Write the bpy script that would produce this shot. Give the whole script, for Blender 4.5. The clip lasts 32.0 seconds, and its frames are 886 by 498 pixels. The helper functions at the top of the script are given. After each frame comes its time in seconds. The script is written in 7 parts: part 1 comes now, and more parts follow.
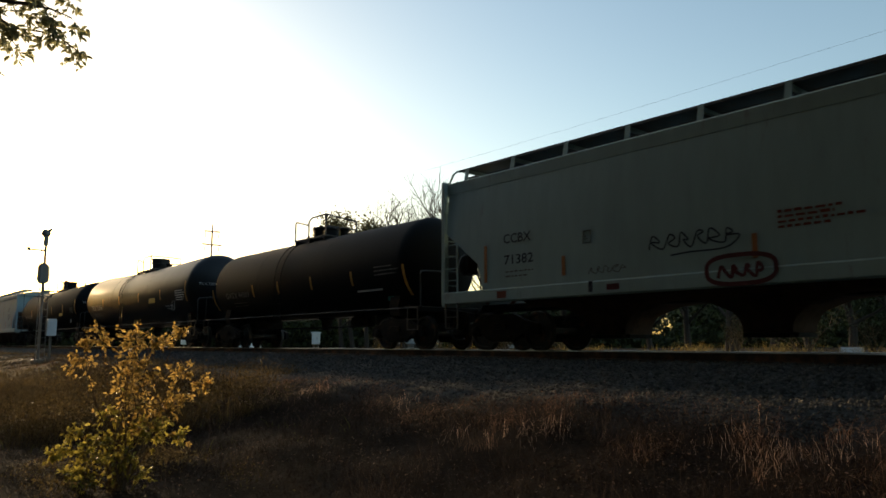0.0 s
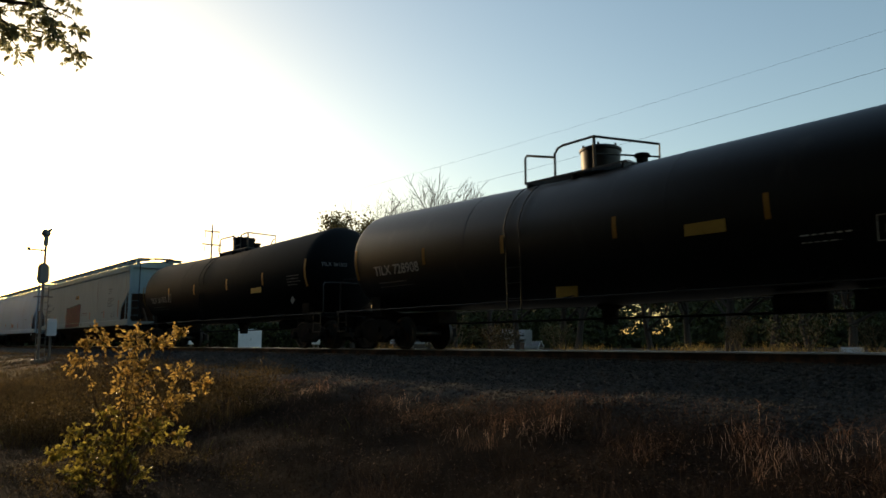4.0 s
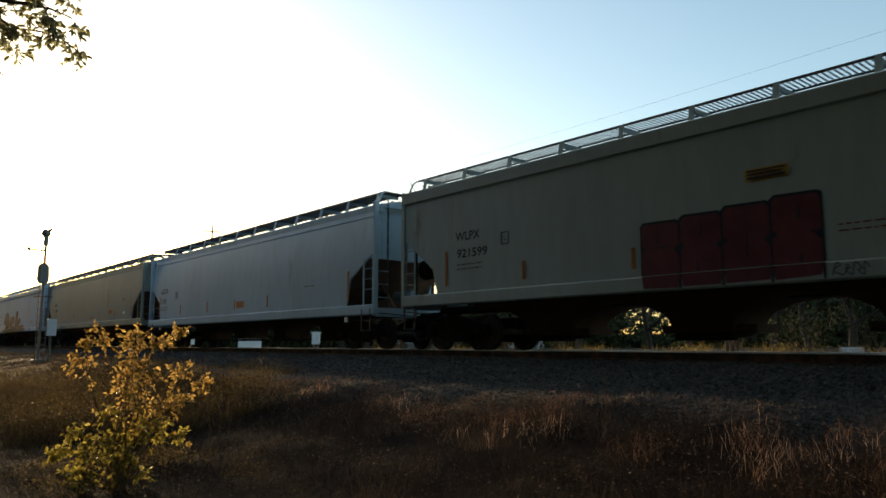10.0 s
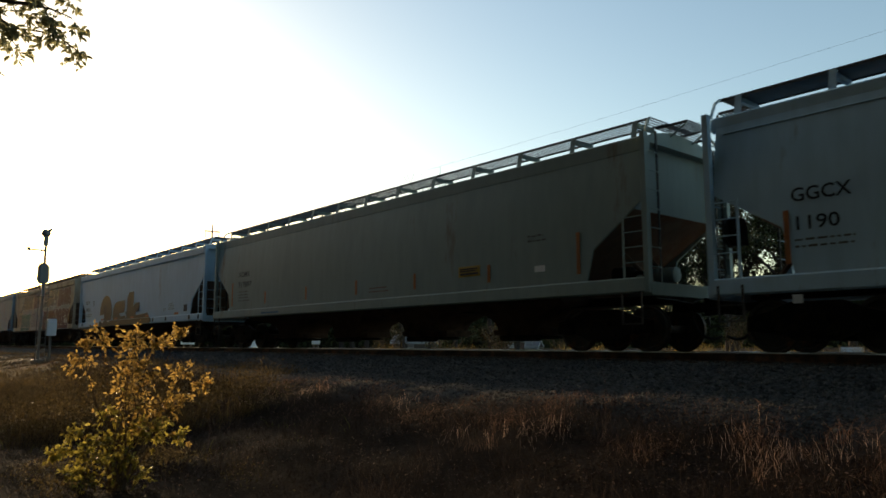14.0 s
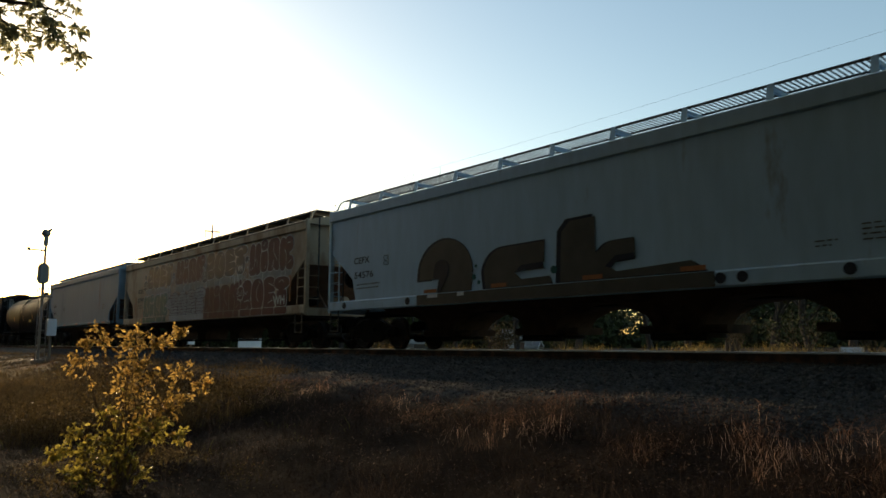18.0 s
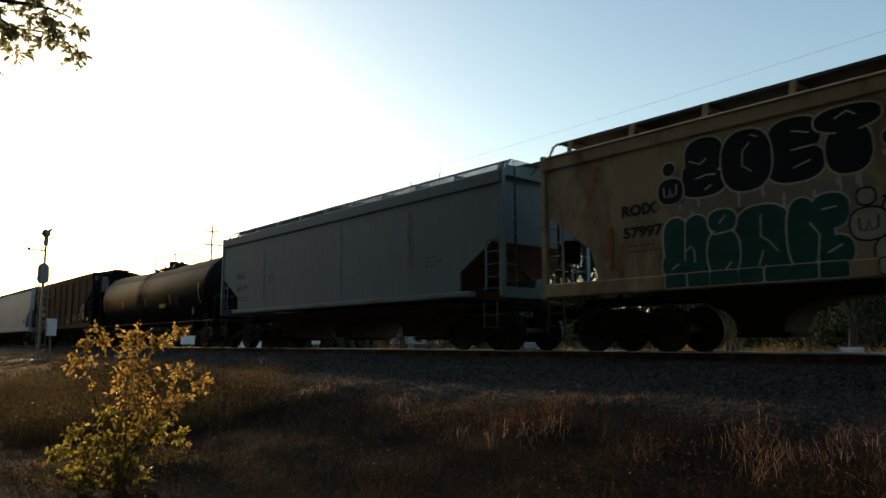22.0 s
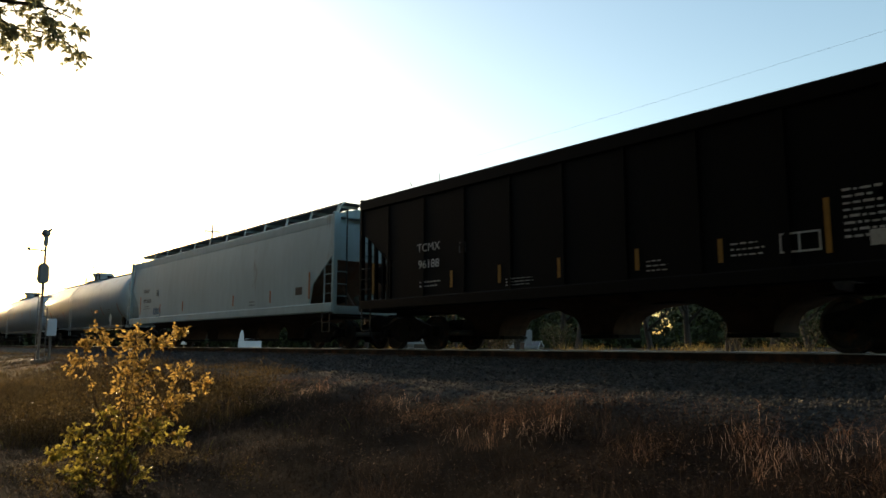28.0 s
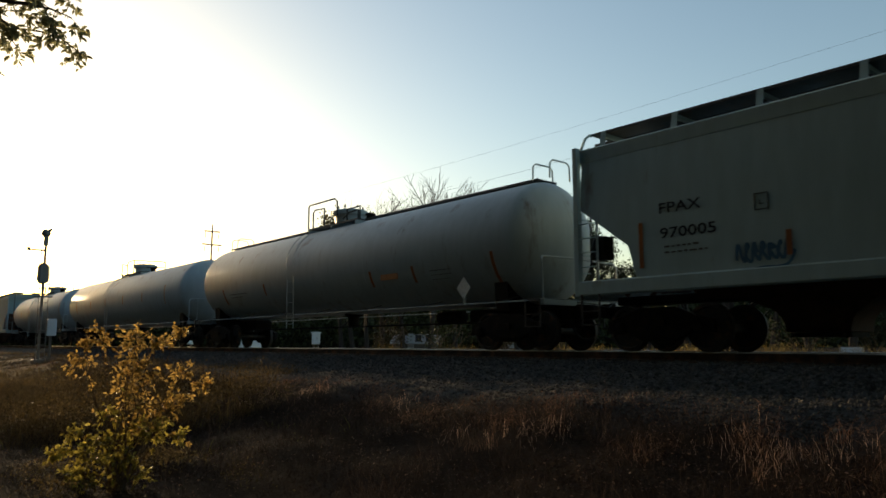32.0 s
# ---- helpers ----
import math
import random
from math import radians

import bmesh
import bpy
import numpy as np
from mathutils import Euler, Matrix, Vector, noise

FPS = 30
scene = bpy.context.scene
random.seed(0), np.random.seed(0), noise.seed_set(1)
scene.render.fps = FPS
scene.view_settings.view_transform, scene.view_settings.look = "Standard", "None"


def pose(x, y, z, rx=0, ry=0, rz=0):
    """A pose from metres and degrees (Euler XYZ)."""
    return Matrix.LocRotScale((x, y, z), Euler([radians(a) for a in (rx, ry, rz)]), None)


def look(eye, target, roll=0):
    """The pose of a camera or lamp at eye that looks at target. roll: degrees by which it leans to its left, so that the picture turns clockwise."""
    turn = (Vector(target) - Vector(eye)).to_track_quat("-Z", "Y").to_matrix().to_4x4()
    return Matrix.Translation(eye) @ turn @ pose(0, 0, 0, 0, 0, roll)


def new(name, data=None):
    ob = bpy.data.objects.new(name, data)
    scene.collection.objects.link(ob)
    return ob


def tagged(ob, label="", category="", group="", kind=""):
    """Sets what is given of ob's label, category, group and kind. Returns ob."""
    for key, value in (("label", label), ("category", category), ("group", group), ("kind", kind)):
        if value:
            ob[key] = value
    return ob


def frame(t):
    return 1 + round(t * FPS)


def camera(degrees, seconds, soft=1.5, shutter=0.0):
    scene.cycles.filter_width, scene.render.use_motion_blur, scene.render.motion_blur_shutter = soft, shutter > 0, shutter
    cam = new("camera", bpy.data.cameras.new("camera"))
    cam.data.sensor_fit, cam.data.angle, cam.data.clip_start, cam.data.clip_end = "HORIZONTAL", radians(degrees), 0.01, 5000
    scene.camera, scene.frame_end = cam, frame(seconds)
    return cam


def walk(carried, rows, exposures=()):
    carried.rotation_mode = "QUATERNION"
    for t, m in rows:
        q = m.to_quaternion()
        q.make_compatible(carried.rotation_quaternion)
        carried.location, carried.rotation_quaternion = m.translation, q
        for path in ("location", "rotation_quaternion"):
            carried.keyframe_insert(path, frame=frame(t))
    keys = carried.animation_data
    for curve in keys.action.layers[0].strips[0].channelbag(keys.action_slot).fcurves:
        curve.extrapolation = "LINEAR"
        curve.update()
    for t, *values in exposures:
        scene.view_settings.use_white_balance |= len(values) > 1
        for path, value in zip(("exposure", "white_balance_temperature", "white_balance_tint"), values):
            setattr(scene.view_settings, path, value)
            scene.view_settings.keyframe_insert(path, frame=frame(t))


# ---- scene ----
SECONDS = 32.0
SPEED = 7.27            # metres per second, towards +x

# ---- camera ----
cam = camera(63.57, SECONDS, soft=1.6, shutter=0.15)
EYE = (0.0, -13.4, 0.15)
HEADING, TILT = 49.40, 7.565
CAM_POSE = pose(*EYE, 90 + TILT, 0, HEADING)
EXPOSURE = [(t, stops, 7000, 7) for t, stops in ((0.0, 1.44), (1.0, 1.14), (1.9, 1.22), (4.5, 1.2), (6.5, 1.32), (7.0, 1.42), (8.0, 1.42), (8.4, 1.38), (9.0, 1.70), (11.5, 1.75), (13.2, 1.45), (16.0, 1.5), (20.0, 1.5), (23.0, 1.5), (24.0, 1.46), (25.0, 1.12), (25.5, 1.32), (26.2, 1.45), (28.0, 1.82), (29.0, 1.68), (30.0, 1.85), (31.0, 1.55), (31.5, 1.25), (32.0, 1.15))]
walk(cam, [(0.0, CAM_POSE), (SECONDS, CAM_POSE)], EXPOSURE)

# ---- light: low evening sun almost along the track, clear sky ----
SUN_SIDE, SUN_UP = 3.0, 5.2
sun_way = Vector((-math.cos(radians(SUN_SIDE)) * math.cos(radians(SUN_UP)),
                  math.sin(radians(SUN_SIDE)) * math.cos(radians(SUN_UP)), math.sin(radians(SUN_UP))))
world = bpy.data.worlds.new("evening_sky")
scene.world = world
world.use_nodes = True
wn, wl = world.node_tree.nodes, world.node_tree.links
sky = wn.new("ShaderNodeTexSky")
sky.sky_type = "NISHITA"
sky.sun_disc = False
sky.sun_elevation = radians(SUN_UP)
sky.sun_rotation = radians(-90 + SUN_SIDE)
sky.altitude, sky.air_density, sky.dust_density, sky.ozone_density = 50, 1.0, 1.7, 1.7
wn["Background"].inputs["Strength"].default_value = 0.15
wl.new(sky.outputs["Color"], wn["Background"].inputs["Color"])
sun = new("sun", bpy.data.lights.new("sun", "SUN"))
sun.data.energy, sun.data.angle, sun.data.color = 2.0, radians(0.6), (1.0, 0.72, 0.44)
sun.matrix_world = look(sun_way * 200, (0, 0, 0))


# ---- materials ----
def material(name, colour, rough=0.7, metal=0.0, scale=6.0, vary=0.25, stain=None, stain_amount=0.0, bump=0.0,
             bump_scale=60.0, glow=0.0, stretch=(1, 1, 1), island=0.0, through_light=0.0, spec=0.5):
    """A node material: grain and blotches at two scales, an optional stain colour, bump, light passing through leaves."""
    mat = bpy.data.materials.new(name)
    mat.use_nodes = True
    n, l = mat.node_tree.nodes, mat.node_tree.links
    b = n["Principled BSDF"]
    b.inputs["Roughness"].default_value, b.inputs["Metallic"].default_value = rough, metal
    b.inputs["Specular IOR Level"].default_value = spec
    coord = n.new("ShaderNodeTexCoord")
    mapping = n.new("ShaderNodeMapping")
    mapping.inputs["Scale"].default_value = stretch
    l.new(coord.outputs["Object"], mapping.inputs["Vector"])
    big, small = n.new("ShaderNodeTexNoise"), n.new("ShaderNodeTexNoise")
    big.inputs["Scale"].default_value, big.inputs["Detail"].default_value = scale * 0.15, 5
    small.inputs["Scale"].default_value, small.inputs["Detail"].default_value = scale, 6
    for tex in (big, small):
        l.new(mapping.outputs["Vector"], tex.inputs["Vector"])
    total = n.new("ShaderNodeMath")
    total.operation = "ADD"
    l.new(big.outputs["Fac"], total.inputs[0]), l.new(small.outputs["Fac"], total.inputs[1])
    span = n.new("ShaderNodeMapRange")
    span.inputs["From Min"].default_value, span.inputs["From Max"].default_value = 0.6, 1.4
    span.inputs["To Min"].default_value, span.inputs["To Max"].default_value = 1 - vary, 1 + vary
    l.new(total.outputs[0], span.inputs["Value"])
    value = span.outputs["Result"]
    if island:
        geo = n.new("ShaderNodeNewGeometry")
        isl = n.new("ShaderNodeMapRange")
        isl.inputs["To Min"].default_value, isl.inputs["To Max"].default_value = 1 - island, 1 + island
        l.new(geo.outputs["Random Per Island"], isl.inputs["Value"])
        mul = n.new("ShaderNodeMath")
        mul.operation = "MULTIPLY"
        l.new(value, mul.inputs[0]), l.new(isl.outputs["Result"], mul.inputs[1])
        value = mul.outputs[0]
    base = n.new("ShaderNodeVectorMath")
    base.operation = "SCALE"
    base.inputs[0].default_value = colour
    l.new(value, base.inputs["Scale"])
    out = base.outputs["Vector"]
    if stain:
        edge = n.new("ShaderNodeTexNoise")
        edge.inputs["Scale"].default_value, edge.inputs["Detail"].default_value = scale * 0.3, 8
        edge.inputs["Roughness"].default_value = 0.7
        l.new(mapping.outputs["Vector"], edge.inputs["Vector"])
        ramp = n.new("ShaderNodeMapRange")
        ramp.inputs["From Min"].default_value = 0.62 - 0.3 * stain_amount
        ramp.inputs["From Max"].default_value = 0.80 - 0.3 * stain_amount
        l.new(edge.outputs["Fac"], ramp.inputs["Value"])
        mix = n.new("ShaderNodeMix")
        mix.data_type = "RGBA"
        l.new(ramp.outputs["Result"], mix.inputs["Factor"])
        l.new(out, mix.inputs[6])
        mix.inputs[7].default_value = (*stain, 1)
        out = mix.outputs[2]
    l.new(out, b.inputs["Base Color"])
    if bump:
        tex = n.new("ShaderNodeTexNoise")
        tex.inputs["Scale"].default_value, tex.inputs["Detail"].default_value = bump_scale, 5
        l.new(coord.outputs["Object"], tex.inputs["Vector"])
        bm_node = n.new("ShaderNodeBump")
        bm_node.inputs["Strength"].default_value, bm_node.inputs["Distance"].default_value = bump, 0.02
        l.new(tex.outputs["Fac"], bm_node.inputs["Height"])
        l.new(bm_node.outputs["Normal"], b.inputs["Normal"])
    if through_light:
        thin = n.new("ShaderNodeBsdfTranslucent")
        l.new(out, thin.inputs["Color"])
        both = n.new("ShaderNodeMixShader")
        both.inputs["Fac"].default_value = through_light
        l.new(b.outputs["BSDF"], both.inputs[1]), l.new(thin.outputs["BSDF"], both.inputs[2])
        l.new(both.outputs["Shader"], n["Material Output"].inputs["Surface"])
    return mat


RUST = (0.16, 0.07, 0.035)
DUST = (0.22, 0.17, 0.12)
def car_paint(name, colour, rust=0.25, rough=0.6, streak=True, spec=0.18):
    return material(name, colour, rough, 0, 3.0, 0.11, RUST, rust, 0.05, 40, stretch=(1.6, 1.6, 0.35) if streak else (1, 1, 1), spec=spec)


PAINT_GREY = car_paint("light grey hopper paint", (0.34, 0.425, 0.43), 0.05)
PAINT_WHITE = car_paint("off-white hopper paint", (0.41, 0.575, 0.69), 0.02)
PAINT_OLIVE = car_paint("grey-green hopper paint", (0.24, 0.30, 0.285), 0.08)
PAINT_BLUEGREY = car_paint("blue-grey hopper paint", (0.17, 0.26, 0.31), 0.08)
PAINT_BEIGE = material("faded beige hopper paint", (0.47, 0.385, 0.275), 0.65, 0, 2.2, 0.2, (0.21, 0.105, 0.055), 0.52, 0.06, 40, stretch=(1.2, 1.2, 0.5), spec=0.15)
PAINT_CREAM = car_paint("pale grey-green hopper paint", (0.29, 0.375, 0.37), 0.06)
PAINT_PALE = car_paint("pale blue-grey hopper paint", (0.40, 0.53, 0.55), 0.03)
PAINT_BLACK = car_paint("black hopper paint", (0.0085, 0.0085, 0.0092), -0.3, 0.7, spec=0.08)
TANK_BLACK = car_paint("black tank paint", (0.008, 0.0088, 0.0100), -0.3, 0.68, spec=0.10)
TANK_DUSTY = material("dusty black tank paint", (0.011, 0.0115, 0.0125), 0.42, 0, 3, 0.2, (0.030, 0.028, 0.027), 0.2, 0.05, 30, stretch=(1.5, 1.5, 0.4), spec=0.32)
TANK_BROWN = material("weathered brown-black tank paint", (0.0125, 0.0110, 0.0100), 0.55, 0, 3, 0.25, (0.040, 0.024, 0.016), 0.25, 0.06, 30, stretch=(1.5, 1.5, 0.4), spec=0.12)
TANK_WHITE = car_paint("white tank paint", (0.43, 0.49, 0.50), 0.16, 0.45, spec=0.25)
SLOPE_RUST = material("rusty slope sheet", (0.17, 0.11, 0.08), 0.8, 0, 4, 0.3, RUST, 0.5, 0.1, 50)
BAY_STEEL = material("sooty brown hopper steel", (0.085, 0.053, 0.040), 0.85, 0, 4, 0.3, (0.03, 0.022, 0.017), 0.4, 0.1, 50, spec=0.15)
STEEL_DARK = material("grimy dark steel", (0.013, 0.011, 0.010), 0.8, 0.0, 9, 0.35, (0.035, 0.023, 0.016), 0.35, 0.15, 80, spec=0.15)
WHEEL_STEEL = material("worn wheel steel", (0.035, 0.031, 0.028), 0.6, 0.3, 14, 0.3, RUST, 0.3, 0.05, 60)
GRATING = material("galvanised grating", (0.085, 0.088, 0.095), 0.6, 0.3, 12, 0.25, RUST, 0.2)
ROD_STEEL = material("painted steel rod", (0.03, 0.03, 0.03), 0.6, 0.2, 15, 0.3)
RUBBER = material("black rubber hose", (0.015, 0.015, 0.015), 0.75)
REFLECTOR = material("yellow reflective tape", (0.40, 0.19, 0.025), 0.4, 0, 20, 0.2)
REFLECTOR_ORANGE = material("orange reflective tape", (0.336, 0.104, 0.024), 0.4, 0, 20, 0.2)
PLACARD_YELLOW = material("yellow placard", (0.46, 0.28, 0.035), 0.5, 0, 12, 0.15)
INK_DARK = material("dark stencil paint", (0.03, 0.035, 0.045), 0.6, 0, 20, 0.3, spec=0.15)
INK_FADED = material("faded stencil paint", (0.12, 0.12, 0.115), 0.65, 0, 20, 0.3, spec=0.15)
INK_WHITE = material("white stencil paint", (0.62, 0.62, 0.60), 0.6, 0, 20, 0.25, spec=0.15)
INK_GREY = material("dull grey lettering", (0.13, 0.13, 0.13), 0.65, 0, 20, 0.3, spec=0.15)
INK_WORN = material("worn white stencil paint", (0.30, 0.30, 0.30), 0.65, 0, 20, 0.35, spec=0.12)
INK_RED = material("red stencil paint", (0.17, 0.045, 0.032), 0.6, 0, 20, 0.25, spec=0.15)
SPRAY_RED = material("dark red spray paint", (0.088, 0.020, 0.022), 0.6, 0, 3, 0.35, spec=0.15)
SPRAY_PLUM = material("dusky pink-red spray paint", (0.135, 0.040, 0.055), 0.6, 0, 3, 0.25, spec=0.15)
SPRAY_BLACK = material("black-blue spray paint", (0.016, 0.022, 0.034), 0.5, 0, 3, 0.3, spec=0.15)
SPRAY_OLIVE = material("grey-olive spray paint", (0.078, 0.074, 0.060), 0.55, 0, 3, 0.25, spec=0.15)
SPRAY_TEAL = material("teal spray paint", (0.018, 0.11, 0.10), 0.55, 0, 3, 0.3, spec=0.15)
SPRAY_WHITE = material("white spray paint", (0.62, 0.64, 0.64), 0.6, 0, 3, 0.25, spec=0.15)
SPRAY_PALE = material("dull white spray paint", (0.44, 0.44, 0.43), 0.65, 0, 3, 0.25, (0.30, 0.24, 0.18), 0.3, spec=0.12)
SPRAY_HAZE = material("pale blue-grey wash", (0.30, 0.31, 0.30), 0.7, 0, 3, 0.3, (0.30, 0.25, 0.18), 0.6, spec=0.12)
SPRAY_BLUE = material("blue spray paint", (0.07, 0.16, 0.26), 0.6, 0, 3, 0.3, spec=0.15)
RAIL_STEEL = material("rusty rail steel", (0.055, 0.032, 0.021), 0.8, 0.2, 10, 0.3, RUST, 0.5, 0.1, 60)
RAIL_HEAD = material("polished rail head", (0.42, 0.40, 0.38), 0.28, 1.0, 10, 0.1)
TIE_WOOD = material("creosoted tie wood", (0.07, 0.05, 0.035), 0.9, 0, 5, 0.35, stretch=(4, 0.6, 4), bump=0.3, bump_scale=30)
STONE = material("grey ballast stone", (0.076, 0.076, 0.074), 0.9, 0, 10, 0.2, (0.10, 0.085, 0.07), 0.3, 0.2, 40, island=0.45, spec=0.12)
GRASS_DRY = material("dry tan grass", (0.185, 0.107, 0.074), 0.7, 0, 1.5, 0.4, island=0.6, through_light=0.45, spec=0.2)
# very pale colour stands in for sun highlights on the crest
GRASS_SUNLIT_TIP = material("grass tip with sunlight in its colour", (0.70, 0.48, 0.37), 0.6, 0, 1.5, 0.3, island=0.5, through_light=0.4, spec=0.3)
GRASS_GOLD = material("golden dry grass", (0.24, 0.17, 0.055), 0.75, 0, 1.5, 0.4, island=0.6, through_light=0.5, spec=0.2)
GRASS_STALK = material("pale grass stalk", (0.088, 0.055, 0.040), 0.7, 0, 1.5, 0.3, island=0.6, through_light=0.3, spec=0.2)
GRASS_OLIVE = material("olive-tan grass", (0.115, 0.082, 0.036), 0.8, 0, 0.9, 0.6, island=0.7, through_light=0.3, spec=0.2)
# dead grass whose brown is darkened to include shade; the crest's tan is the lit tone
GRASS_SHADED = material("brown dead grass darkened as shade", (0.027, 0.0168, 0.0118), 0.9, 0, 1.5, 0.4, island=0.7, through_light=0.08, spec=0.2)
GRASS_GREEN = material("yellow-green weeds", (0.12, 0.11, 0.03), 0.8, 0, 1.5, 0.3, island=0.4, through_light=0.5, spec=0.2)
WEED_LEAF = material("olive weed leaf", (0.085, 0.062, 0.026), 0.6, 0, 2, 0.3, island=0.7, through_light=0.45, spec=0.25)
LITTER = material("dry fallen leaf", (0.135, 0.080, 0.052), 0.6, 0, 3, 0.3, island=0.7, through_light=0.2, spec=0.3)
LEAF_YELLOW = material("yellow-green shrub leaf", (0.33, 0.28, 0.06), 0.4, 0, 3, 0.25, island=0.6, through_light=0.55)
LEAF_GOLD = material("golden-brown shrub leaf", (0.44, 0.30, 0.09), 0.4, 0, 3, 0.25, island=0.65, through_light=0.55)
# olive lifted towards grey to include the veil of sun glare
LEAF_OAK_VEILED = material("olive oak leaf lifted by glare", (0.27, 0.28, 0.17), 0.45, 0, 3, 0.2, island=0.4, through_light=0.6)
LEAF_TREE = material("tree foliage", (0.034, 0.040, 0.014), 0.7, 0, 2, 0.25, island=0.6, through_light=0.12, spec=0.2)
LEAF_ADDED_WOODS = material("dark foliage of the added woods", (0.022, 0.036, 0.026), 0.65, 0, 2, 0.25, island=0.5, through_light=0.1)
LEAF_FAR_OAK = material("olive-brown oak foliage", (0.090, 0.075, 0.028), 0.7, 0, 2, 0.25, island=0.6, through_light=0.25, spec=0.2)
LEAF_AUTUMN = material("autumn foliage", (0.050, 0.038, 0.015), 0.7, 0, 2, 0.25, island=0.6, through_light=0.12, spec=0.2)
BARK = material("grey-brown bark", (0.032, 0.024, 0.018), 0.9, 0, 8, 0.35, stretch=(4, 4, 0.7), bump=0.4, bump_scale=20)
TWIG = material("brown twig", (0.11, 0.07, 0.04), 0.85, 0, 20, 0.3)
SIGNAL_STEEL = material("grey signal steel", (0.20, 0.20, 0.19), 0.6, 0.3, 8, 0.2, RUST, 0.15)
# aluminium grey made paler to include the sunlit haze
SIGNAL_HAZED = material("aluminium signal head paled by haze", (0.34, 0.34, 0.32), 0.6, 0.2, 8, 0.25)
CABINET_WHITE = material("white cabinet paint", (0.75, 0.76, 0.76), 0.5, 0, 5, 0.08, RUST, 0.05)
HOUSE_WALL = material("pale siding", (0.11, 0.10, 0.09), 0.8, 0, 3, 0.15, stretch=(0.4, 0.4, 12))
HOUSE_BRICK = material("brown brick siding", (0.10, 0.055, 0.04), 0.85, 0, 8, 0.3)
HOUSE_ROOF = material("grey shingle roof", (0.16, 0.15, 0.15), 0.9, 0, 6, 0.3)
TRIM_WHITE = material("white trim", (0.32, 0.32, 0.31), 0.6, 0, 6, 0.1)
WINDOW_DARK = material("dark window glass", (0.02, 0.025, 0.03), 0.08)
POLE_WOOD = material("weathered pole wood", (0.14, 0.10, 0.075), 0.9, 0, 6, 0.3, stretch=(5, 5, 0.5))


def ground_material():
    """Ballast grit near the track, dry earth and thatch away from it, with a ragged border."""
    mat = bpy.data.materials.new("ballast and dry earth")
    mat.use_nodes = True
    n, l = mat.node_tree.nodes, mat.node_tree.links
    b = n["Principled BSDF"]
    b.inputs["Roughness"].default_value = 0.95
    b.inputs["Specular IOR Level"].default_value = 0.06
    coord, sep = n.new("ShaderNodeTexCoord"), n.new("ShaderNodeSeparateXYZ")
    l.new(coord.outputs["Object"], sep.inputs[0])
    edge = n.new("ShaderNodeTexNoise")
    edge.inputs["Scale"].default_value, edge.inputs["Detail"].default_value = 0.8, 6
    l.new(coord.outputs["Object"], edge.inputs["Vector"])
    away = n.new("ShaderNodeMath")
    away.operation = "ABSOLUTE"
    l.new(sep.outputs["Y"], away.inputs[0])
    wob = n.new("ShaderNodeMath")
    wob.operation = "MULTIPLY_ADD"
    wob.inputs[1].default_value = 1.6
    l.new(edge.outputs["Fac"], wob.inputs[0]), l.new(away.outputs[0], wob.inputs[2])
    mask = n.new("ShaderNodeMapRange")
    mask.inputs["From Min"].default_value, mask.inputs["From Max"].default_value = 5.9, 6.9
    l.new(wob.outputs[0], mask.inputs["Value"])
    stone = n.new("ShaderNodeTexVoronoi")
    stone.inputs["Scale"].default_value = 22
    l.new(coord.outputs["Object"], stone.inputs["Vector"])
    grit = n.new("ShaderNodeMix")
    grit.data_type = "RGBA"
    grit.inputs[6].default_value, grit.inputs[7].default_value = (0.036, 0.036, 0.035, 1), (0.088, 0.088, 0.085, 1)
    tone = n.new("ShaderNodeSeparateColor")
    l.new(stone.outputs["Color"], tone.inputs[0])
    l.new(tone.outputs[0], grit.inputs["Factor"])
    soil_tex = n.new("ShaderNodeTexNoise")
    soil_tex.inputs["Scale"].default_value, soil_tex.inputs["Detail"].default_value = 5, 8
    l.new(coord.outputs["Object"], soil_tex.inputs["Vector"])
    soil = n.new("ShaderNodeMix")
    soil.data_type = "RGBA"
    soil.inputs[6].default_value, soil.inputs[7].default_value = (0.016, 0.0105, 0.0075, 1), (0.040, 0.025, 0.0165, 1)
    l.new(soil_tex.outputs["Fac"], soil.inputs["Factor"])
    mix = n.new("ShaderNodeMix")
    mix.data_type = "RGBA"
    l.new(mask.outputs["Result"], mix.inputs["Factor"])
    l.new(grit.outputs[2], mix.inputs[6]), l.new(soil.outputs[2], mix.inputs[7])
    l.new(mix.outputs[2], b.inputs["Base Color"])
    rough = n.new("ShaderNodeBump")
    rough.inputs["Strength"].default_value, rough.inputs["Distance"].default_value = 0.6, 0.04
    l.new(stone.outputs["Distance"], rough.inputs["Height"])
    l.new(rough.outputs["Normal"], b.inputs["Normal"])
    return mat


GROUND = ground_material()


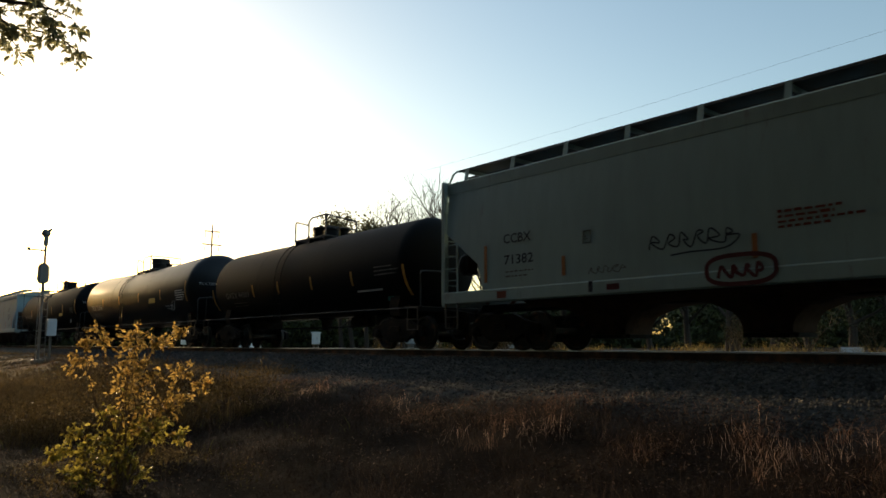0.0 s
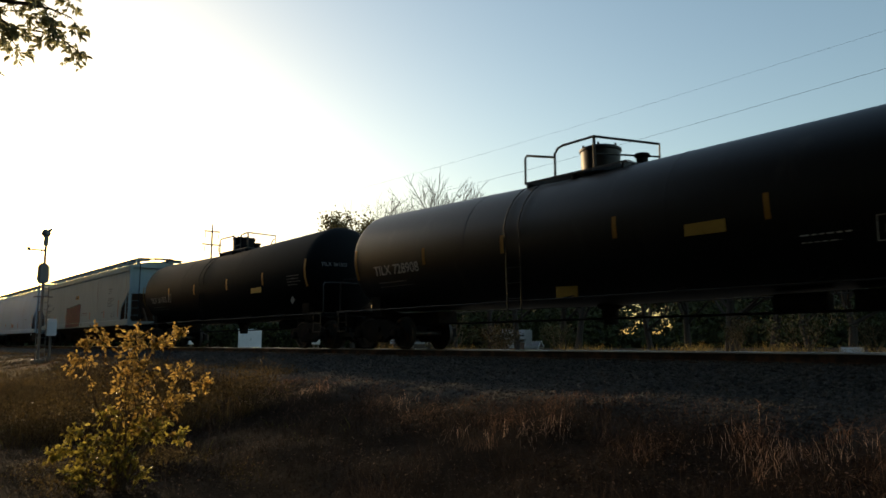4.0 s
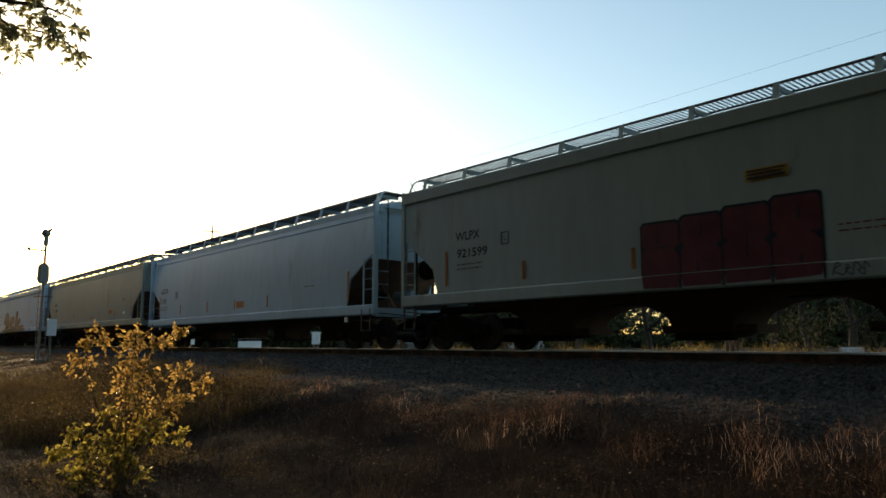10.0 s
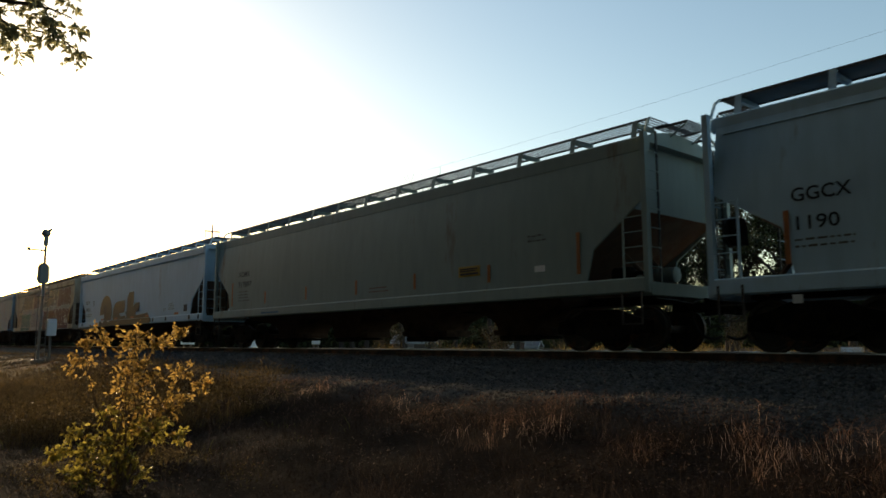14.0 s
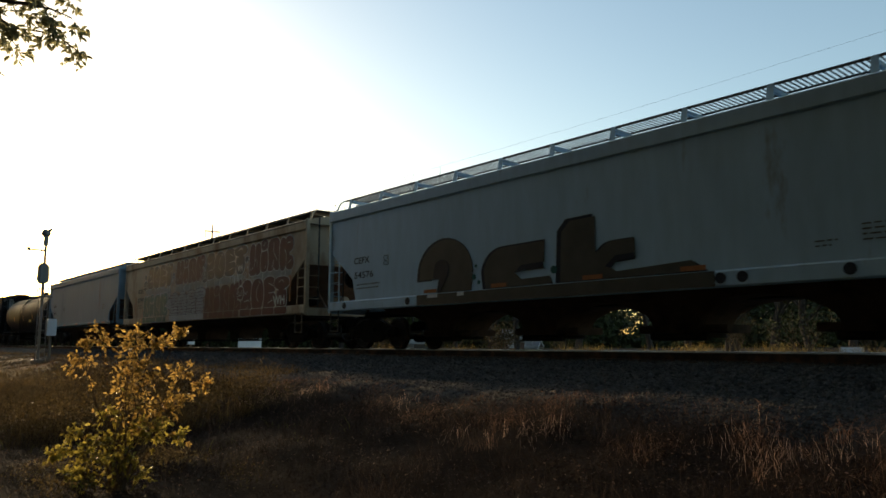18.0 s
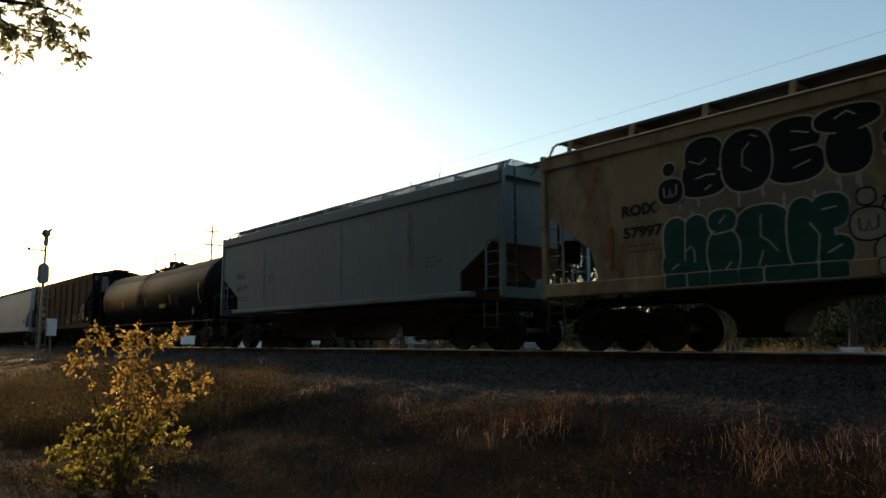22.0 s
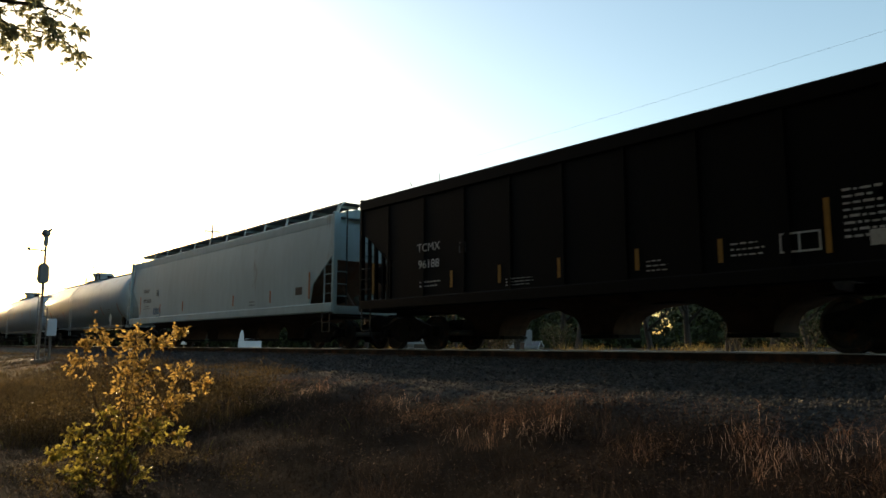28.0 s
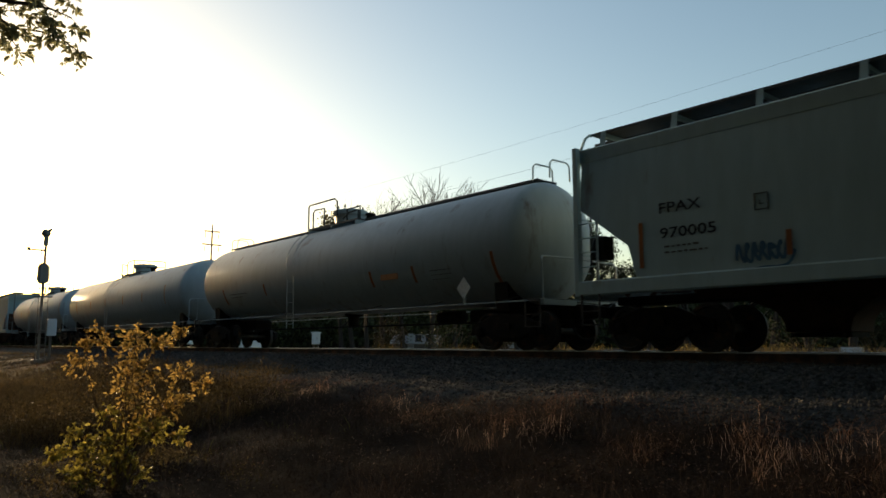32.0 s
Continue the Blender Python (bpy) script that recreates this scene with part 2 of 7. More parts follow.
# ---- mesh building ----
class Shape:
    """Collects vertices and faces of one mesh."""

    def __init__(self):
        self.v, self.f = [], []

    def add(self, verts, faces):
        k = len(self.v)
        self.v += [tuple(p) for p in verts]
        self.f += [tuple(k + i for i in face) for face in faces]
        return self

    def box(self, x0, x1, y0, y1, z0, z1):
        p = [(x, y, z) for z in (z0, z1) for y in (y0, y1) for x in (x0, x1)]
        return self.add(p, [(0, 2, 3, 1), (4, 5, 7, 6), (0, 1, 5, 4), (2, 6, 7, 3), (0, 4, 6, 2), (1, 3, 7, 5)])

    def cbox(self, x0, x1, y0, y1, z0, z1, c=0.015):
        """A box with its long edges along x cut off."""
        prof = [(y0 + c, z0), (y1 - c, z0), (y1, z0 + c), (y1, z1 - c), (y1 - c, z1), (y0 + c, z1), (y0, z1 - c), (y0, z0 + c)]
        return self.prism_x(prof, x0, x1)

    def prism_x(self, prof, x0, x1):
        n = len(prof)
        p = [(x, y, z) for x in (x0, x1) for y, z in prof]
        return self.add(p, [tuple(range(n))[::-1], tuple(range(n, 2 * n))] + [(i, (i + 1) % n, n + (i + 1) % n, n + i) for i in range(n)])

    def prism_y(self, prof, y0, y1):
        n = len(prof)
        p = [(x, y, z) for y in (y0, y1) for x, z in prof]
        return self.add(p, [tuple(range(n)), tuple(range(n, 2 * n))[::-1]] + [(i, n + i, n + (i + 1) % n, (i + 1) % n) for i in range(n)])

    def tube(self, pts, r, seg=6, r_end=None):
        """A round bar along a line of points, tapering to r_end."""
        pts = [Vector(p) for p in pts]
        n, k = len(pts), len(self.v)
        up = None
        for i, p in enumerate(pts):
            d = (pts[min(i + 1, n - 1)] - pts[max(i - 1, 0)]).normalized()
            if up is None:
                up = d.orthogonal().normalized()
            up = (up - d * up.dot(d)).normalized()
            side = d.cross(up)
            rr = r if r_end is None else r + (r_end - r) * i / (n - 1)
            self.v += [tuple(p + (up * math.cos(a) + side * math.sin(a)) * rr) for a in (2 * math.pi * j / seg for j in range(seg))]
        for i in range(n - 1):
            a = k + i * seg
            self.f += [(a + j, a + (j + 1) % seg, a + seg + (j + 1) % seg, a + seg + j) for j in range(seg)]
        self.f += [tuple(k + j for j in range(seg))[::-1], tuple(k + (n - 1) * seg + j for j in range(seg))]
        return self

    def lathe(self, prof, seg, axis="x", centre=(0, 0, 0)):
        """prof: (along, radius) pairs turned about an axis through centre."""
        k, n = len(self.v), len(prof)
        cx, cy, cz = centre
        for a, r in prof:
            for j in range(seg):
                c, s = math.cos(2 * math.pi * j / seg) * r, math.sin(2 * math.pi * j / seg) * r
                self.v.append({"x": (cx + a, cy + c, cz + s), "y": (cx + s, cy + a, cz + c), "z": (cx + c, cy + s, cz + a)}[axis])
        for i in range(n - 1):
            a = k + i * seg
            self.f += [(a + j, a + (j + 1) % seg, a + seg + (j + 1) % seg, a + seg + j) for j in range(seg)]
        self.f += [tuple(k + j for j in range(seg))[::-1], tuple(k + (n - 1) * seg + j for j in range(seg))]
        return self

    def mesh(self, name, mat, smooth=True):
        me = bpy.data.meshes.new(name)
        me.from_pydata(self.v, [], self.f)
        me.materials.append(mat)
        if smooth:
            me.polygons.foreach_set("use_smooth", [True] * len(me.polygons))
            me.set_sharp_from_angle(angle=radians(38))
        me.update()
        return me


def part(name, shape, mat, parent, label="", at=None):
    """One mesh object under a thing or a part; shape may be a ready mesh that alike pieces share."""
    ob = new(name, shape.mesh(name, mat) if isinstance(shape, Shape) else shape)
    if parent:
        ob.parent = parent
    if at is not None:
        ob.matrix_basis = at
    if label:
        tagged(ob, label)
    return ob


def thing(name, at, label, category, group="", kind=""):
    ob = new(name)
    ob.matrix_basis = at
    ob.empty_display_size = 0.3
    return tagged(ob, label, category, group, kind)


TEXT_CACHE = {}


def text_mesh(body, height, bold=0.0, width=None, align="LEFT"):
    """Lettering as a flat mesh in its own xy plane; width stretches it to a true length."""
    key = (body, height, bold, width)
    if key in TEXT_CACHE:
        return TEXT_CACHE[key].copy()
    data = bpy.data.curves.new("lettering", "FONT")
    data.body, data.size, data.offset, data.resolution_u = body, height * 1.38, bold, 3
    ob = new("lettering", data)
    bpy.context.view_layer.update()
    me = bpy.data.meshes.new_from_object(ob)
    bpy.data.objects.remove(ob)
    if width and len(me.vertices):
        xs = [v.co.x for v in me.vertices]
        lo, k = min(xs), width / (max(xs) - min(xs))
        for v in me.vertices:
            v.co.x = (v.co.x - lo) * k
    TEXT_CACHE[key] = me
    return me.copy()


def axis_at(zc, x):
    """Height of a tank's axis at x: a number, or (middle, rise, half length) for a tank that dips in the middle."""
    return zc[0] + zc[1] * min(1.0, abs(x) / zc[2]) if isinstance(zc, tuple) else zc


def lettering(body, x, z, height, width, mat, parent, y=-1.606, bold=0.004, name="lettering", label="", radius=None, zc=0.0):
    """Lettering on the side that faces -y; radius bends it round a tank whose axis is at zc."""
    me = text_mesh(body, height, bold, width)
    for v in me.vertices:
        px, pz = x + v.co.x, z + v.co.y
        py = y if radius is None else -math.sqrt(max(radius ** 2 - (pz - axis_at(zc, px)) ** 2, 0.01)) - 0.012
        v.co = (px, py, pz)
    me.materials.clear()
    me.materials.append(mat)
    return part(name, me, mat, parent, label)


def head_lettering(body, y, z, height, width, mat, car, tank, radius, head=0.78):
    """Lettering on the leading head of a tank; tank is (axis height, rise, half length)."""
    zc, rise, h = tank
    me = text_mesh(body, height, 0.003, width)
    for v in me.vertices:
        py, pz = y + v.co.x, z + v.co.y
        r = min(0.999, math.hypot(py, pz - zc - rise) / radius)
        v.co = (h - head + head * math.sqrt(1 - r * r) + 0.012, py, pz)
    me.materials.clear()
    me.materials.append(mat)
    return part("lettering", me, mat, car)


def end_print(x, y, z, width, lines, mat, car, h=0.06, gap=0.11, seed=1):
    """Unreadable print as plain bars on an upright end plane at x."""
    rng = random.Random(seed)
    for i in range(lines):
        p, end = y, y + width * rng.uniform(0.65, 1.0)
        while p < end - 0.03:
            w = min(rng.uniform(0.06, 0.17), end - p)
            part("stencil", Shape().box(x, x + 0.008, p, p + w, z - i * gap, z - i * gap + h), mat, car)
            p += w + 0.04


def bars(rows, mat, parent, y=-1.606, name="stencil", radius=None, zc=0.0):
    """Small print as plain bars: rows of (x0, x1, z, height)."""
    for x0, x1, z, h in rows:
        yy = y if radius is None else -math.sqrt(max(radius ** 2 - (z - axis_at(zc, x0)) ** 2, 0.01)) - 0.01
        part(name, Shape().box(x0, x1, yy, yy + 0.008, z, z + h), mat, parent)


# ---- railway cars ----
WHEEL_R = 0.457
rollers = []            # wheelsets with their place in the truck
cars = []               # cars with their place along the train


def wheelset_mesh():
    s = Shape()
    for side in (-1, 1):
        k = side * 0.70
        prof = [(k - 0.065 * side, 0.08), (k - 0.065 * side, 0.14), (k - 0.045 * side, 0.16), (k - 0.03 * side, 0.38), (k - 0.065 * side, 0.40),
                (k - 0.065 * side, 0.485), (k - 0.04 * side, 0.485), (k - 0.03 * side, WHEEL_R), (k + 0.065 * side, WHEEL_R - 0.006),
                (k + 0.065 * side, 0.39), (k + 0.01 * side, 0.37), (k + 0.03 * side, 0.16), (k + 0.075 * side, 0.14), (k + 0.075 * side, 0.08)]
        s.lathe(prof, 36, "y")
    s.lathe([(-1.05, 0.08), (-0.6, 0.085), (0, 0.078), (0.6, 0.085), (1.05, 0.08)], 14, "y")
    for side in (-1, 1):
        for j in range(3):
            a = 2 * math.pi * j / 3
            s.box(0.1 * math.cos(a) - 0.02, 0.1 * math.cos(a) + 0.02, side * 1.05 - 0.02, side * 1.05 + 0.02, 0.1 * math.sin(a) - 0.02, 0.1 * math.sin(a) + 0.02)
    return s.mesh("wheelset", WHEEL_STEEL)


def side_frame_mesh():
    s = Shape()
    outer = [(-1.16, 0.62), (-1.18, 0.36), (-1.02, 0.36), (-1.0, 0.55), (-0.78, 0.55), (-0.72, 0.40), (-0.34, 0.20), (0.34, 0.20), (0.72, 0.40),
             (0.78, 0.55), (1.0, 0.55), (1.02, 0.36), (1.18, 0.36), (1.16, 0.62), (0.80, 0.70), (0.40, 0.86), (-0.40, 0.86), (-0.80, 0.70)]
    s.prism_y(outer, -0.07, 0.07)
    s.prism_y([(-0.36, 0.30), (0.36, 0.30), (0.36, 0.36), (-0.36, 0.36)], -0.13, 0.13)
    return s.mesh("side_frame", STEEL_DARK)


def spring_mesh():
    s = Shape()
    turns = [(0.055 * math.cos(a), 0.055 * math.sin(a), 0.34 + 0.22 * a / (10 * math.pi)) for a in np.linspace(0, 10 * math.pi, 51)]
    return s.tube(turns, 0.013, 5).mesh("spring", STEEL_DARK)


def bolster_mesh():
    s = Shape()
    s.prism_x([(-1.12, 0.50), (1.12, 0.50), (1.12, 0.64), (0.5, 0.70), (-0.5, 0.70), (-1.12, 0.64)], -0.19, 0.19)
    s.lathe([(0.66, 0.20), (0.74, 0.20)], 16, "z")
    return s.mesh("bolster", STEEL_DARK)


def bearing_mesh():
    return Shape().lathe([(-0.09, 0.10), (-0.09, 0.13), (0.06, 0.13), (0.09, 0.10), (0.10, 0.05)], 14, "y").mesh("bearing_cap", STEEL_DARK)


def brake_shoe_mesh():
    return Shape().box(-0.05, 0.05, -0.85, 0.85, -0.06, 0.06).box(-0.09, 0.09, -0.78, -0.62, -0.16, 0.16).box(-0.09, 0.09, 0.62, 0.78, -0.16, 0.16).mesh("brake_beam", STEEL_DARK)


TRUCK = dict(wheelset=wheelset_mesh(), frame=side_frame_mesh(), spring=spring_mesh(), bolster=bolster_mesh(), bearing=bearing_mesh(), beam=brake_shoe_mesh())


def truck(car, x):
    """A two-axle truck under a car: a part of the car, with its own pieces one level deeper."""
    t = part("truck", TRUCK["bolster"], None, car, "grimy cast steel truck", at=pose(x, 0, 0))
    for side in (-1, 1):
        part("side_frame", TRUCK["frame"], None, t, at=pose(0, side * 0.99, 0))
        for dx in (-0.22, 0, 0.22):
            part("spring", TRUCK["spring"], None, t, at=pose(dx, side * 0.99, 0))
        for dx in (-0.889, 0.889):
            part("bearing_cap", TRUCK["bearing"], None, t, at=pose(dx, side * 1.03, WHEEL_R, 0, 0, 0 if side > 0 else 180))
    for dx in (-0.889, 0.889):
        w = part("wheelset", TRUCK["wheelset"], None, t, "steel wheels on an axle", at=pose(dx, 0, WHEEL_R))
        rollers.append((w, dx))
        part("brake_beam", TRUCK["beam"], None, t, at=pose(dx * 0.42, 0, WHEEL_R))
    return t


def coupler_mesh():
    s = Shape()
    s.cbox(-0.75, 0.0, -0.10, 0.10, 0.78, 0.98, 0.03)
    s.prism_y([(0, 0.70), (0.16, 0.72), (0.30, 0.74), (0.33, 0.80), (0.33, 0.96), (0.30, 1.02), (0.16, 1.04), (0, 1.06)], -0.17, 0.02)
    s.prism_y([(0, 0.72), (0.20, 0.74), (0.24, 0.88), (0.20, 1.02), (0, 1.04)], 0.02, 0.20)
    return s.mesh("coupler", STEEL_DARK)


def hose_mesh():
    pts = [(0.05, -0.30, 0.80), (0.10, -0.32, 0.60), (0.20, -0.33, 0.40), (0.36, -0.33, 0.27), (0.52, -0.30, 0.24), (0.66, -0.26, 0.30)]
    return Shape().tube(pts, 0.03, 8).mesh("air_hose", RUBBER)


COUPLER, HOSE = coupler_mesh(), hose_mesh()


def step_mesh():
    s = Shape()
    for x in (-0.22, 0.22):
        s.box(x - 0.02, x + 0.02, -0.025, 0.0, 0.52, 1.15)
    return s.box(-0.22, 0.22, -0.025, 0.0, 0.52, 0.55).box(-0.22, 0.22, -0.025, 0.0, 0.80, 0.825).mesh("sill_step", ROD_STEEL)


STEP = step_mesh()


def grating_mesh(name, x0, x1, y0, y1, z, gap=0.075, solid=False, bar=0.022):
    """A walkway of cross bars between two edge bars; solid: a pressed plate with raised edges."""
    s = Shape()
    if solid:
        s.prism_x([(y0, z - 0.06), (y0 + 0.02, z - 0.06), (y0 + 0.02, z - 0.035), (y1 - 0.02, z - 0.035), (y1 - 0.02, z - 0.06), (y1, z - 0.06), (y1, z), (y1 - 0.02, z), (y1 - 0.02, z - 0.015), (y0 + 0.02, z - 0.015), (y0 + 0.02, z), (y0, z)], x0, x1)
    else:
        s.box(x0, x1, y0, y0 + 0.02, z - 0.05, z), s.box(x0, x1, y1 - 0.02, y1, z - 0.04, z)
        k = int((x1 - x0) / gap)
        for i in range(k + 1):
            x = x0 + (x1 - x0) * i / k
            s.box(x - bar, x + bar, y0 + 0.02, y1 - 0.02, z - 0.020, z - 0.006)
    return s.mesh(name, GRATING, smooth=False)


def hopper_profile(top, half_width, crown):
    """The roof's cross-section from one side to the other."""
    pts = [(-half_width, top)]
    for i in range(1, 12):
        a = -1 + 2 * i / 12
        pts.append((a * half_width * 0.985, top + 0.03 + crown * (1 - abs(a) ** 2.2)))
    return pts + [(half_width, top)]


def bowed_sheet(s, cx, cut, inner, z_sill, mid_z, chamfer_z, side_top, side, width, bow):
    """A side sheet that curves in towards the roof; its lower corners are cut back."""
    rows = []
    for z in (z_sill - 0.02, mid_z, chamfer_z, *np.linspace(chamfer_z + 0.12, side_top, 11)):
        end = np.interp(z, (z_sill - 0.02, mid_z, chamfer_z), (cx - cut, cx - inner, cx - 0.02))
        rows.append((end, width - bow * max(0.0, (z - 2.3) / (side_top - 2.3)) ** 2, z))
    n = len(rows)
    for inset in (0.0, 0.05):
        s.add([(e * x, side * (y - inset), z) for x, y, z in rows for e in (-1, 1)],
              [(2 * i, 2 * i + 1, 2 * i + 3, 2 * i + 2)[::1 if (side < 0) == (inset == 0) else -1] for i in range(n - 1)])
    k = 2 * n
    rim = [2 * i for i in range(n)] + [2 * i + 1 for i in range(n)][::-1]
    base = len(s.v) - 2 * k
    s.f += [(base + a, base + b, base + k + b, base + k + a) for a, b in zip(rim, rim[1:] + rim[:1])]


def hopper(u_right, u_left, paint, label, bays=4, solid_walk=True, high_walk=True, ribs=0, side_top=4.22, chamfer_z=2.92,
           reflect=(-8.3, -5.65, -2.75, 2.95, 5.8, 8.35), tape=REFLECTOR_ORANGE, slope=None, rust_lip=False, open_end=False, corner=None, width=1.60, sill=(1.13, 1.43), sill_cut=0.10, flat_top=False, walk_z=0.47, bow=0.0, chord=0.30):
    """A covered hopper car. Its middle stands at the thing's origin, on rail height."""
    L = u_right - u_left
    h = L / 2
    car = thing("covered_hopper_car", pose((u_right + u_left) / 2, 0, 0), label, "railway car", "cars of the freight train")
    cars.append((car, (u_right + u_left) / 2))
    slope = slope or SLOPE_RUST
    z_sill0, z_sill = sill
    cx = h - 0.14
    for side in (-1, 1):
        s = Shape()
        inner, mid_z = corner or (1.18, 2.06)
        cut = inner if corner else 1.36
        prof = [(-cx + cut, z_sill - 0.02), (cx - cut, z_sill - 0.02), (cx - inner, mid_z), (cx - 0.02, chamfer_z), (cx, side_top), (-cx, side_top), (-cx + 0.02, chamfer_z), (-cx + inner, mid_z)]
        y0, y1 = sorted((side * (width - 0.05), side * width))
        if bow:
            bowed_sheet(s, cx, cut, inner, z_sill, mid_z, chamfer_z, side_top, side, width, bow)
        else:
            s.prism_y(prof, y0, y1)
        part("side_sheet", s, paint, car)
        part("side_sill", Shape().cbox(-h + sill_cut, h - sill_cut, *sorted((side * (width - 0.18), side * (width + 0.035))), z_sill0, z_sill, 0.03), paint, car)
        part("top_plate", Shape().cbox(-h + 0.06, h - 0.06, *sorted((side * (width - bow - 0.10), side * (width - bow + 0.045))), side_top - chord, side_top + 0.03, 0.03), paint, car,
             "rust-streaked top edge" if rust_lip else "")
        if rust_lip:
            part("rain_lip", Shape().cbox(-h + 0.2, h - 0.2, *sorted((side * (width + 0.03), side * (width + 0.055))), side_top - 0.05, side_top - 0.01, 0.005), SLOPE_RUST, car)
        for i in range(ribs):
            x = -h + 1.4 + (L - 2.8) * i / (ribs - 1)
            part("side_rib", Shape().cbox(x - 0.05, x + 0.05, *sorted((side * width, side * (width + 0.03))), z_sill, side_top - 0.1, 0.012), paint, car)
    roof = Shape()
    crown = 0.26 if high_walk else 0.15 if not flat_top else 0.03
    prof = hopper_profile(side_top - 0.01, width - bow - 0.02, crown)
    roof.prism_x(prof + [(width - bow - 0.04, side_top - 0.06), (-width + bow + 0.04, side_top - 0.06)], -h + 0.15, h - 0.15)
    part("roof", roof, paint, car)
    for i in range(7):
        x = -h + L * (i + 0.5) / 7
        part("roof_seam", Shape().prism_x([(y, z + 0.018) for y, z in prof[1:-1]] + [(y, z - 0.01) for y, z in prof[1:-1]][::-1], x - 0.03, x + 0.03), paint, car)
    for i in range(10):
        x = -h + 1.0 + (L - 2.0) * (i + 0.5) / 10
        part("hatch_cover", Shape().cbox(x - 0.72, x + 0.72, -0.34, 0.34, side_top + crown + 0.02, side_top + crown + 0.11, 0.03).box(x - 0.5, x - 0.44, -0.40, 0.40, side_top + crown + 0.01, side_top + crown + 0.14), paint, car)
    # walkways along the roof
    wz = side_top + (0.10 if flat_top else 0.44 if solid_walk else walk_z)
    wy0, wy1 = (-1.16, -0.44) if solid_walk else (-1.16, -0.50)
    if flat_top:
        wy0, wy1 = -0.95, -0.45
    walk_mesh = grating_mesh("running_board", -h + 0.15, h - 0.15, wy0, wy1, wz, 0.095, solid_walk, 0.016)
    strut = Shape().add([(x, y, z) for x, y, z in ((-0.07, wy0 - 0.10, side_top - 0.02), (0.07, wy0 - 0.10, side_top - 0.02), (0.06, wy0 - 0.005, wz - 0.012), (-0.06, wy0 - 0.005, wz - 0.012),
                                                   (-0.07, wy0 - 0.085, side_top - 0.02), (0.07, wy0 - 0.085, side_top - 0.02), (0.06, wy0 + 0.010, wz - 0.012), (-0.06, wy0 + 0.010, wz - 0.012))],
                        [(0, 1, 2, 3), (7, 6, 5, 4), (0, 4, 5, 1), (1, 5, 6, 2), (2, 6, 7, 3), (3, 7, 4, 0)]).box(-0.035, 0.035, wy0 + 0.011, wy1, wz - 0.14, wz - 0.052)
    strut_mesh = strut.mesh("walk_bracket", paint)
    for side in (0, 180):
        part("running_board", walk_mesh, None, car, at=pose(0, 0, 0, 0, 0, side))
        k = 12 if L > 19.9 else 11 if L > 17 else 9
        for i in range(k + 1):
            x = -h + 0.5 + (L - 1.0) * i / k
            part("walk_bracket", strut_mesh, None, car, at=pose(x, 0, 0, 0, 0, side))
    # ends
    post = Shape()
    post.box(-0.055, 0.055, -0.065, 0.065, z_sill0, side_top + 0.06)
    post_mesh = post.mesh("corner_post", paint)
    rung = Shape().tube([(0, 0, 0), (0.46, 0, 0)], 0.012, 6).mesh("rung", ROD_STEEL if paint is PAINT_BLACK else paint)
    for e in (1, -1):
        s = Shape()
        arch = [(y, z) for y, z in hopper_profile(side_top, width - bow - 0.06, 0.22)]
        s.prism_x(arch + [(width - 0.06, chamfer_z - 0.12), (-width + 0.06, chamfer_z - 0.12)], e * (h - 0.42), e * (h - 0.37))
        part("end_sheet", s, paint, car)
        s = Shape()
        a, b2 = (e * (h - 0.39), chamfer_z - 0.05), (e * (h - 2.75), z_sill0 + 0.15)
        s.prism_y([a, b2, (b2[0], b2[1] - 0.06), (a[0], a[1] - 0.08)], -width + 0.06, width - 0.06)
        part("slope_sheet", s, slope, car, "rusty sloping end sheet")
        for y in (-0.45, 0.45):
            part("slope_brace", Shape().tube([(e * (h - 0.45), y, z_sill0 + 0.05), (e * (h - 1.35), y, 2.05)], 0.05, 6), slope, car)
        for y in (-1, 1):
            if open_end:
                for x in (0.36, 0.70, 1.05, 1.40):
                    part("end_post", Shape().box(e * (h - x) - 0.04, e * (h - x) + 0.04, y * (width - 0.10) - 0.045, y * (width - 0.10) + 0.045, z_sill0, 3.5), paint, car)
            part("corner_post", post_mesh, None, car, at=pose(e * (h - 0.06), y * (width - 0.04), 0))
            # ladder on the side: one stile and rungs to the corner post
            part("ladder_stile", Shape().box(e * (h - 0.58) - 0.02, e * (h - 0.58) + 0.02, y * width - 0.015, y * width + 0.015, z_sill, 2.66), paint, car)
            for z in (1.72, 2.02, 2.32, 2.62):
                part("rung", rung, None, car, at=pose(min(e * (h - 0.58), e * (h - 0.10)), y * (width + 0.01), z))
            part("sill_step", STEP, None, car, at=pose(e * (h - 0.40), y * (width + 0.02), 0))
        # end ladder beside the near post, up to the roof
        for y in (-1, 1):
            part("end_ladder_stile", Shape().box(e * (h - 0.06) - 0.015, e * (h - 0.06) + 0.015, y * 1.12 - 0.02, y * 1.12 + 0.02, z_sill0 + 0.1, side_top + 0.16), ROD_STEEL, car)
            for z in np.arange(z_sill + 0.2, side_top, 0.38):
                part("end_rung", rung, None, car, at=pose(e * (h - 0.03), min(y * 1.12, y * 1.58), z, 0, 0, 90))
        part("end_sill", Shape().cbox(e * (h - 0.05) - 0.10, e * (h - 0.05) + 0.06, -width + 0.03, width - 0.03, z_sill0 - 0.05, z_sill0 + 0.20, 0.03), paint, car)
        part("end_platform", grating_mesh("end_platform", min(e * (h - 0.9), e * (h - 0.1)), max(e * (h - 0.9), e * (h - 0.1)), -1.4, 1.4, z_sill0 + 0.22, 0.09), None, car)
        lift = 0.20 if flat_top else 0.0
        x0, x1 = sorted((e * (h - 0.28), e * (h + 0.26)))
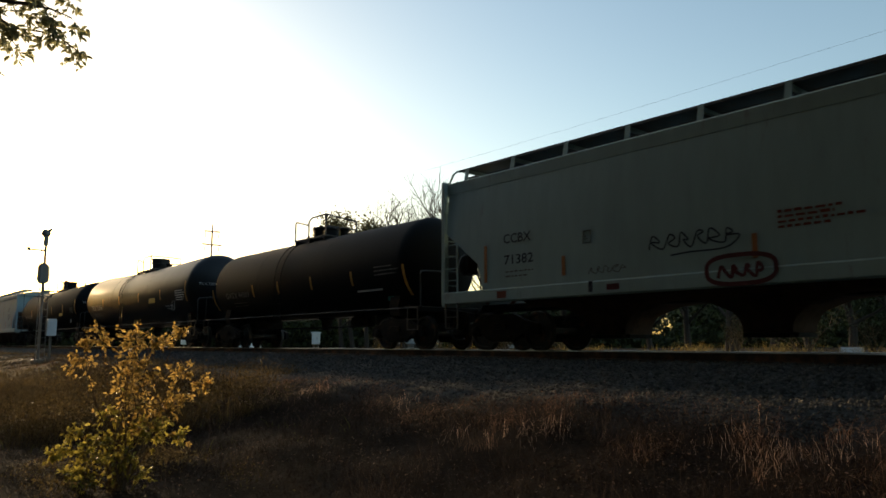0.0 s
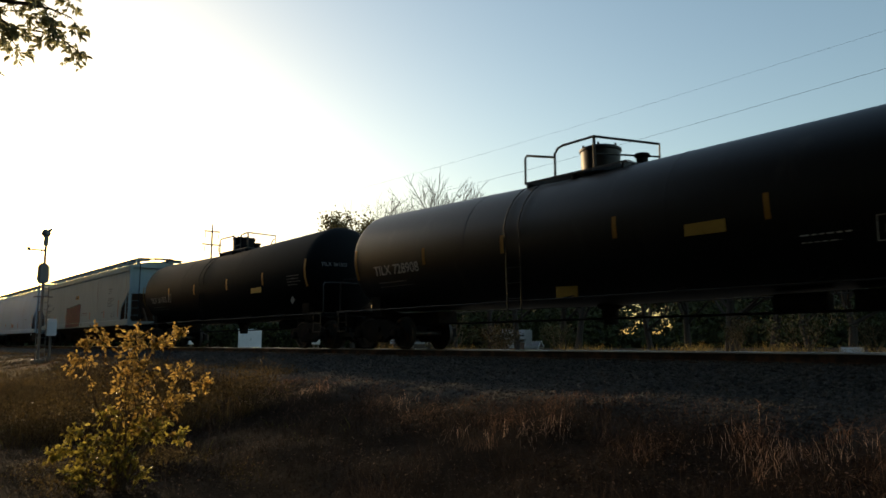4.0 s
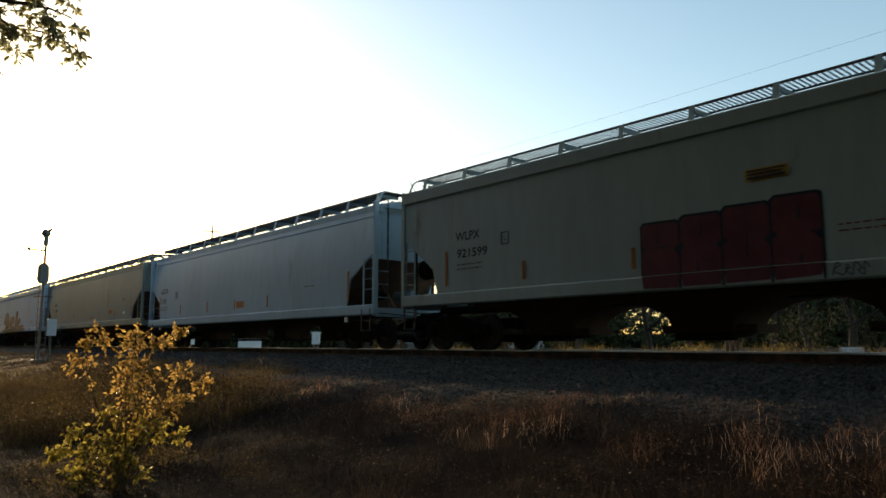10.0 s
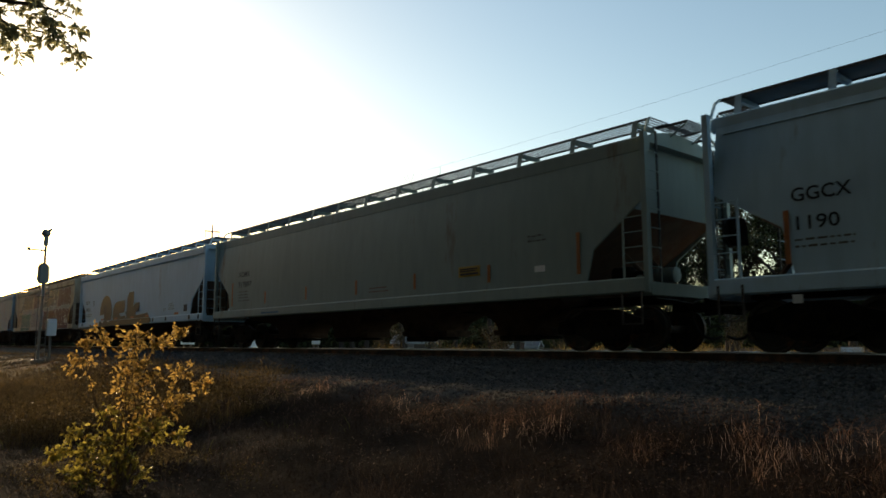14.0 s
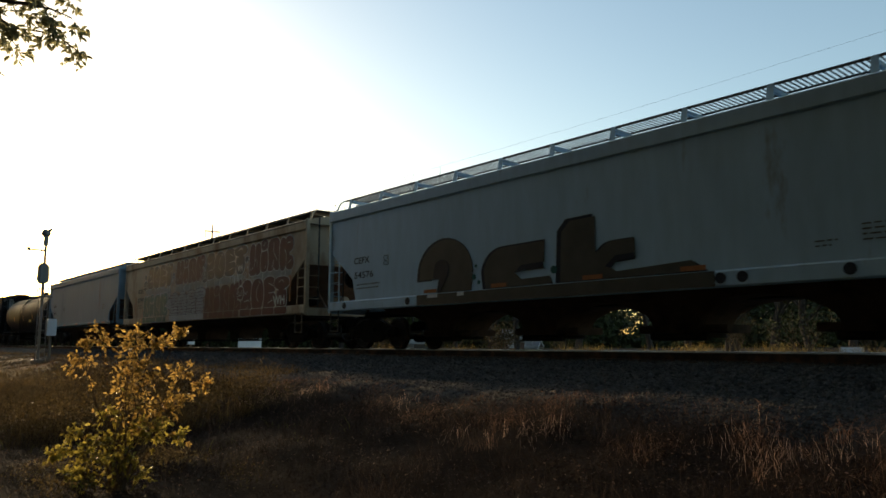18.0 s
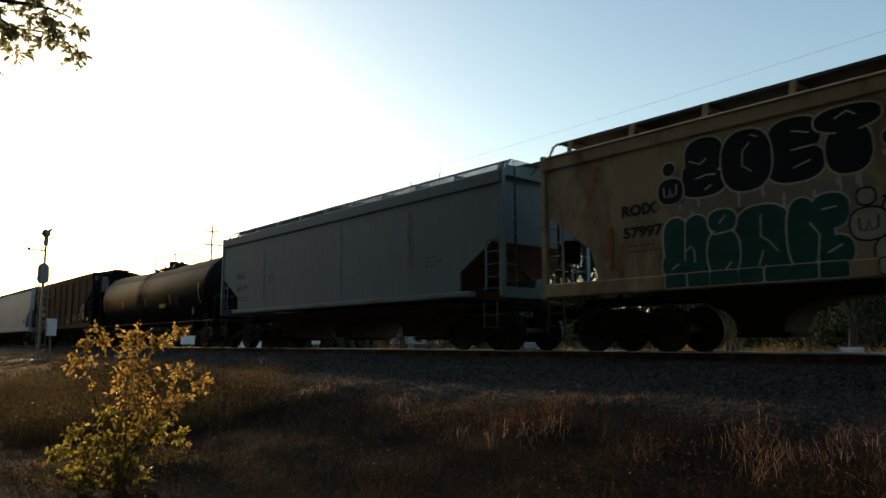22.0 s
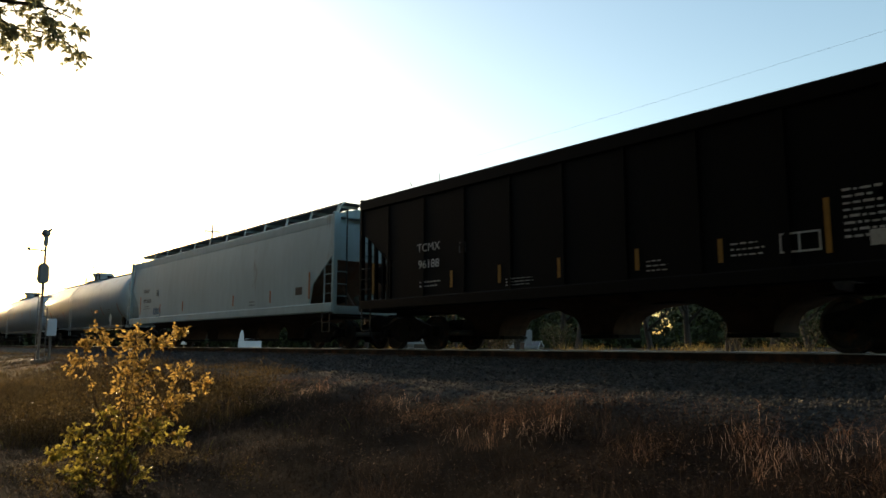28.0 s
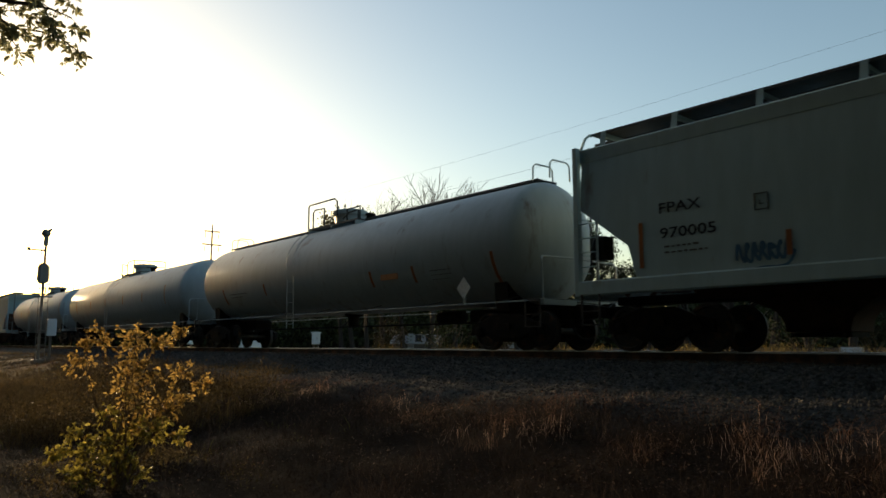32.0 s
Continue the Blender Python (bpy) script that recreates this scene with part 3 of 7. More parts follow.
        part("crossover_platform", grating_mesh("crossover_platform", x0, x1, -0.48, 0.48, wz - 0.01 + lift, 0.075), None, car)
        x0, x1 = sorted((e * (h - (1.5 if flat_top else 0.45)), e * (h - 0.12)))
        part("roof_step", grating_mesh("roof_step", x0, x1, -0.50, 0.50, wz - 0.02 + lift, 0.075), None, car)
        for y in (-0.42, 0.42):
            part("platform_bracket", Shape().tube([(e * (h + 0.24), y, wz - 0.04 + lift), (e * (h - 0.40), y, wz - 0.42)], 0.02, 5), paint, car)
        for y in (-1.45, 1.45):
            part("roof_grab", Shape().tube([(e * (h - 0.10), y, side_top + 0.02), (e * (h - 0.12), y * 0.90, wz - 0.12), (e * (h - 0.15), y * 0.81, wz - 0.02)], 0.028, 6), paint, car)
        part("coupler", COUPLER, None, car, at=pose(e * (h + 0.28), 0, 0, 0, 0, 0 if e > 0 else 180))
        part("air_hose", HOSE, None, car, at=pose(e * (h + 0.02), 0, 0, 0, 0, 0 if e > 0 else 180))
        part("uncoupling_lever", Shape().tube([(e * (h + 0.05), -1.5, 1.02), (e * (h + 0.08), -0.9, 1.0), (e * (h + 0.12), -0.3, 0.95), (e * (h + 0.16), -0.1, 1.05)], 0.014, 5), ROD_STEEL, car)
        truck(car, e * (h - 1.56))
    # brake gear at the leading-left end
    part("brake_wheel", Shape().lathe([(-0.02, 0.26), (0.02, 0.26), (0.02, 0.29), (-0.02, 0.29), (-0.02, 0.26)], 20, "x", (-h + 0.02, -0.75, 2.2)).box(-h, -h + 0.03, -0.78, -0.72, 1.92, 2.48), ROD_STEEL, car)
    part("brake_housing", Shape().cbox(-h + 0.06, -h + 0.24, -0.93, -0.57, 1.95, 2.45, 0.04), STEEL_DARK, car)
    part("air_reservoir", Shape().lathe([(-0.5, 0.05), (-0.47, 0.17), (0.47, 0.17), (0.5, 0.05)], 16, "x", (h - 1.05, 0.30, 1.62)), paint, car)
    part("brake_cylinder", Shape().lathe([(-0.25, 0.04), (-0.24, 0.15), (0.2, 0.15), (0.25, 0.05), (0.5, 0.03)], 14, "x", (h - 1.25, -0.62, 1.62)), STEEL_DARK, car)
    part("centre_sill", Shape().cbox(-h + 0.1, h - 0.1, -0.30, 0.30, 0.98, 1.16, 0.03), STEEL_DARK, car)
    # hopper bays below the sill
    pitch = (L - 5.0) / bays
    pitch = min(pitch, 3.9)
    for i in range(bays):
        x = (i - (bays - 1) / 2) * pitch
        s = Shape()
        half = pitch / 2
        reach = min(1.30, half - 0.40)
        flare = [(-half - 0.02, 1.20)] + [(-half - 0.02 + (reach + 0.02) * math.sin(a) ** 0.85, 0.36 + 0.66 * math.cos(a) ** 0.9) for a in np.linspace(0, 0.5 * math.pi, 12)]
        prof = [(x + a, z) for a, z in flare] + [(x - a, z) for a, z in flare[::-1]]
        n = len(prof)
        low = 0.86 if sill_cut > 1 else 0.50 if solid_walk or bays != 4 else 0.66
        ys = [low + (1.38 - low) * min(1.0, max(0.0, (z - 0.78) / 0.30)) ** 2.2 for _, z in prof]
        s.add([(p, -w, z) for (p, z), w in zip(prof, ys)] + [(p, w, z) for (p, z), w in zip(prof, ys)],
              [tuple(range(n)), tuple(range(n, 2 * n))[::-1]] + [(j, n + j, n + (j + 1) % n, (j + 1) % n) for j in range(n)])
        bay = part("hopper_bay", s, BAY_STEEL, car, "dark discharge hopper")
        part("outlet_gate", Shape().box(x - 0.50, x + 0.50, -0.40, 0.40, 0.27, 0.35).tube([(x - 0.40, -0.55, 0.31), (x - 0.40, 0.55, 0.31)], 0.03, 8).tube([(x + 0.40, -0.55, 0.31), (x + 0.40, 0.55, 0.31)], 0.03, 8), STEEL_DARK, bay)
        if not solid_walk and bays == 4:
            part("outlet_pan", Shape().cbox(x - 0.98, x + 0.98, -0.46, 0.46, 0.36, 0.52, 0.04), BAY_STEEL, bay)
            part("discharge_tube", Shape().lathe([(-0.62, 0.04), (-0.62, 0.085), (0.62, 0.085), (0.62, 0.04)], 12, "x", (x, -0.52, 0.30)), STEEL_DARK, bay)
    for j, x in enumerate(reflect):
        tall = 0.88 if j in (0, len(reflect) - 1) else 0.42
        part("reflector", Shape().box(x - 0.045, x + 0.045, -width - 0.012, -width - 0.002, z_sill + 0.16, z_sill + 0.16 + tall), tape, car, "orange reflective strip")
    return car


def tank_car(u_right, u_left, paint, label, top, radius, platform=(-1.6, 2.6), dome=1.0, reflect=(), bar=1.12, tape=REFLECTOR, rail_rods=True, full_walk=False, low_valves=False, sag=0.0, railing="slope", dome_h=0.66):
    """A tank car. Heads are ellipsoidal; the origin is at mid length on rail height."""
    L = u_right - u_left
    h = L / 2
    car = thing("tank_car", pose((u_right + u_left) / 2, 0, 0), label, "railway car", "cars of the freight train")
    cars.append((car, (u_right + u_left) / 2))
    zc = top - radius
    head = 0.78
    prof = [(-h, 0.02)] + [(-h + head * (1 - math.cos(a)), radius * math.sin(a)) for a in np.linspace(0.12, math.pi / 2, 12)]
    prof += [(-x, r) for x, r in prof[::-1]]
    shell = Shape().lathe(prof[:13] + [(0.0, radius)] + prof[13:], 56, "x", (0, 0, zc))
    shell.v = [(x, y, z + sag * abs(x) / h) for x, y, z in shell.v]
    part("tank_shell", shell, paint, car)
    for x in (-h * 0.36, h * 0.30):
        part("shell_seam", Shape().lathe([(x - 0.035, radius - 0.01), (x - 0.03, radius + 0.005), (x + 0.03, radius + 0.005), (x + 0.035, radius - 0.01)], 56, "x", (0, 0, zc + sag * abs(x) / h)), paint, car)
    for e in (1, -1):
        x0, x1 = sorted((e * (h - 3.2), e * (h + 0.42)))
        part("stub_sill", Shape().cbox(x0, x1, -0.34, 0.34, 0.72, 1.06, 0.03), STEEL_DARK, car)
        saddle = [(-1.12, 1.18), (-1.05, 0.95), (-0.4, 0.80), (0.4, 0.80), (1.05, 0.95), (1.12, 1.18)] + [(radius * 0.995 * math.cos(a), zc - radius * 0.995 * math.sin(a)) for a in np.linspace(0.72, math.pi - 0.72, 9)]
        part("saddle", Shape().prism_x(saddle, e * (h - 1.25) - 0.22, e * (h - 1.25) + 0.22), STEEL_DARK, car)
        x0, x1 = sorted((e * (h - 0.35), e * (h + 0.36)))
        part("end_platform", grating_mesh("end_platform", x0, x1, -1.42, 1.42, 1.16, 0.08), None, car)
        part("end_sill", Shape().cbox(e * (h + 0.33) - 0.05, e * (h + 0.33) + 0.05, -1.45, 1.45, 1.02, 1.16, 0.02), paint, car)
        rail = [(e * (h + 0.30), -1.38, 1.12), (e * (h + 0.28), -1.38, 2.02), (e * (h + 0.22), -1.30, 2.12), (e * (h + 0.05), -0.9, 2.16), (e * (h + 0.12), 0.0, 2.16), (e * (h + 0.05), 0.9, 2.16), (e * (h + 0.22), 1.30, 2.12), (e * (h + 0.28), 1.38, 2.02), (e * (h + 0.30), 1.38, 1.12)]
        part("end_handrail", Shape().tube(rail, 0.024, 7), ROD_STEEL if paint is not TANK_WHITE else paint, car)
        for y in (-1, 1):
            part("sill_step", STEP, None, car, at=pose(e * (h + 0.05), y * 1.44, 0.0))
        part("coupler", COUPLER, None, car, at=pose(e * (h + 0.42), 0, 0, 0, 0, 0 if e > 0 else 180))
        part("air_hose", HOSE, None, car, at=pose(e * (h + 0.15), 0, 0, 0, 0, 0 if e > 0 else 180))
        truck(car, e * (h - 1.2))
    part("brake_wheel", Shape().lathe([(-0.02, 0.25), (0.02, 0.25), (0.02, 0.28), (-0.02, 0.28), (-0.02, 0.25)], 20, "x", (-h - 0.2, 0.7, 1.75)), ROD_STEEL, car)
    part("brake_reservoir", Shape().lathe([(-0.5, 0.05), (-0.47, 0.18), (0.47, 0.18), (0.5, 0.05)], 16, "x", (h - 4.1, -0.2, 0.88)), STEEL_DARK, car)
    part("brake_pipe", Shape().tube([(-h + 0.2, -0.45, 0.70), (h - 0.2, -0.45, 0.70)], 0.025, 6), STEEL_DARK, car)
    part("bottom_outlet", Shape().lathe([(0.0, 0.16), (0.34, 0.20), (0.40, 0.30), (0.52, 0.32)], 16, "z", (0.2, 0, zc - radius - 0.42)), STEEL_DARK, car)
    # side handrail along the whole car
    if rail_rods:
        for side in (-1, 1):
            part("side_handrail", Shape().tube([(-h + 0.1, side * 1.46, bar), (h - 0.1, side * 1.46, bar)], 0.016, 6), ROD_STEEL if paint is not TANK_WHITE else paint, car)
            yb = math.sqrt(max(radius ** 2 - (bar - zc) ** 2, 0.04)) if abs(bar - zc) < radius else 0.8
            for i in range(7):
                x = -h + 1.0 + (L - 2.0) * i / 6
                part("rail_bracket", Shape().tube([(x, side * 1.46, bar), (x, side * (yb - 0.05), bar + 0.18)], 0.014, 5), ROD_STEEL, car)
    # platform, dome and railing on top
    p0, p1 = platform
    part("platform", grating_mesh("platform", p0, p1, -0.66, -0.20, top + 0.04, 0.08), None, car)
    part("platform", grating_mesh("platform", p0, p1, 0.20, 0.66, top + 0.04, 0.08), None, car)
    for x in (p0 + 0.1, (p0 + p1) / 2, p1 - 0.1):
        part("platform_support", Shape().box(x - 0.03, x + 0.03, -0.66, 0.66, top - 0.18, top + 0.0), paint, car)
    rail_mat = ROD_STEEL
    y, rr = -0.62, 0.030
    f = (p1 - p0) / 2.87
    if railing == "slope":
        part("railing", Shape().tube([(p0, y, top), (p0, y, top + 0.66), (p0 + 0.06, y, top + 0.72), (p0 + 0.95, y, top + 0.50)], rr, 7), rail_mat, car)
        part("railing", Shape().tube([(p0 + 0.95, y, top), (p0 + 0.95, y, top + 0.58), (p0 + 1.05, y, top + 0.70), (p0 + 1.20, y, top + 0.74), (p0 + 2.10, y, top + 0.76), (p1, 0.62, top + 0.62), (p1, 0.62, top)], rr, 7), rail_mat, car)
        part("rail_post", Shape().tube([(p0 + 2.10, y, top), (p0 + 2.10, y, top + 0.76)], 0.036, 6), rail_mat, car)
        part("lower_rail", Shape().tube([(p0 + 2.10, y, top + 0.36), (p1, 0.62, top + 0.32)], rr * 0.8, 6), rail_mat, car)
    elif railing == "split":
        part("railing", Shape().tube([(p0, y, top), (p0, y, top + 0.60), (p0 + 0.06, y, top + 0.65), (p0 + 1.38, y, top + 0.65), (p0 + 1.50, y, top + 0.56), (p0 + 1.52, y, top)], rr, 7), rail_mat, car)
        part("lower_rail", Shape().tube([(p0 + 1.52, y, top + 0.18), (p1 - 0.72, y, top + 0.22), (p1 - 0.70, y, top)], rr * 0.8, 6), rail_mat, car)
        part("railing", Shape().tube([(p1 - 0.70, y, top), (p1 - 0.70, y, top + 0.52), (p1 - 0.62, y, top + 0.62), (p1, y, top + 0.64), (p1, 0.62, top + 0.62), (p1, 0.62, top)], rr, 7), rail_mat, car)
        part("rail_post", Shape().tube([(p1, y, top), (p1, y, top + 0.64)], 0.036, 6), rail_mat, car)
        part("grab_iron", Shape().tube([(p1 - 0.36, 0.62, top), (p1 - 0.36, 0.62, top + 0.36), (p1 - 0.26, 0.62, top + 0.46), (p1, 0.62, top + 0.50)], rr * 0.8, 6), rail_mat, car)
    else:
        part("railing", Shape().tube([(p0, y, top), (p0, y, top + 0.84), (p0 + 0.06 * f, y, top + 0.90), (dome - 0.05, y, top + 0.90), (dome + 0.12, y, top + 0.78), (dome + 0.14, y, top + 0.3)], rr, 7), rail_mat, car)
        part("railing", Shape().tube([(p0 + 0.30 * f, y, top), (p0 + 0.30 * f, y, top + 0.60), (p0 + 0.40 * f, y, top + 0.68), (dome - 0.7, y, top + 0.66), (dome - 0.68, y, top)], rr, 7), rail_mat, car)
        part("lower_rail", Shape().tube([(dome + 0.5, y, top + 0.12), (p1 - 0.5 * f, y, top + 0.30), (p1, y, top + 0.32), (p1, y, top)], rr, 6), rail_mat, car)
        part("lower_rail", Shape().tube([(p1 - 0.6 * f, y, top), (p1 - 0.6 * f, y, top + 0.42), (p1 + 0.1, y, top + 0.42), (p1 + 0.1, y, top)], rr, 6), rail_mat, car)
    if low_valves:
        for x, r, z in ((p0 + 1.05, 0.25, 0.42), (p0 + 2.05, 0.40, 0.24), (p0 + 2.05, 0.12, 0.34)):
            part("valve_cover", Shape().lathe([(-0.1, r), (z - 0.06, r), (z, r * 0.8), (z + 0.02, 0.05)], 18, "z", (x, 0, top)), STEEL_DARK, car)
    else:
        part("dome", Shape().lathe([(-0.1, 0.44), (dome_h - 0.12, 0.46), (dome_h - 0.10, 0.49), (dome_h - 0.05, 0.49), (dome_h - 0.01, 0.42), (dome_h, 0.10)] if paint is not TANK_WHITE else [(-0.1, 0.50), (0.30, 0.55), (0.36, 0.64), (0.48, 0.64), (0.53, 0.56), (0.56, 0.10)], 26, "z", (dome, 0, top)), paint, car, "round protective housing")
        part("relief_valve", Shape().lathe([(-0.05, 0.13), (0.22, 0.13), (0.26, 0.18), (0.32, 0.16)], 14, "z", (dome + 1.05, 0.1, top)), STEEL_DARK, car)
        for a in range(6):
            part("lid_bolt", Shape().lathe([(dome_h - 0.06, 0.03), (dome_h + 0.03, 0.03)], 6, "z", (dome + 0.42 * math.cos(a * 1.047), 0.42 * math.sin(a * 1.047), top)), STEEL_DARK, car)
    # ladder from the rail up to the platform, bent round the shell
    for x in (p0 + 0.15, p0 + 0.60):
        pts = [(x, -1.46, bar - 0.45), (x, -1.50, zc)] + [(x, -(radius + 0.07) * math.cos(a), zc + (radius + 0.07) * math.sin(a)) for a in np.linspace(0.2, 1.05, 6)]
        part("ladder_stile", Shape().tube(pts, 0.018, 6), paint, car)
    for z in np.arange(bar - 0.3, zc + 0.2, 0.36):
        part("rung", Shape().tube([(p0 + 0.15, -1.48, z), (p0 + 0.60, -1.48, z)], 0.012, 6), paint, car)
    if full_walk:
        part("running_board", grating_mesh("running_board", -h + 0.6, p0, -0.35, 0.35, top + 0.06, 0.09, True), None, car)
        part("running_board", grating_mesh("running_board", p1, h - 0.7, -0.35, 0.35, top + 0.06, 0.09, True), None, car)
        for x in (-h + 0.75, h - 0.85):
            for dx in (-0.0, 0.55):
                part("walk_hoop", Shape().tube([(x + dx, -0.38, top), (x + dx, -0.36, top + 0.38), (x + dx, -0.26, top + 0.46), (x + dx, 0.26, top + 0.46), (x + dx, 0.36, top + 0.38), (x + dx, 0.38, top)], 0.022, 7), paint, car)
    for x, z0, z1 in reflect:
        s = Shape()
        for k in range(3):
            za, zb = z0 + (z1 - z0) * k / 3, z0 + (z1 - z0) * (k + 1) / 3
            ya, yb = (-math.sqrt(radius ** 2 - (z - zc - sag * abs(x) / h) ** 2) - 0.014 for z in (za, zb))
            s.add([(x - 0.05, ya, za), (x + 0.05, ya, za), (x + 0.05, yb, zb), (x - 0.05, yb, zb), (x - 0.05, ya + 0.01, za), (x + 0.05, ya + 0.01, za), (x + 0.05, yb + 0.01, zb), (x - 0.05, yb + 0.01, zb)],
                  [(0, 1, 2, 3), (7, 6, 5, 4), (0, 3, 7, 4), (1, 5, 6, 2)])
        part("reflector", s, tape, car, "yellow reflective strip")
    return car, radius, (zc, sag, h)


def plate(x0, x1, z0, z1, mat, car, name="placard", label="", y=-1.60, radius=None, zc=0.0):
    if radius:
        y = -math.sqrt(max(radius ** 2 - ((z0 + z1) / 2 - axis_at(zc, (x0 + x1) / 2)) ** 2, 0.01)) - 0.012
    return part(name, Shape().box(x0, x1, y - 0.004, y + 0.02, z0, z1), mat, car, label)


# fat letters: rounded lobes (middle, half sizes) and thin inner lines, in a cell one wide and one high
LOBES = {
    "2": [(0.55, 0.68, 0.42, 0.32), (0.50, 0.22, 0.50, 0.22), (0.26, 0.38, 0.22, 0.22)],
    "C": [(0.50, 0.50, 0.50, 0.50)],
    "E": [(0.50, 0.71, 0.48, 0.29), (0.50, 0.28, 0.52, 0.28), (0.34, 0.50, 0.34, 0.30)],
    "T": [(0.50, 0.82, 0.55, 0.18), (0.50, 0.36, 0.38, 0.36)],
    "W": [(0.26, 0.62, 0.27, 0.38), (0.28, 0.24, 0.32, 0.24), (0.74, 0.50, 0.29, 0.50)],
    "I": [(0.50, 0.84, 0.44, 0.17), (0.50, 0.35, 0.50, 0.35)],
    "N": [(0.50, 0.63, 0.50, 0.37), (0.24, 0.26, 0.28, 0.26), (0.78, 0.32, 0.26, 0.32)],
    "K": [(0.25, 0.50, 0.26, 0.50), (0.74, 0.77, 0.30, 0.24), (0.80, 0.22, 0.28, 0.21), (0.55, 0.48, 0.22, 0.16)]}
CREASES = {
    "2": [[(0.20, 0.64), (0.45, 0.56), (0.62, 0.64)], [(0.34, 0.32), (0.62, 0.36), (0.82, 0.34)], [(0.55, 0.10), (0.70, 0.18)]],
    "C": [[(0.60, 0.78), (0.44, 0.66), (0.42, 0.42), (0.62, 0.30)], [(0.62, 0.90), (0.78, 0.84)]],
    "E": [[(0.46, 0.80), (0.80, 0.72)], [(0.44, 0.50), (0.92, 0.52)], [(0.46, 0.22), (0.80, 0.30)]],
    "T": [[(0.02, 0.64), (0.30, 0.62)], [(0.70, 0.62), (0.98, 0.66)], [(0.28, 0.84), (0.52, 0.92), (0.66, 0.84)]],
    "W": [[(0.50, 0.98), (0.47, 0.60), (0.46, 0.30)], [(0.46, 0.44), (0.60, 0.52), (0.68, 0.44), (0.68, 0.26)], [(0.14, 0.18), (0.32, 0.26)]],
    "I": [[(0.38, 0.80), (0.52, 0.86), (0.62, 0.92)], [(0.20, 0.64), (0.90, 0.68)], [(0.56, 0.10), (0.76, 0.20)]],
    "N": [[(0.48, 0.86), (0.46, 0.54), (0.62, 0.46), (0.78, 0.30)], [(0.40, 0.12), (0.50, 0.34)]],
    "K": [[(0.38, 0.64), (0.54, 0.46), (0.50, 0.16)], [(0.60, 0.80), (0.86, 0.82)], [(0.66, 0.20), (0.92, 0.30)]]}


def lobe_shape(lobes, grow, y0, square=0.8):
    """Flat rounded lobes on the plane y0, each grown by a margin."""
    s = Shape()
    for k, (cx, cz, rx, rz) in enumerate(lobes):
        pts = []
        for t in np.linspace(0, 2 * math.pi, 28, endpoint=False):
            c, q = math.cos(t), math.sin(t)
            pts.append((cx + (rx + grow) * math.copysign(abs(c) ** square, c), y0 - 0.0004 * k, cz + (rz + grow) * math.copysign(abs(q) ** square, q)))
        s.add(pts, [tuple(range(28))])
    return s


def bubble(body, x, z, width, height, fill, edge, car, label="", y=-1.603, feet=False):
    """Fat spray-paint letters: outlined touching blobs with thin inner lines; feet run on over the sill below."""
    rng = random.Random(int(x * 31) + len(body))
    span = [0.62 if ch == "I" else 1.0 for ch in body]
    unit = width / sum(span)
    at = x
    for i, ch in enumerate(body):
        w, lift = span[i] * unit, rng.uniform(-0.03, 0.03) * height
        lobes = [(at + cx * w, z + lift + cz * height, rx * w * 1.09, rz * height) for cx, cz, rx, rz in LOBES[ch]]
        lines = [[(at + px * w, z + lift + pz * height) for px, pz in line] for line in CREASES[ch]]
        yy = y - 0.0035 * (i % 2)
        out = part("graffiti_letter", lobe_shape(lobes, 0.032, yy - 0.001), edge, car, label)
        part("graffiti_fill", lobe_shape(lobes, 0.0, yy - 0.003), fill, out)
        for line in lines:
            part("graffiti_gleam", ribbon(line, 0.013, yy - 0.005), edge, out)
        if feet:
            low = [(at + 0.50 * w, 1.295, 0.50 * w, 0.13)] if ch in "2CETI" else [(at + 0.24 * w, 1.295, 0.25 * w, 0.13), (at + 0.76 * w, 1.295, 0.25 * w, 0.13)]
            foot = part("graffiti_letter", lobe_shape(low, 0.010, -1.6375, 0.22), edge, car)
            part("graffiti_fill", lobe_shape(low, -0.006, -1.6395, 0.22), fill, foot)
        at += w


def ribbon(pts, r, y0):
    """One flat band of width 2 r that follows a line of points on the plane y0."""
    s = Shape()
    n = len(pts)
    for i, (x, z) in enumerate(pts):
        (xa, za), (xb, zb) = pts[max(i - 1, 0)], pts[min(i + 1, n - 1)]
        d = math.hypot(xb - xa, zb - za) or 1.0
        nx, nz = -(zb - za) / d * r, (xb - xa) / d * r
        y = y0 - 0.00003 * i
        s.v += [(x + nx, y, z + nz), (x - nx, y, z - nz)]
    s.f += [(2 * i, 2 * i + 1, 2 * i + 3, 2 * i + 2) for i in range(n - 1)]
    return s


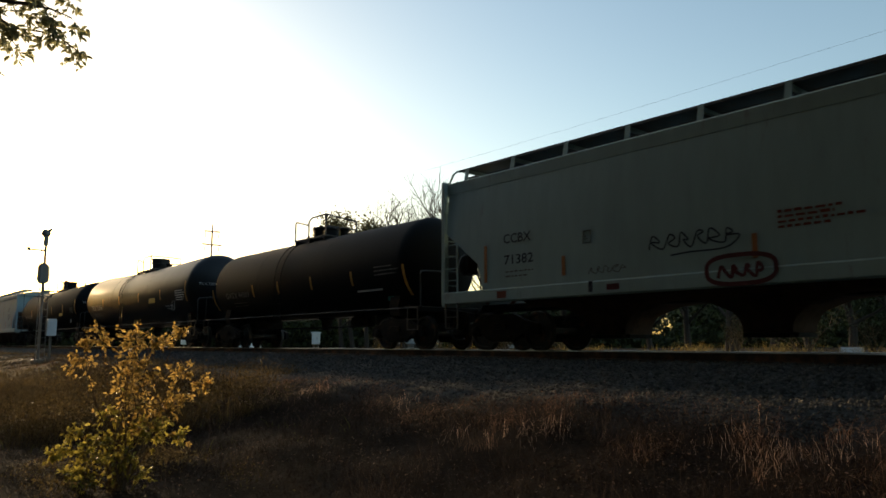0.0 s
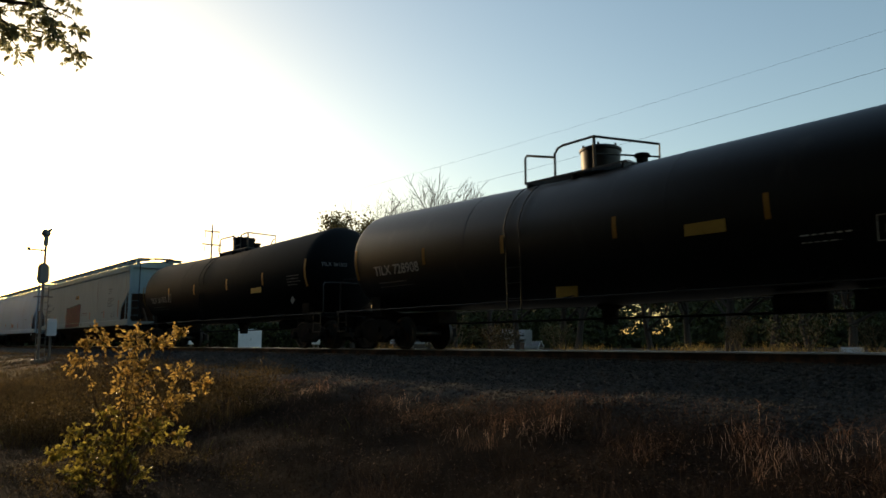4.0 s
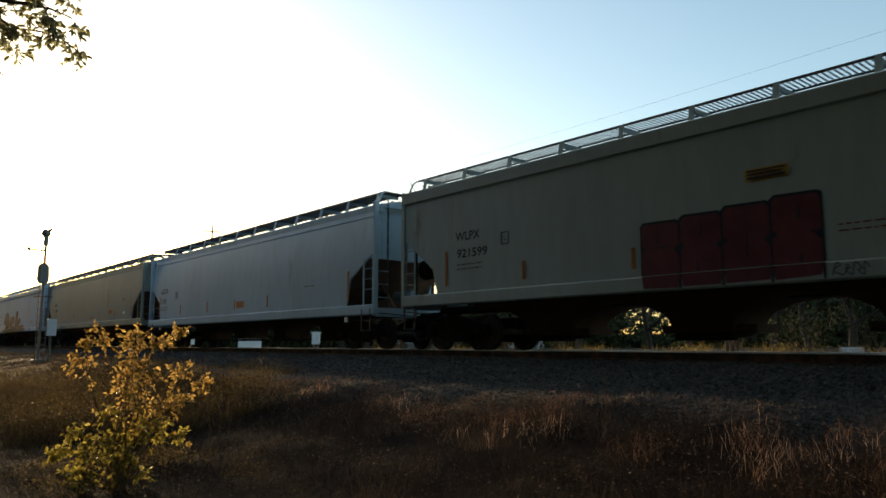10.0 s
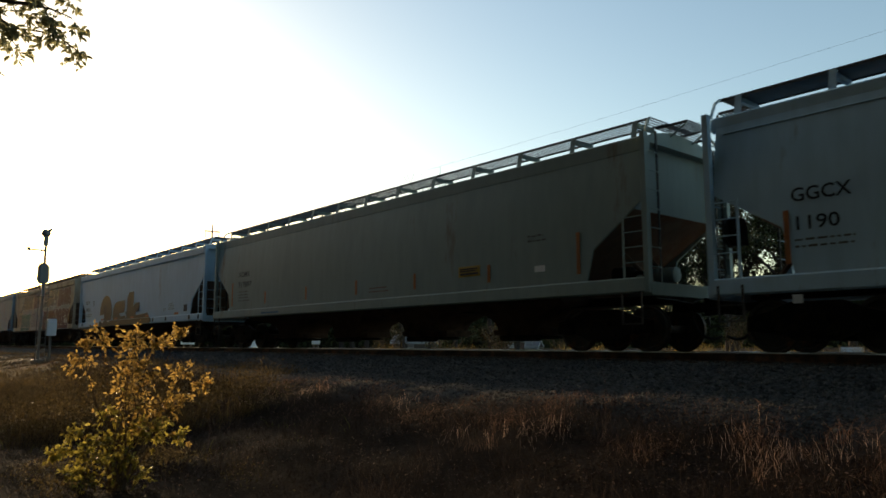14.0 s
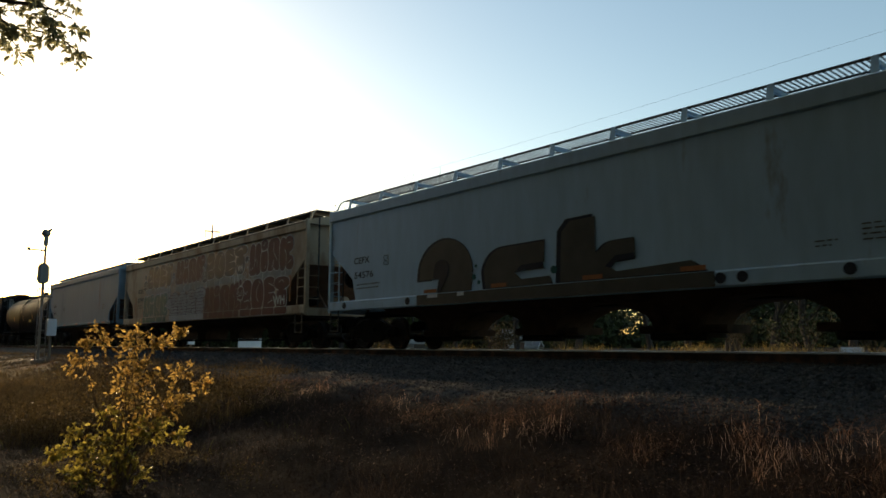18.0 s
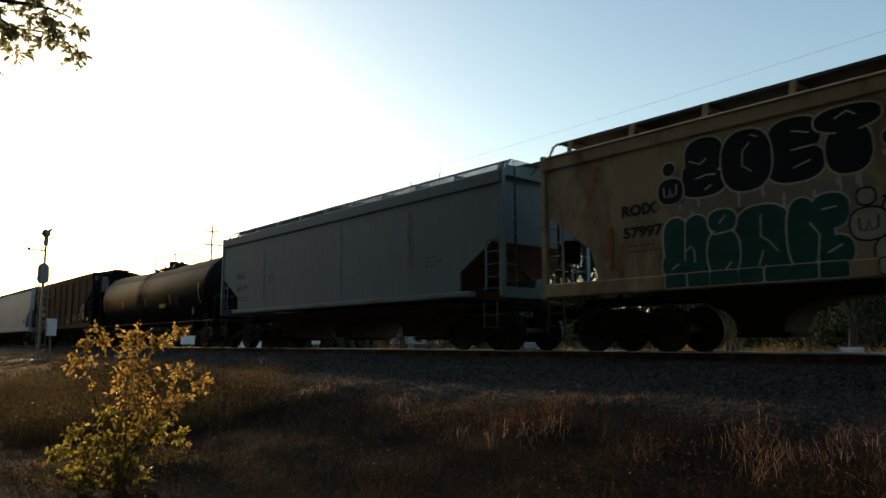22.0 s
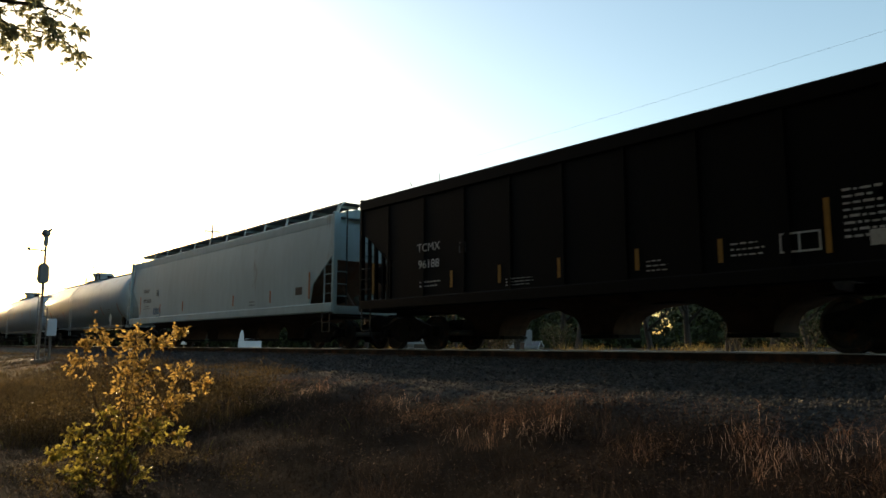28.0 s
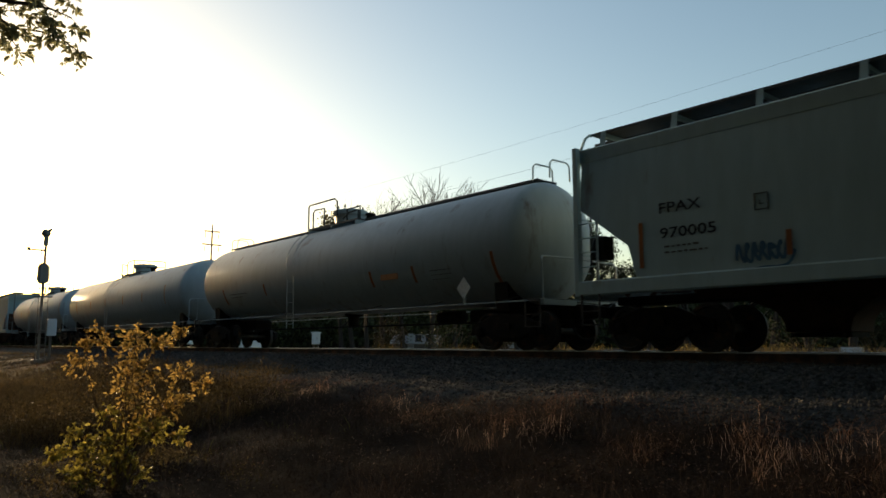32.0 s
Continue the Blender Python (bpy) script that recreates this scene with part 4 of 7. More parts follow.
def scribble(x, z, width, height, mat, car, r=0.012, loops=6, seed=1, y=-1.606, label="thin spray scribble", underline=False):
    """A quick hand-drawn tag: one looping thin line that spells nothing."""
    rng = random.Random(seed)
    keys = []
    for i in range(loops):
        u = x + width * (i + 0.15) / loops
        w = width / loops
        keys += [(u + w * rng.uniform(-0.1, 0.2), z + height * rng.uniform(0.0, 0.15)), (u + w * rng.uniform(0.1, 0.5), z + height * rng.uniform(0.8, 1.0)),
                 (u + w * rng.uniform(0.5, 0.95), z + height * rng.uniform(0.45, 0.9)), (u + w * rng.uniform(0.1, 0.6), z + height * rng.uniform(0.3, 0.6))]
    if underline:
        keys += [(x + width * 1.05, z + height * 0.4), (x + width * 0.9, z - height * 0.25), (x + width * 0.5, z - height * 0.30), (x + width * 0.25, z - height * 0.42)]
    pts = []
    for k in range(len(keys) - 1):
        p0, p1, p2, p3 = keys[max(k - 1, 0)], keys[k], keys[k + 1], keys[min(k + 2, len(keys) - 1)]
        for t in (0, 0.2, 0.4, 0.6, 0.8):
            pts.append(tuple(0.5 * (2 * b + (c - a) * t + (2 * a - 5 * b + 4 * c - d) * t * t + (3 * b - a - 3 * c + d) * t ** 3) for a, b, c, d in zip(p0, p1, p2, p3)))
    part("scribble", ribbon(pts, r, y), mat, car, label)


def mark_box(x, z, s, mat, car, y=-1.606):
    sh = Shape()
    w = 0.018
    sh.box(x, x + s, y, y + 0.012, z, z + w).box(x, x + s, y, y + 0.012, z + s * 1.15, z + s * 1.15 + w)
    sh.box(x, x + w, y, y + 0.012, z, z + s * 1.15).box(x + s - w, x + s, y, y + 0.012, z, z + s * 1.15 + w)
    sh.box(x + s * 0.35, x + s * 0.65, y, y + 0.012, z + s * 0.4, z + s * 0.46).box(x + s * 0.35, x + s * 0.40, y, y + 0.012, z + s * 0.4, z + s * 0.75)
    part("stencil_box", sh, mat, car)


def small_print(x, z, width, lines, mat, car, h=0.055, gap=0.11, radius=None, zc=0.0):
    rng = random.Random(int(x * 97) + lines)
    rows = []
    for i in range(lines):
        p, zz = x, z - i * gap
        end = x + width * rng.uniform(0.6, 1.0)
        while p < end:
            w = rng.uniform(0.05, 0.16)
            rows.append((p, min(p + w, end), zz, h * rng.uniform(0.5, 0.72)))
            p += w + 0.04
    bars(rows, mat, car, radius=radius, zc=zc)


# ---- the setting: ground, track ----
GROUND_LINE = [(-400, -1.2), (-60, -1.3), (-13.6, -1.42), (-10.5, -1.42), (-9.0, -1.40), (-7.6, -1.26), (-6.4, -0.98), (-5.5, -0.74), (-4.9, -0.62), (-4.3, -0.60),
               (-3.6, -0.56), (-3.0, -0.45), (-2.4, -0.30), (-1.9, -0.21), (-1.5, -0.19), (1.5, -0.19), (1.9, -0.21), (2.6, -0.38), (3.6, -0.60),
               (5.0, -0.72), (8, -0.55), (14, -0.40), (60, -0.2), (400, 1.0)]


def ground_z(x, y):
    ys, zs = zip(*GROUND_LINE)
    z = np.interp(y, ys, zs)
    away = np.clip((np.abs(y) - 1.7) / 3.0, 0, 1)
    far = np.clip(np.abs(y) / 200.0, 0, 1)
    bump = 0.06 * np.sin(x * 0.9 + 1.3 * np.sin(y * 0.7)) * np.cos(y * 1.1 + 0.5 * np.sin(x * 0.33)) + 0.035 * np.sin(x * 2.3 + y * 1.7) * np.sin(y * 2.9 - x * 0.8)
    # the bank is a little higher far down the line
    rise = 0.25 * np.clip((-x - 22) / 25.0, 0, 1) * np.clip((-y - 3.0) / 3.0, 0, 1)
    return z + bump * away + rise + 1.5 * far * np.sin(x * 0.01)


def build_ground():
    xs = np.concatenate([[-3000, -1500, -700, -350, -200, -140], np.arange(-110, -45, 1.0), np.arange(-45, 4, 0.22), np.arange(4, 30, 2.0), [40, 80, 200, 600, 1500, 3000]])
    ys = np.concatenate([[-3000, -1200, -400, -150, -60, -30, -20], np.arange(-16, -1.4, 0.2), [-0.8, 0, 0.8], np.arange(1.4, 9, 0.3), np.arange(9, 60, 2.0), [70, 100, 160, 300, 700, 1500, 3000]])
    X, Y = np.meshgrid(xs, ys)
    Z = ground_z(X, np.clip(Y, -400, 400))
    nx, ny = len(xs), len(ys)
    verts = np.stack([X, Y, Z], -1).reshape(-1, 3)
    i = np.arange(ny - 1)[:, None] * nx + np.arange(nx - 1)[None, :]
    faces = np.stack([i, i + 1, i + nx + 1, i + nx], -1).reshape(-1, 4)
    me = bpy.data.meshes.new("ground")
    me.from_pydata(verts.tolist(), [], faces.tolist())
    me.polygons.foreach_set("use_smooth", [True] * len(me.polygons))
    me.materials.append(GROUND)
    ob = new("ground", me)
    return tagged(ob, "dry earth bank and grey ballast bed beside the track", "ground", kind="structure")


build_ground()


def build_track():
    track = tagged(new("railway_track"), "single railway track on wooden ties", "railway track", kind="structure")
    foot = [(-0.07, -0.180), (0.07, -0.180), (0.07, -0.168), (0.012, -0.150), (0.010, -0.045), (0.036, -0.036), (0.036, -0.004), (0.030, -0.002), (-0.030, -0.002), (-0.036, -0.004), (-0.036, -0.036), (-0.010, -0.045), (-0.012, -0.150), (-0.07, -0.168)]
    for y in (-0.755, 0.755):
        r = part("rail", Shape().prism_x([(y + a, z) for a, z in foot], -900, 300), RAIL_STEEL, track, "rusty steel rail with a bright head")
        part("rail_head", Shape().prism_x([(y - 0.038, -0.020), (y + 0.038, -0.020), (y + 0.036, -0.005), (y + 0.028, 0.0), (y - 0.028, 0.0), (y - 0.036, -0.005)], -900, 300), RAIL_HEAD, r)
    tie = Shape().cbox(-1.3, 1.3, -0.115, 0.115, -0.36, -0.178, 0.015).mesh("tie", TIE_WOOD)
    rng = random.Random(4)
    for i in range(280):
        x = 8 - i * 0.52
        part("tie", tie, None, track, at=pose(x + rng.uniform(-0.04, 0.04), rng.uniform(-0.05, 0.05), rng.uniform(-0.006, 0.006), 0, 0, 90 + rng.uniform(-1.5, 1.5)))
    plate_mesh = Shape().box(-0.09, 0.09, -0.17, 0.17, -0.182, -0.166).box(-0.06, -0.03, -0.10, -0.07, -0.17, -0.14).box(0.03, 0.06, 0.07, 0.10, -0.17, -0.14).mesh("tie_plate", RAIL_STEEL)
    for i in range(100):
        part("tie_plate", plate_mesh, None, track, at=pose(-2 - i * 0.52, -0.755, 0))
    return track


build_track()


def stuff_mesh(name, verts, faces, mat, label, category, smooth=False):
    me = bpy.data.meshes.new(name)
    me.from_pydata(verts, [], faces)
    me.materials.append(mat)
    if smooth:
        me.polygons.foreach_set("use_smooth", [True] * len(me.polygons))
    return tagged(new(name, me), label, category, kind="stuff")


def scatter_stones(n, seed):
    rng = np.random.default_rng(seed)
    # many close to the camera's stretch, thinner down the line
    x = -3 - 50 * rng.random(n) ** 1.5
    y = np.where(rng.random(n) < 0.8, -1.75 - 3.9 * rng.random(n) ** 1.25, -1.3 + 2.6 * rng.random(n))
    z = ground_z(x, y)
    r = (0.014 + 0.030 * rng.random(n) ** 2) * np.where(y < -3.6, 0.75, 1.0)
    base = np.array([(1, 0, 0), (0, 1, 0), (-1, 0, 0), (0, -1, 0), (0, 0, 0.8), (0, 0, -0.8)], float)
    verts = base[None] * r[:, None, None] * (0.65 + 0.7 * rng.random((n, 6, 1)))
    a = rng.random(n) * 6.28
    c, s = np.cos(a)[:, None], np.sin(a)[:, None]
    vx, vy = verts[..., 0] * c - verts[..., 1] * s, verts[..., 0] * s + verts[..., 1] * c
    verts = np.stack([vx + x[:, None], vy + y[:, None], verts[..., 2] + z[:, None] + 0.3 * r[:, None]], -1).reshape(-1, 3)
    f = np.array([(0, 1, 4), (1, 2, 4), (2, 3, 4), (3, 0, 4), (1, 0, 5), (2, 1, 5), (3, 2, 5), (0, 3, 5)])
    faces = (f[None] + 6 * np.arange(n)[:, None, None]).reshape(-1, 3)
    return stuff_mesh("ballast_stones", verts.tolist(), faces.tolist(), STONE, "loose grey crushed ballast stones along the track", "ballast")


scatter_stones(34000, 5)


# ---- the freight train ----
def train():
    # grey hopper, leading
    c = hopper(5.2, -13.8, PAINT_CREAM, "grey covered hopper car with faded red marks and a black scribble", reflect=(-7.9, -5.52, -1.36, 2.8, 5.6, 8.0), bow=0.14)
    lettering("CCBX", -7.30, 2.46, 0.22, 0.86, INK_DARK, c)
    lettering("71382", -7.28, 1.97, 0.22, 0.90, INK_DARK, c)
    mark_box(-5.0, 2.22, 0.22, INK_FADED, c)
    small_print(-7.25, 1.78, 0.95, 2, INK_FADED, c)
    small_print(-0.95, 2.30, 1.35, 4, INK_RED, c, 0.07, 0.085)
    scribble(-3.45, 1.90, 1.75, 0.30, INK_DARK, c, 0.016, 6, 3, underline=True)
    scribble(-4.9, 1.56, 0.95, 0.16, INK_FADED, c, 0.010, 5, 12)
    oval = [(-1.62 + 0.62 * math.copysign(abs(math.cos(a)) ** 0.7, math.cos(a)), 1.42 + 0.25 * math.copysign(abs(math.sin(a)) ** 0.7, math.sin(a))) for a in np.linspace(0, 2 * math.pi, 33)]
    part("graffiti", ribbon(oval, 0.040, -1.644), SPRAY_RED, c, "red sprayed ring")
    scribble(-2.05, 1.28, 0.85, 0.24, SPRAY_RED, c, 0.030, 4, 4, -1.650, "red spray tag")
    plate(-4.4, -4.1, 1.22, 1.34, SPRAY_RED, c, "stencil", y=-1.638)
    plate(-4.85, -4.75, 1.2, 1.42, INK_DARK, c, "stencil", y=-1.638)
    plate(-7.5, -7.2, 1.2, 1.36, INK_RED, c, "stencil", y=-1.638)
    # three black tank cars
    ra = [(-6.5, 1.5, 2.35), (-2.9, 1.9, 2.34), (-0.93, 1.9, 2.33), (1.36, 1.92, 2.35), (3.78, 1.9, 2.34), (6.4, 1.5, 2.35)]
    c, r, zc = tank_car(-15.25, -29.0, TANK_BLACK, "weathered black tank car with dull grey lettering", 3.85, 1.40, (-1.10, 1.05), 0.0, ra, dome_h=0.46)
    lettering("GATX 44369", -5.3, 1.92, 0.22, 2.05, INK_GREY, c, radius=r, zc=zc)
    plate(3.9, 5.2, 1.70, 1.76, INK_WORN, c, "stencil", radius=r, zc=zc)
    plate(5.25, 5.55, 1.40, 1.62, SPRAY_TEAL, c, "placard", "small teal placard", radius=r, zc=zc)
    small_print(5.0, 2.35, 1.3, 3, INK_GREY, c, radius=r, zc=zc)
    small_print(-4.8, 1.72, 1.6, 2, INK_FADED, c, radius=r, zc=zc)
    rb = [(-7.85, 2.03, 2.91), (-4.65, 2.24, 2.68), (-1.72, 2.26, 2.68), (1.46, 2.26, 2.70), (4.56, 2.24, 2.69), (7.7, 2.03, 2.91)]
    c, r, zc = tank_car(-30.5, -47.7, TANK_DUSTY, "dusty black tank car with white lettering", 4.04, 1.52, (-1.76, 1.22), 0.05, rb, sag=0.15)
    lettering("TILX 728908", -6.97, 2.10, 0.27, 2.06, INK_WHITE, c, radius=r, zc=zc)
    small_print(-6.9, 1.88, 2.0, 2, INK_WORN, c, radius=r, zc=zc)
    head_lettering("TILX 728908", -1.16, 2.72, 0.12, 0.85, INK_WORN, c, zc, r)
    plate(3.0, 3.8, 2.12, 2.38, PLACARD_YELLOW, c, "placard", "yellow warning placard", radius=r, zc=zc)
    plate(-0.5, 0.1, 1.16, 1.64, PLACARD_YELLOW, c, "placard", "yellow warning placard", radius=r, zc=zc)
    small_print(6.5, 2.52, 1.1, 5, INK_WHITE, c, 0.06, 0.10, radius=r, zc=zc)
    small_print(5.0, 1.90, 0.9, 2, INK_WHITE, c, radius=r, zc=zc)
    mark_box(6.2, 1.68, 0.34, INK_WORN, c, y=-1.52)
    plate(7.2, 7.45, 1.45, 1.62, SPRAY_PLUM, c, "placard", radius=r, zc=zc)
    rc = [(-8.1, 2.02, 2.95), (-4.6, 2.27, 2.69), (-1.6, 2.26, 2.68), (1.72, 2.26, 2.70), (4.8, 2.26, 2.72), (7.85, 2.05, 2.96)]
    c, r, zc = tank_car(-49.3, -66.4, TANK_BLACK, "glossy black tank car with yellow strips", 4.04, 1.52, (-1.15, 1.60), -0.1, rc, sag=0.14, railing="split")
    lettering("TILX 361502", -7.06, 2.09, 0.25, 2.08, INK_WORN, c, radius=r, zc=zc)
    small_print(-7.0, 1.88, 1.9, 2, INK_FADED, c, radius=r, zc=zc)
    head_lettering("TILX 361502", -1.16, 2.72, 0.12, 0.85, INK_WORN, c, zc, r)
    mark_box(-4.55, 2.05, 0.30, INK_WORN, c, y=-1.545)
    plate(3.8, 4.62, 2.02, 2.28, PLACARD_YELLOW, c, "placard", "yellow warning placard", radius=r, zc=zc)
    small_print(6.6, 2.44, 1.05, 4, INK_FADED, c, 0.06, 0.10, radius=r, zc=zc)
    part("diamond_placard", Shape().prism_y([(7.0, 1.48), (7.14, 1.62), (7.0, 1.76), (6.86, 1.62)], -1.475, -1.455), INK_WORN, c, "pale diamond placard")
    # grey hoppers
    c = hopper(-67.85, -88.2, PAINT_GREY, "light grey covered hopper car with a dusky red painted block", solid_walk=False)
    lettering("WLPX", -7.95, 2.70, 0.22, 0.88, INK_DARK, c)
    lettering("921599", -7.90, 2.27, 0.22, 1.08, INK_DARK, c)
    mark_box(-6.35, 2.45, 0.24, INK_DARK, c)
    small_print(-7.9, 2.08, 0.9, 2, INK_FADED, c)
    plate(-0.45, 0.30, 2.90, 3.12, PLACARD_YELLOW, c, "placard", "yellow emergency notice", y=-1.604)
    bars([(-0.40, 0.25, 3.06, 0.03), (-0.40, 0.20, 3.00, 0.03), (-0.40, 0.25, 2.93, 0.045)], INK_DARK, c, y=-1.628)
    slits = {0: [(0.34, 0.38, 2.0, 2.46), (0.30, 0.66, 1.93, 1.96)], 1: [(0.40, 0.44, 2.06, 2.46), (0.30, 0.34, 1.44, 1.72)], 2: [(0.40, 0.44, 1.6, 2.3)], 3: [(0.42, 0.47, 2.16, 2.50), (0.60, 0.82, 1.91, 1.95), (0.42, 0.47, 1.44, 1.64)]}
    for k, (x0, x1) in enumerate(((-2.55, -1.75), (-1.72, -0.92), (-0.89, -0.06), (-0.03, 0.76))):
        up = 0.05 * k - 0.06
        s = Shape().prism_y([(x0, 1.45), (x0 + 0.10, 1.44), (x1 - 0.05, 1.44), (x1, 1.50), (x1 - 0.02, 1.80), (x1 - 0.12, 1.89), (x1, 1.98), (x1 - 0.01, 2.40 + up), (x1 - 0.08, 2.46 + up), (x0 + 0.08, 2.47 + up), (x0 + 0.01, 2.40 + up), (x0, 2.02), (x0 + 0.08, 1.94), (x0, 1.86)], -1.610, -1.604)
        part("graffiti", s, SPRAY_PLUM, c, "dusky red spray-painted block letter")
        part("graffiti_edge", Shape().prism_y([(x0 - 0.03, 1.44), (x1 + 0.03, 1.44), (x1 + 0.03, 2.46 + up), (x1 - 0.05, 2.51 + up), (x0 + 0.05, 2.52 + up), (x0 - 0.03, 2.45 + up)], -1.606, -1.600), INK_DARK, c)
        for a, b2, lo, hi in slits[k]:
            part("graffiti_edge", Shape().prism_y([(x0 + a, lo), (x0 + b2, lo + 0.02), (x0 + b2 - 0.02, hi), (x0 + a + 0.03, hi)], -1.613, -1.609), INK_DARK, c)
        part("graffiti", Shape().prism_y([(x0, 1.42), (x1, 1.42), (x1 - 0.03, 1.17 + 0.02 * k), (x0 + 0.03, 1.19)], -1.642, -1.634), SPRAY_PLUM, c)
        part("graffiti_edge", Shape().box(x1 - 0.01, x1 + 0.03, -1.644, -1.636, 1.16, 1.42), INK_DARK, c)
    small_print(1.0, 1.98, 1.85, 2, INK_RED, c, 0.04, 0.10)
    small_print(6.45, 3.14, 0.7, 3, INK_FADED, c)
    small_print(6.42, 2.62, 1.1, 6, INK_FADED, c, 0.05, 0.085)
    scribble(0.85, 1.19, 0.6, 0.2, INK_DARK, c, 0.008, 4, 5, -1.638)
    scribble(6.9, 1.55, 0.9, 0.34, INK_FADED, c, 0.007, 6, 6)
    scribble(5.2, 1.82, 0.55, 0.16, INK_FADED, c, 0.006, 4, 7)
    c = hopper(-89.45, -108.3, PAINT_WHITE, "off-white covered hopper car with a dark roof walkway", sill=(0.98, 1.28), reflect=(-8.02, -5.42, -2.48, 0.14, 2.83, 8.03), chamfer_z=2.76, bow=0.26, high_walk=False, chord=0.24)
    lettering("GGCX", -7.92, 2.45, 0.23, 0.92, INK_DARK, c)
    lettering("1190", -7.86, 1.98, 0.23, 0.66, INK_DARK, c)
    mark_box(-6.07, 2.16, 0.24, INK_DARK, c)
    small_print(-7.9, 1.80, 0.9, 2, INK_FADED, c)
    plate(0.28, 0.92, 1.50, 1.75, REFLECTOR_ORANGE, c, "placard", "orange notice plate", y=-1.604)
    small_print(5.4, 2.0, 0.9, 1, INK_FADED, c)
    small_print(3.0, 1.15, 0.9, 1, INK_FADED, c)
    part("valve_tag", Shape().box(-8.0, -7.85, -1.60, -1.55, 0.80, 0.94), CABINET_WHITE, c)
    part("valve_tag", Shape().box(7.85, 8.0, -1.60, -1.55, 0.80, 0.94), CABINET_WHITE, c)
    for s in (-0.34, -0.43):
        part("side_bead", Shape().cbox(-9.1, 9.1, -1.44, -1.40, 4.22 + s, 4.25 + s, 0.01), PAINT_WHITE, c)
    c = hopper(-109.5, -129.75, PAINT_OLIVE, "grey-green covered hopper car with a grated roof walkway", solid_walk=False, reflect=(-8.42, -5.68, -2.8, 0.13, 2.92, 5.75, 8.43), bow=0.14)
    lettering("XOMX", -7.92, 2.66, 0.20, 0.94, INK_DARK, c)
    lettering("717897", -7.92, 2.27, 0.21, 1.12, INK_DARK, c)
    small_print(-7.85, 2.08, 1.0, 4, INK_FADED, c)
    plate(4.68, 5.45, 1.78, 2.03, PLACARD_YELLOW, c, "placard", "yellow emergency notice", y=-1.604)
    bars([(4.75, 5.38, 1.95, 0.03), (4.75, 5.3, 1.90, 0.03), (4.75, 5.4, 1.82, 0.045)], INK_DARK, c, y=-1.628)
    small_print(0.8, 1.72, 1.3, 2, INK_RED, c, 0.04, 0.10)
    small_print(7.0, 2.52, 0.6, 2, INK_FADED, c)
    plate(7.2, 7.5, 1.72, 1.86, CABINET_WHITE, c, "placard", y=-1.604)
    plate(-5.9, -4.6, 1.22, 1.28, SPRAY_BLUE, c, "stencil", y=-1.638)
    small_print(3.9, 1.3, 1.2, 1, INK_FADED, c)
    c = hopper(-130.8, -150.1, PAINT_WHITE, "white covered hopper car with huge grey-olive spray letters", solid_walk=False, reflect=())
    lettering("CEFX", -8.25, 2.50, 0.19, 0.80, INK_DARK, c)
    lettering("54576", -8.22, 2.07, 0.19, 0.97, INK_DARK, c)
    mark_box(-6.75, 2.36, 0.22, INK_DARK, c)
    small_print(-8.1, 1.86, 1.4, 2, INK_FADED, c)
    arc = lambda cx, cz, rx, rz, a0, a1, n=11: [(cx + rx * math.cos(radians(a)), cz + rz * math.sin(radians(a))) for a in np.linspace(a0, a1, n)]
    two = [(-5.12, 1.80)] + arc(-4.08, 1.95, 1.02, 0.84, 170, -10, 17) + [(-3.12, 1.45), (-4.28, 1.45), (-4.02, 1.80)] + arc(-4.22, 2.05, 0.30, 0.24, -30, 180, 9) + [(-4.55, 1.80)]
    hole = [(-4.55, 1.80), (-4.52, 2.05)] + arc(-4.22, 2.05, 0.30, 0.24, 180, -30, 9) + [(-4.02, 1.80), (-4.28, 1.45), (-4.42, 1.45), (-4.32, 1.80)]
    cee = [(-2.62, 1.45)] + arc(-1.98, 1.76, 0.70, 0.62, 170, 90, 8) + [(-0.76, 2.40), (-0.78, 1.94), (-1.45, 1.92), (-1.66, 1.76), (-1.45, 1.60), (-0.62, 1.62), (-0.55, 1.45)]
    kay = [(-0.33, 1.45), (-0.27, 2.52), (-0.04, 2.74), (0.63, 2.76), (0.62, 2.00)] + arc(1.10, 1.92, 0.42, 0.28, 150, 90, 5) + [(1.55, 2.21), (1.56, 1.80), (1.12, 1.78), (0.98, 1.66), (1.12, 1.58), (2.75, 1.66), (3.0, 1.45)]
    for prof in (two, cee, kay):
        cx_ = sum(p[0] for p in prof) / len(prof)
        cz_ = sum(p[1] for p in prof) / len(prof)
        part("graffiti_edge", Shape().prism_y([(cx_ + (x - cx_) * 1.06 - 0.05, max(1.44, cz_ + (z - cz_) * 1.08)) for x, z in prof], -1.606, -1.600), SPRAY_BLACK, c)
        part("graffiti", Shape().prism_y(prof, -1.612, -1.604), SPRAY_OLIVE, c, "grey-olive spray-painted giant letter with dark edge")
    part("graffiti", Shape().prism_y(hole, -1.618, -1.610), SPRAY_BLACK, c)
    part("graffiti", Shape().prism_y([(-1.66, 1.76), (-1.45, 1.92), (-0.80, 1.94), (-0.80, 1.80), (-1.40, 1.78)], -1.618, -1.603), SPRAY_BLACK, c)
    part("graffiti", Shape().prism_y([(0.98, 1.66), (1.12, 1.78), (1.56, 1.80), (1.56, 1.92), (1.10, 1.90), (0.86, 1.70)], -1.618, -1.603), SPRAY_BLACK, c)
    for x, z, q in ((-3.02, 1.76, 0.07), (-0.50, 1.74, 0.09), (-2.85, 1.62, 0.05), (-2.95, 2.02, 0.04)):
        part("paint_spot", Shape().lathe([(-0.004, q), (0.004, q)], 12, "y", (x, -1.606, z)), SPRAY_TEAL, c)
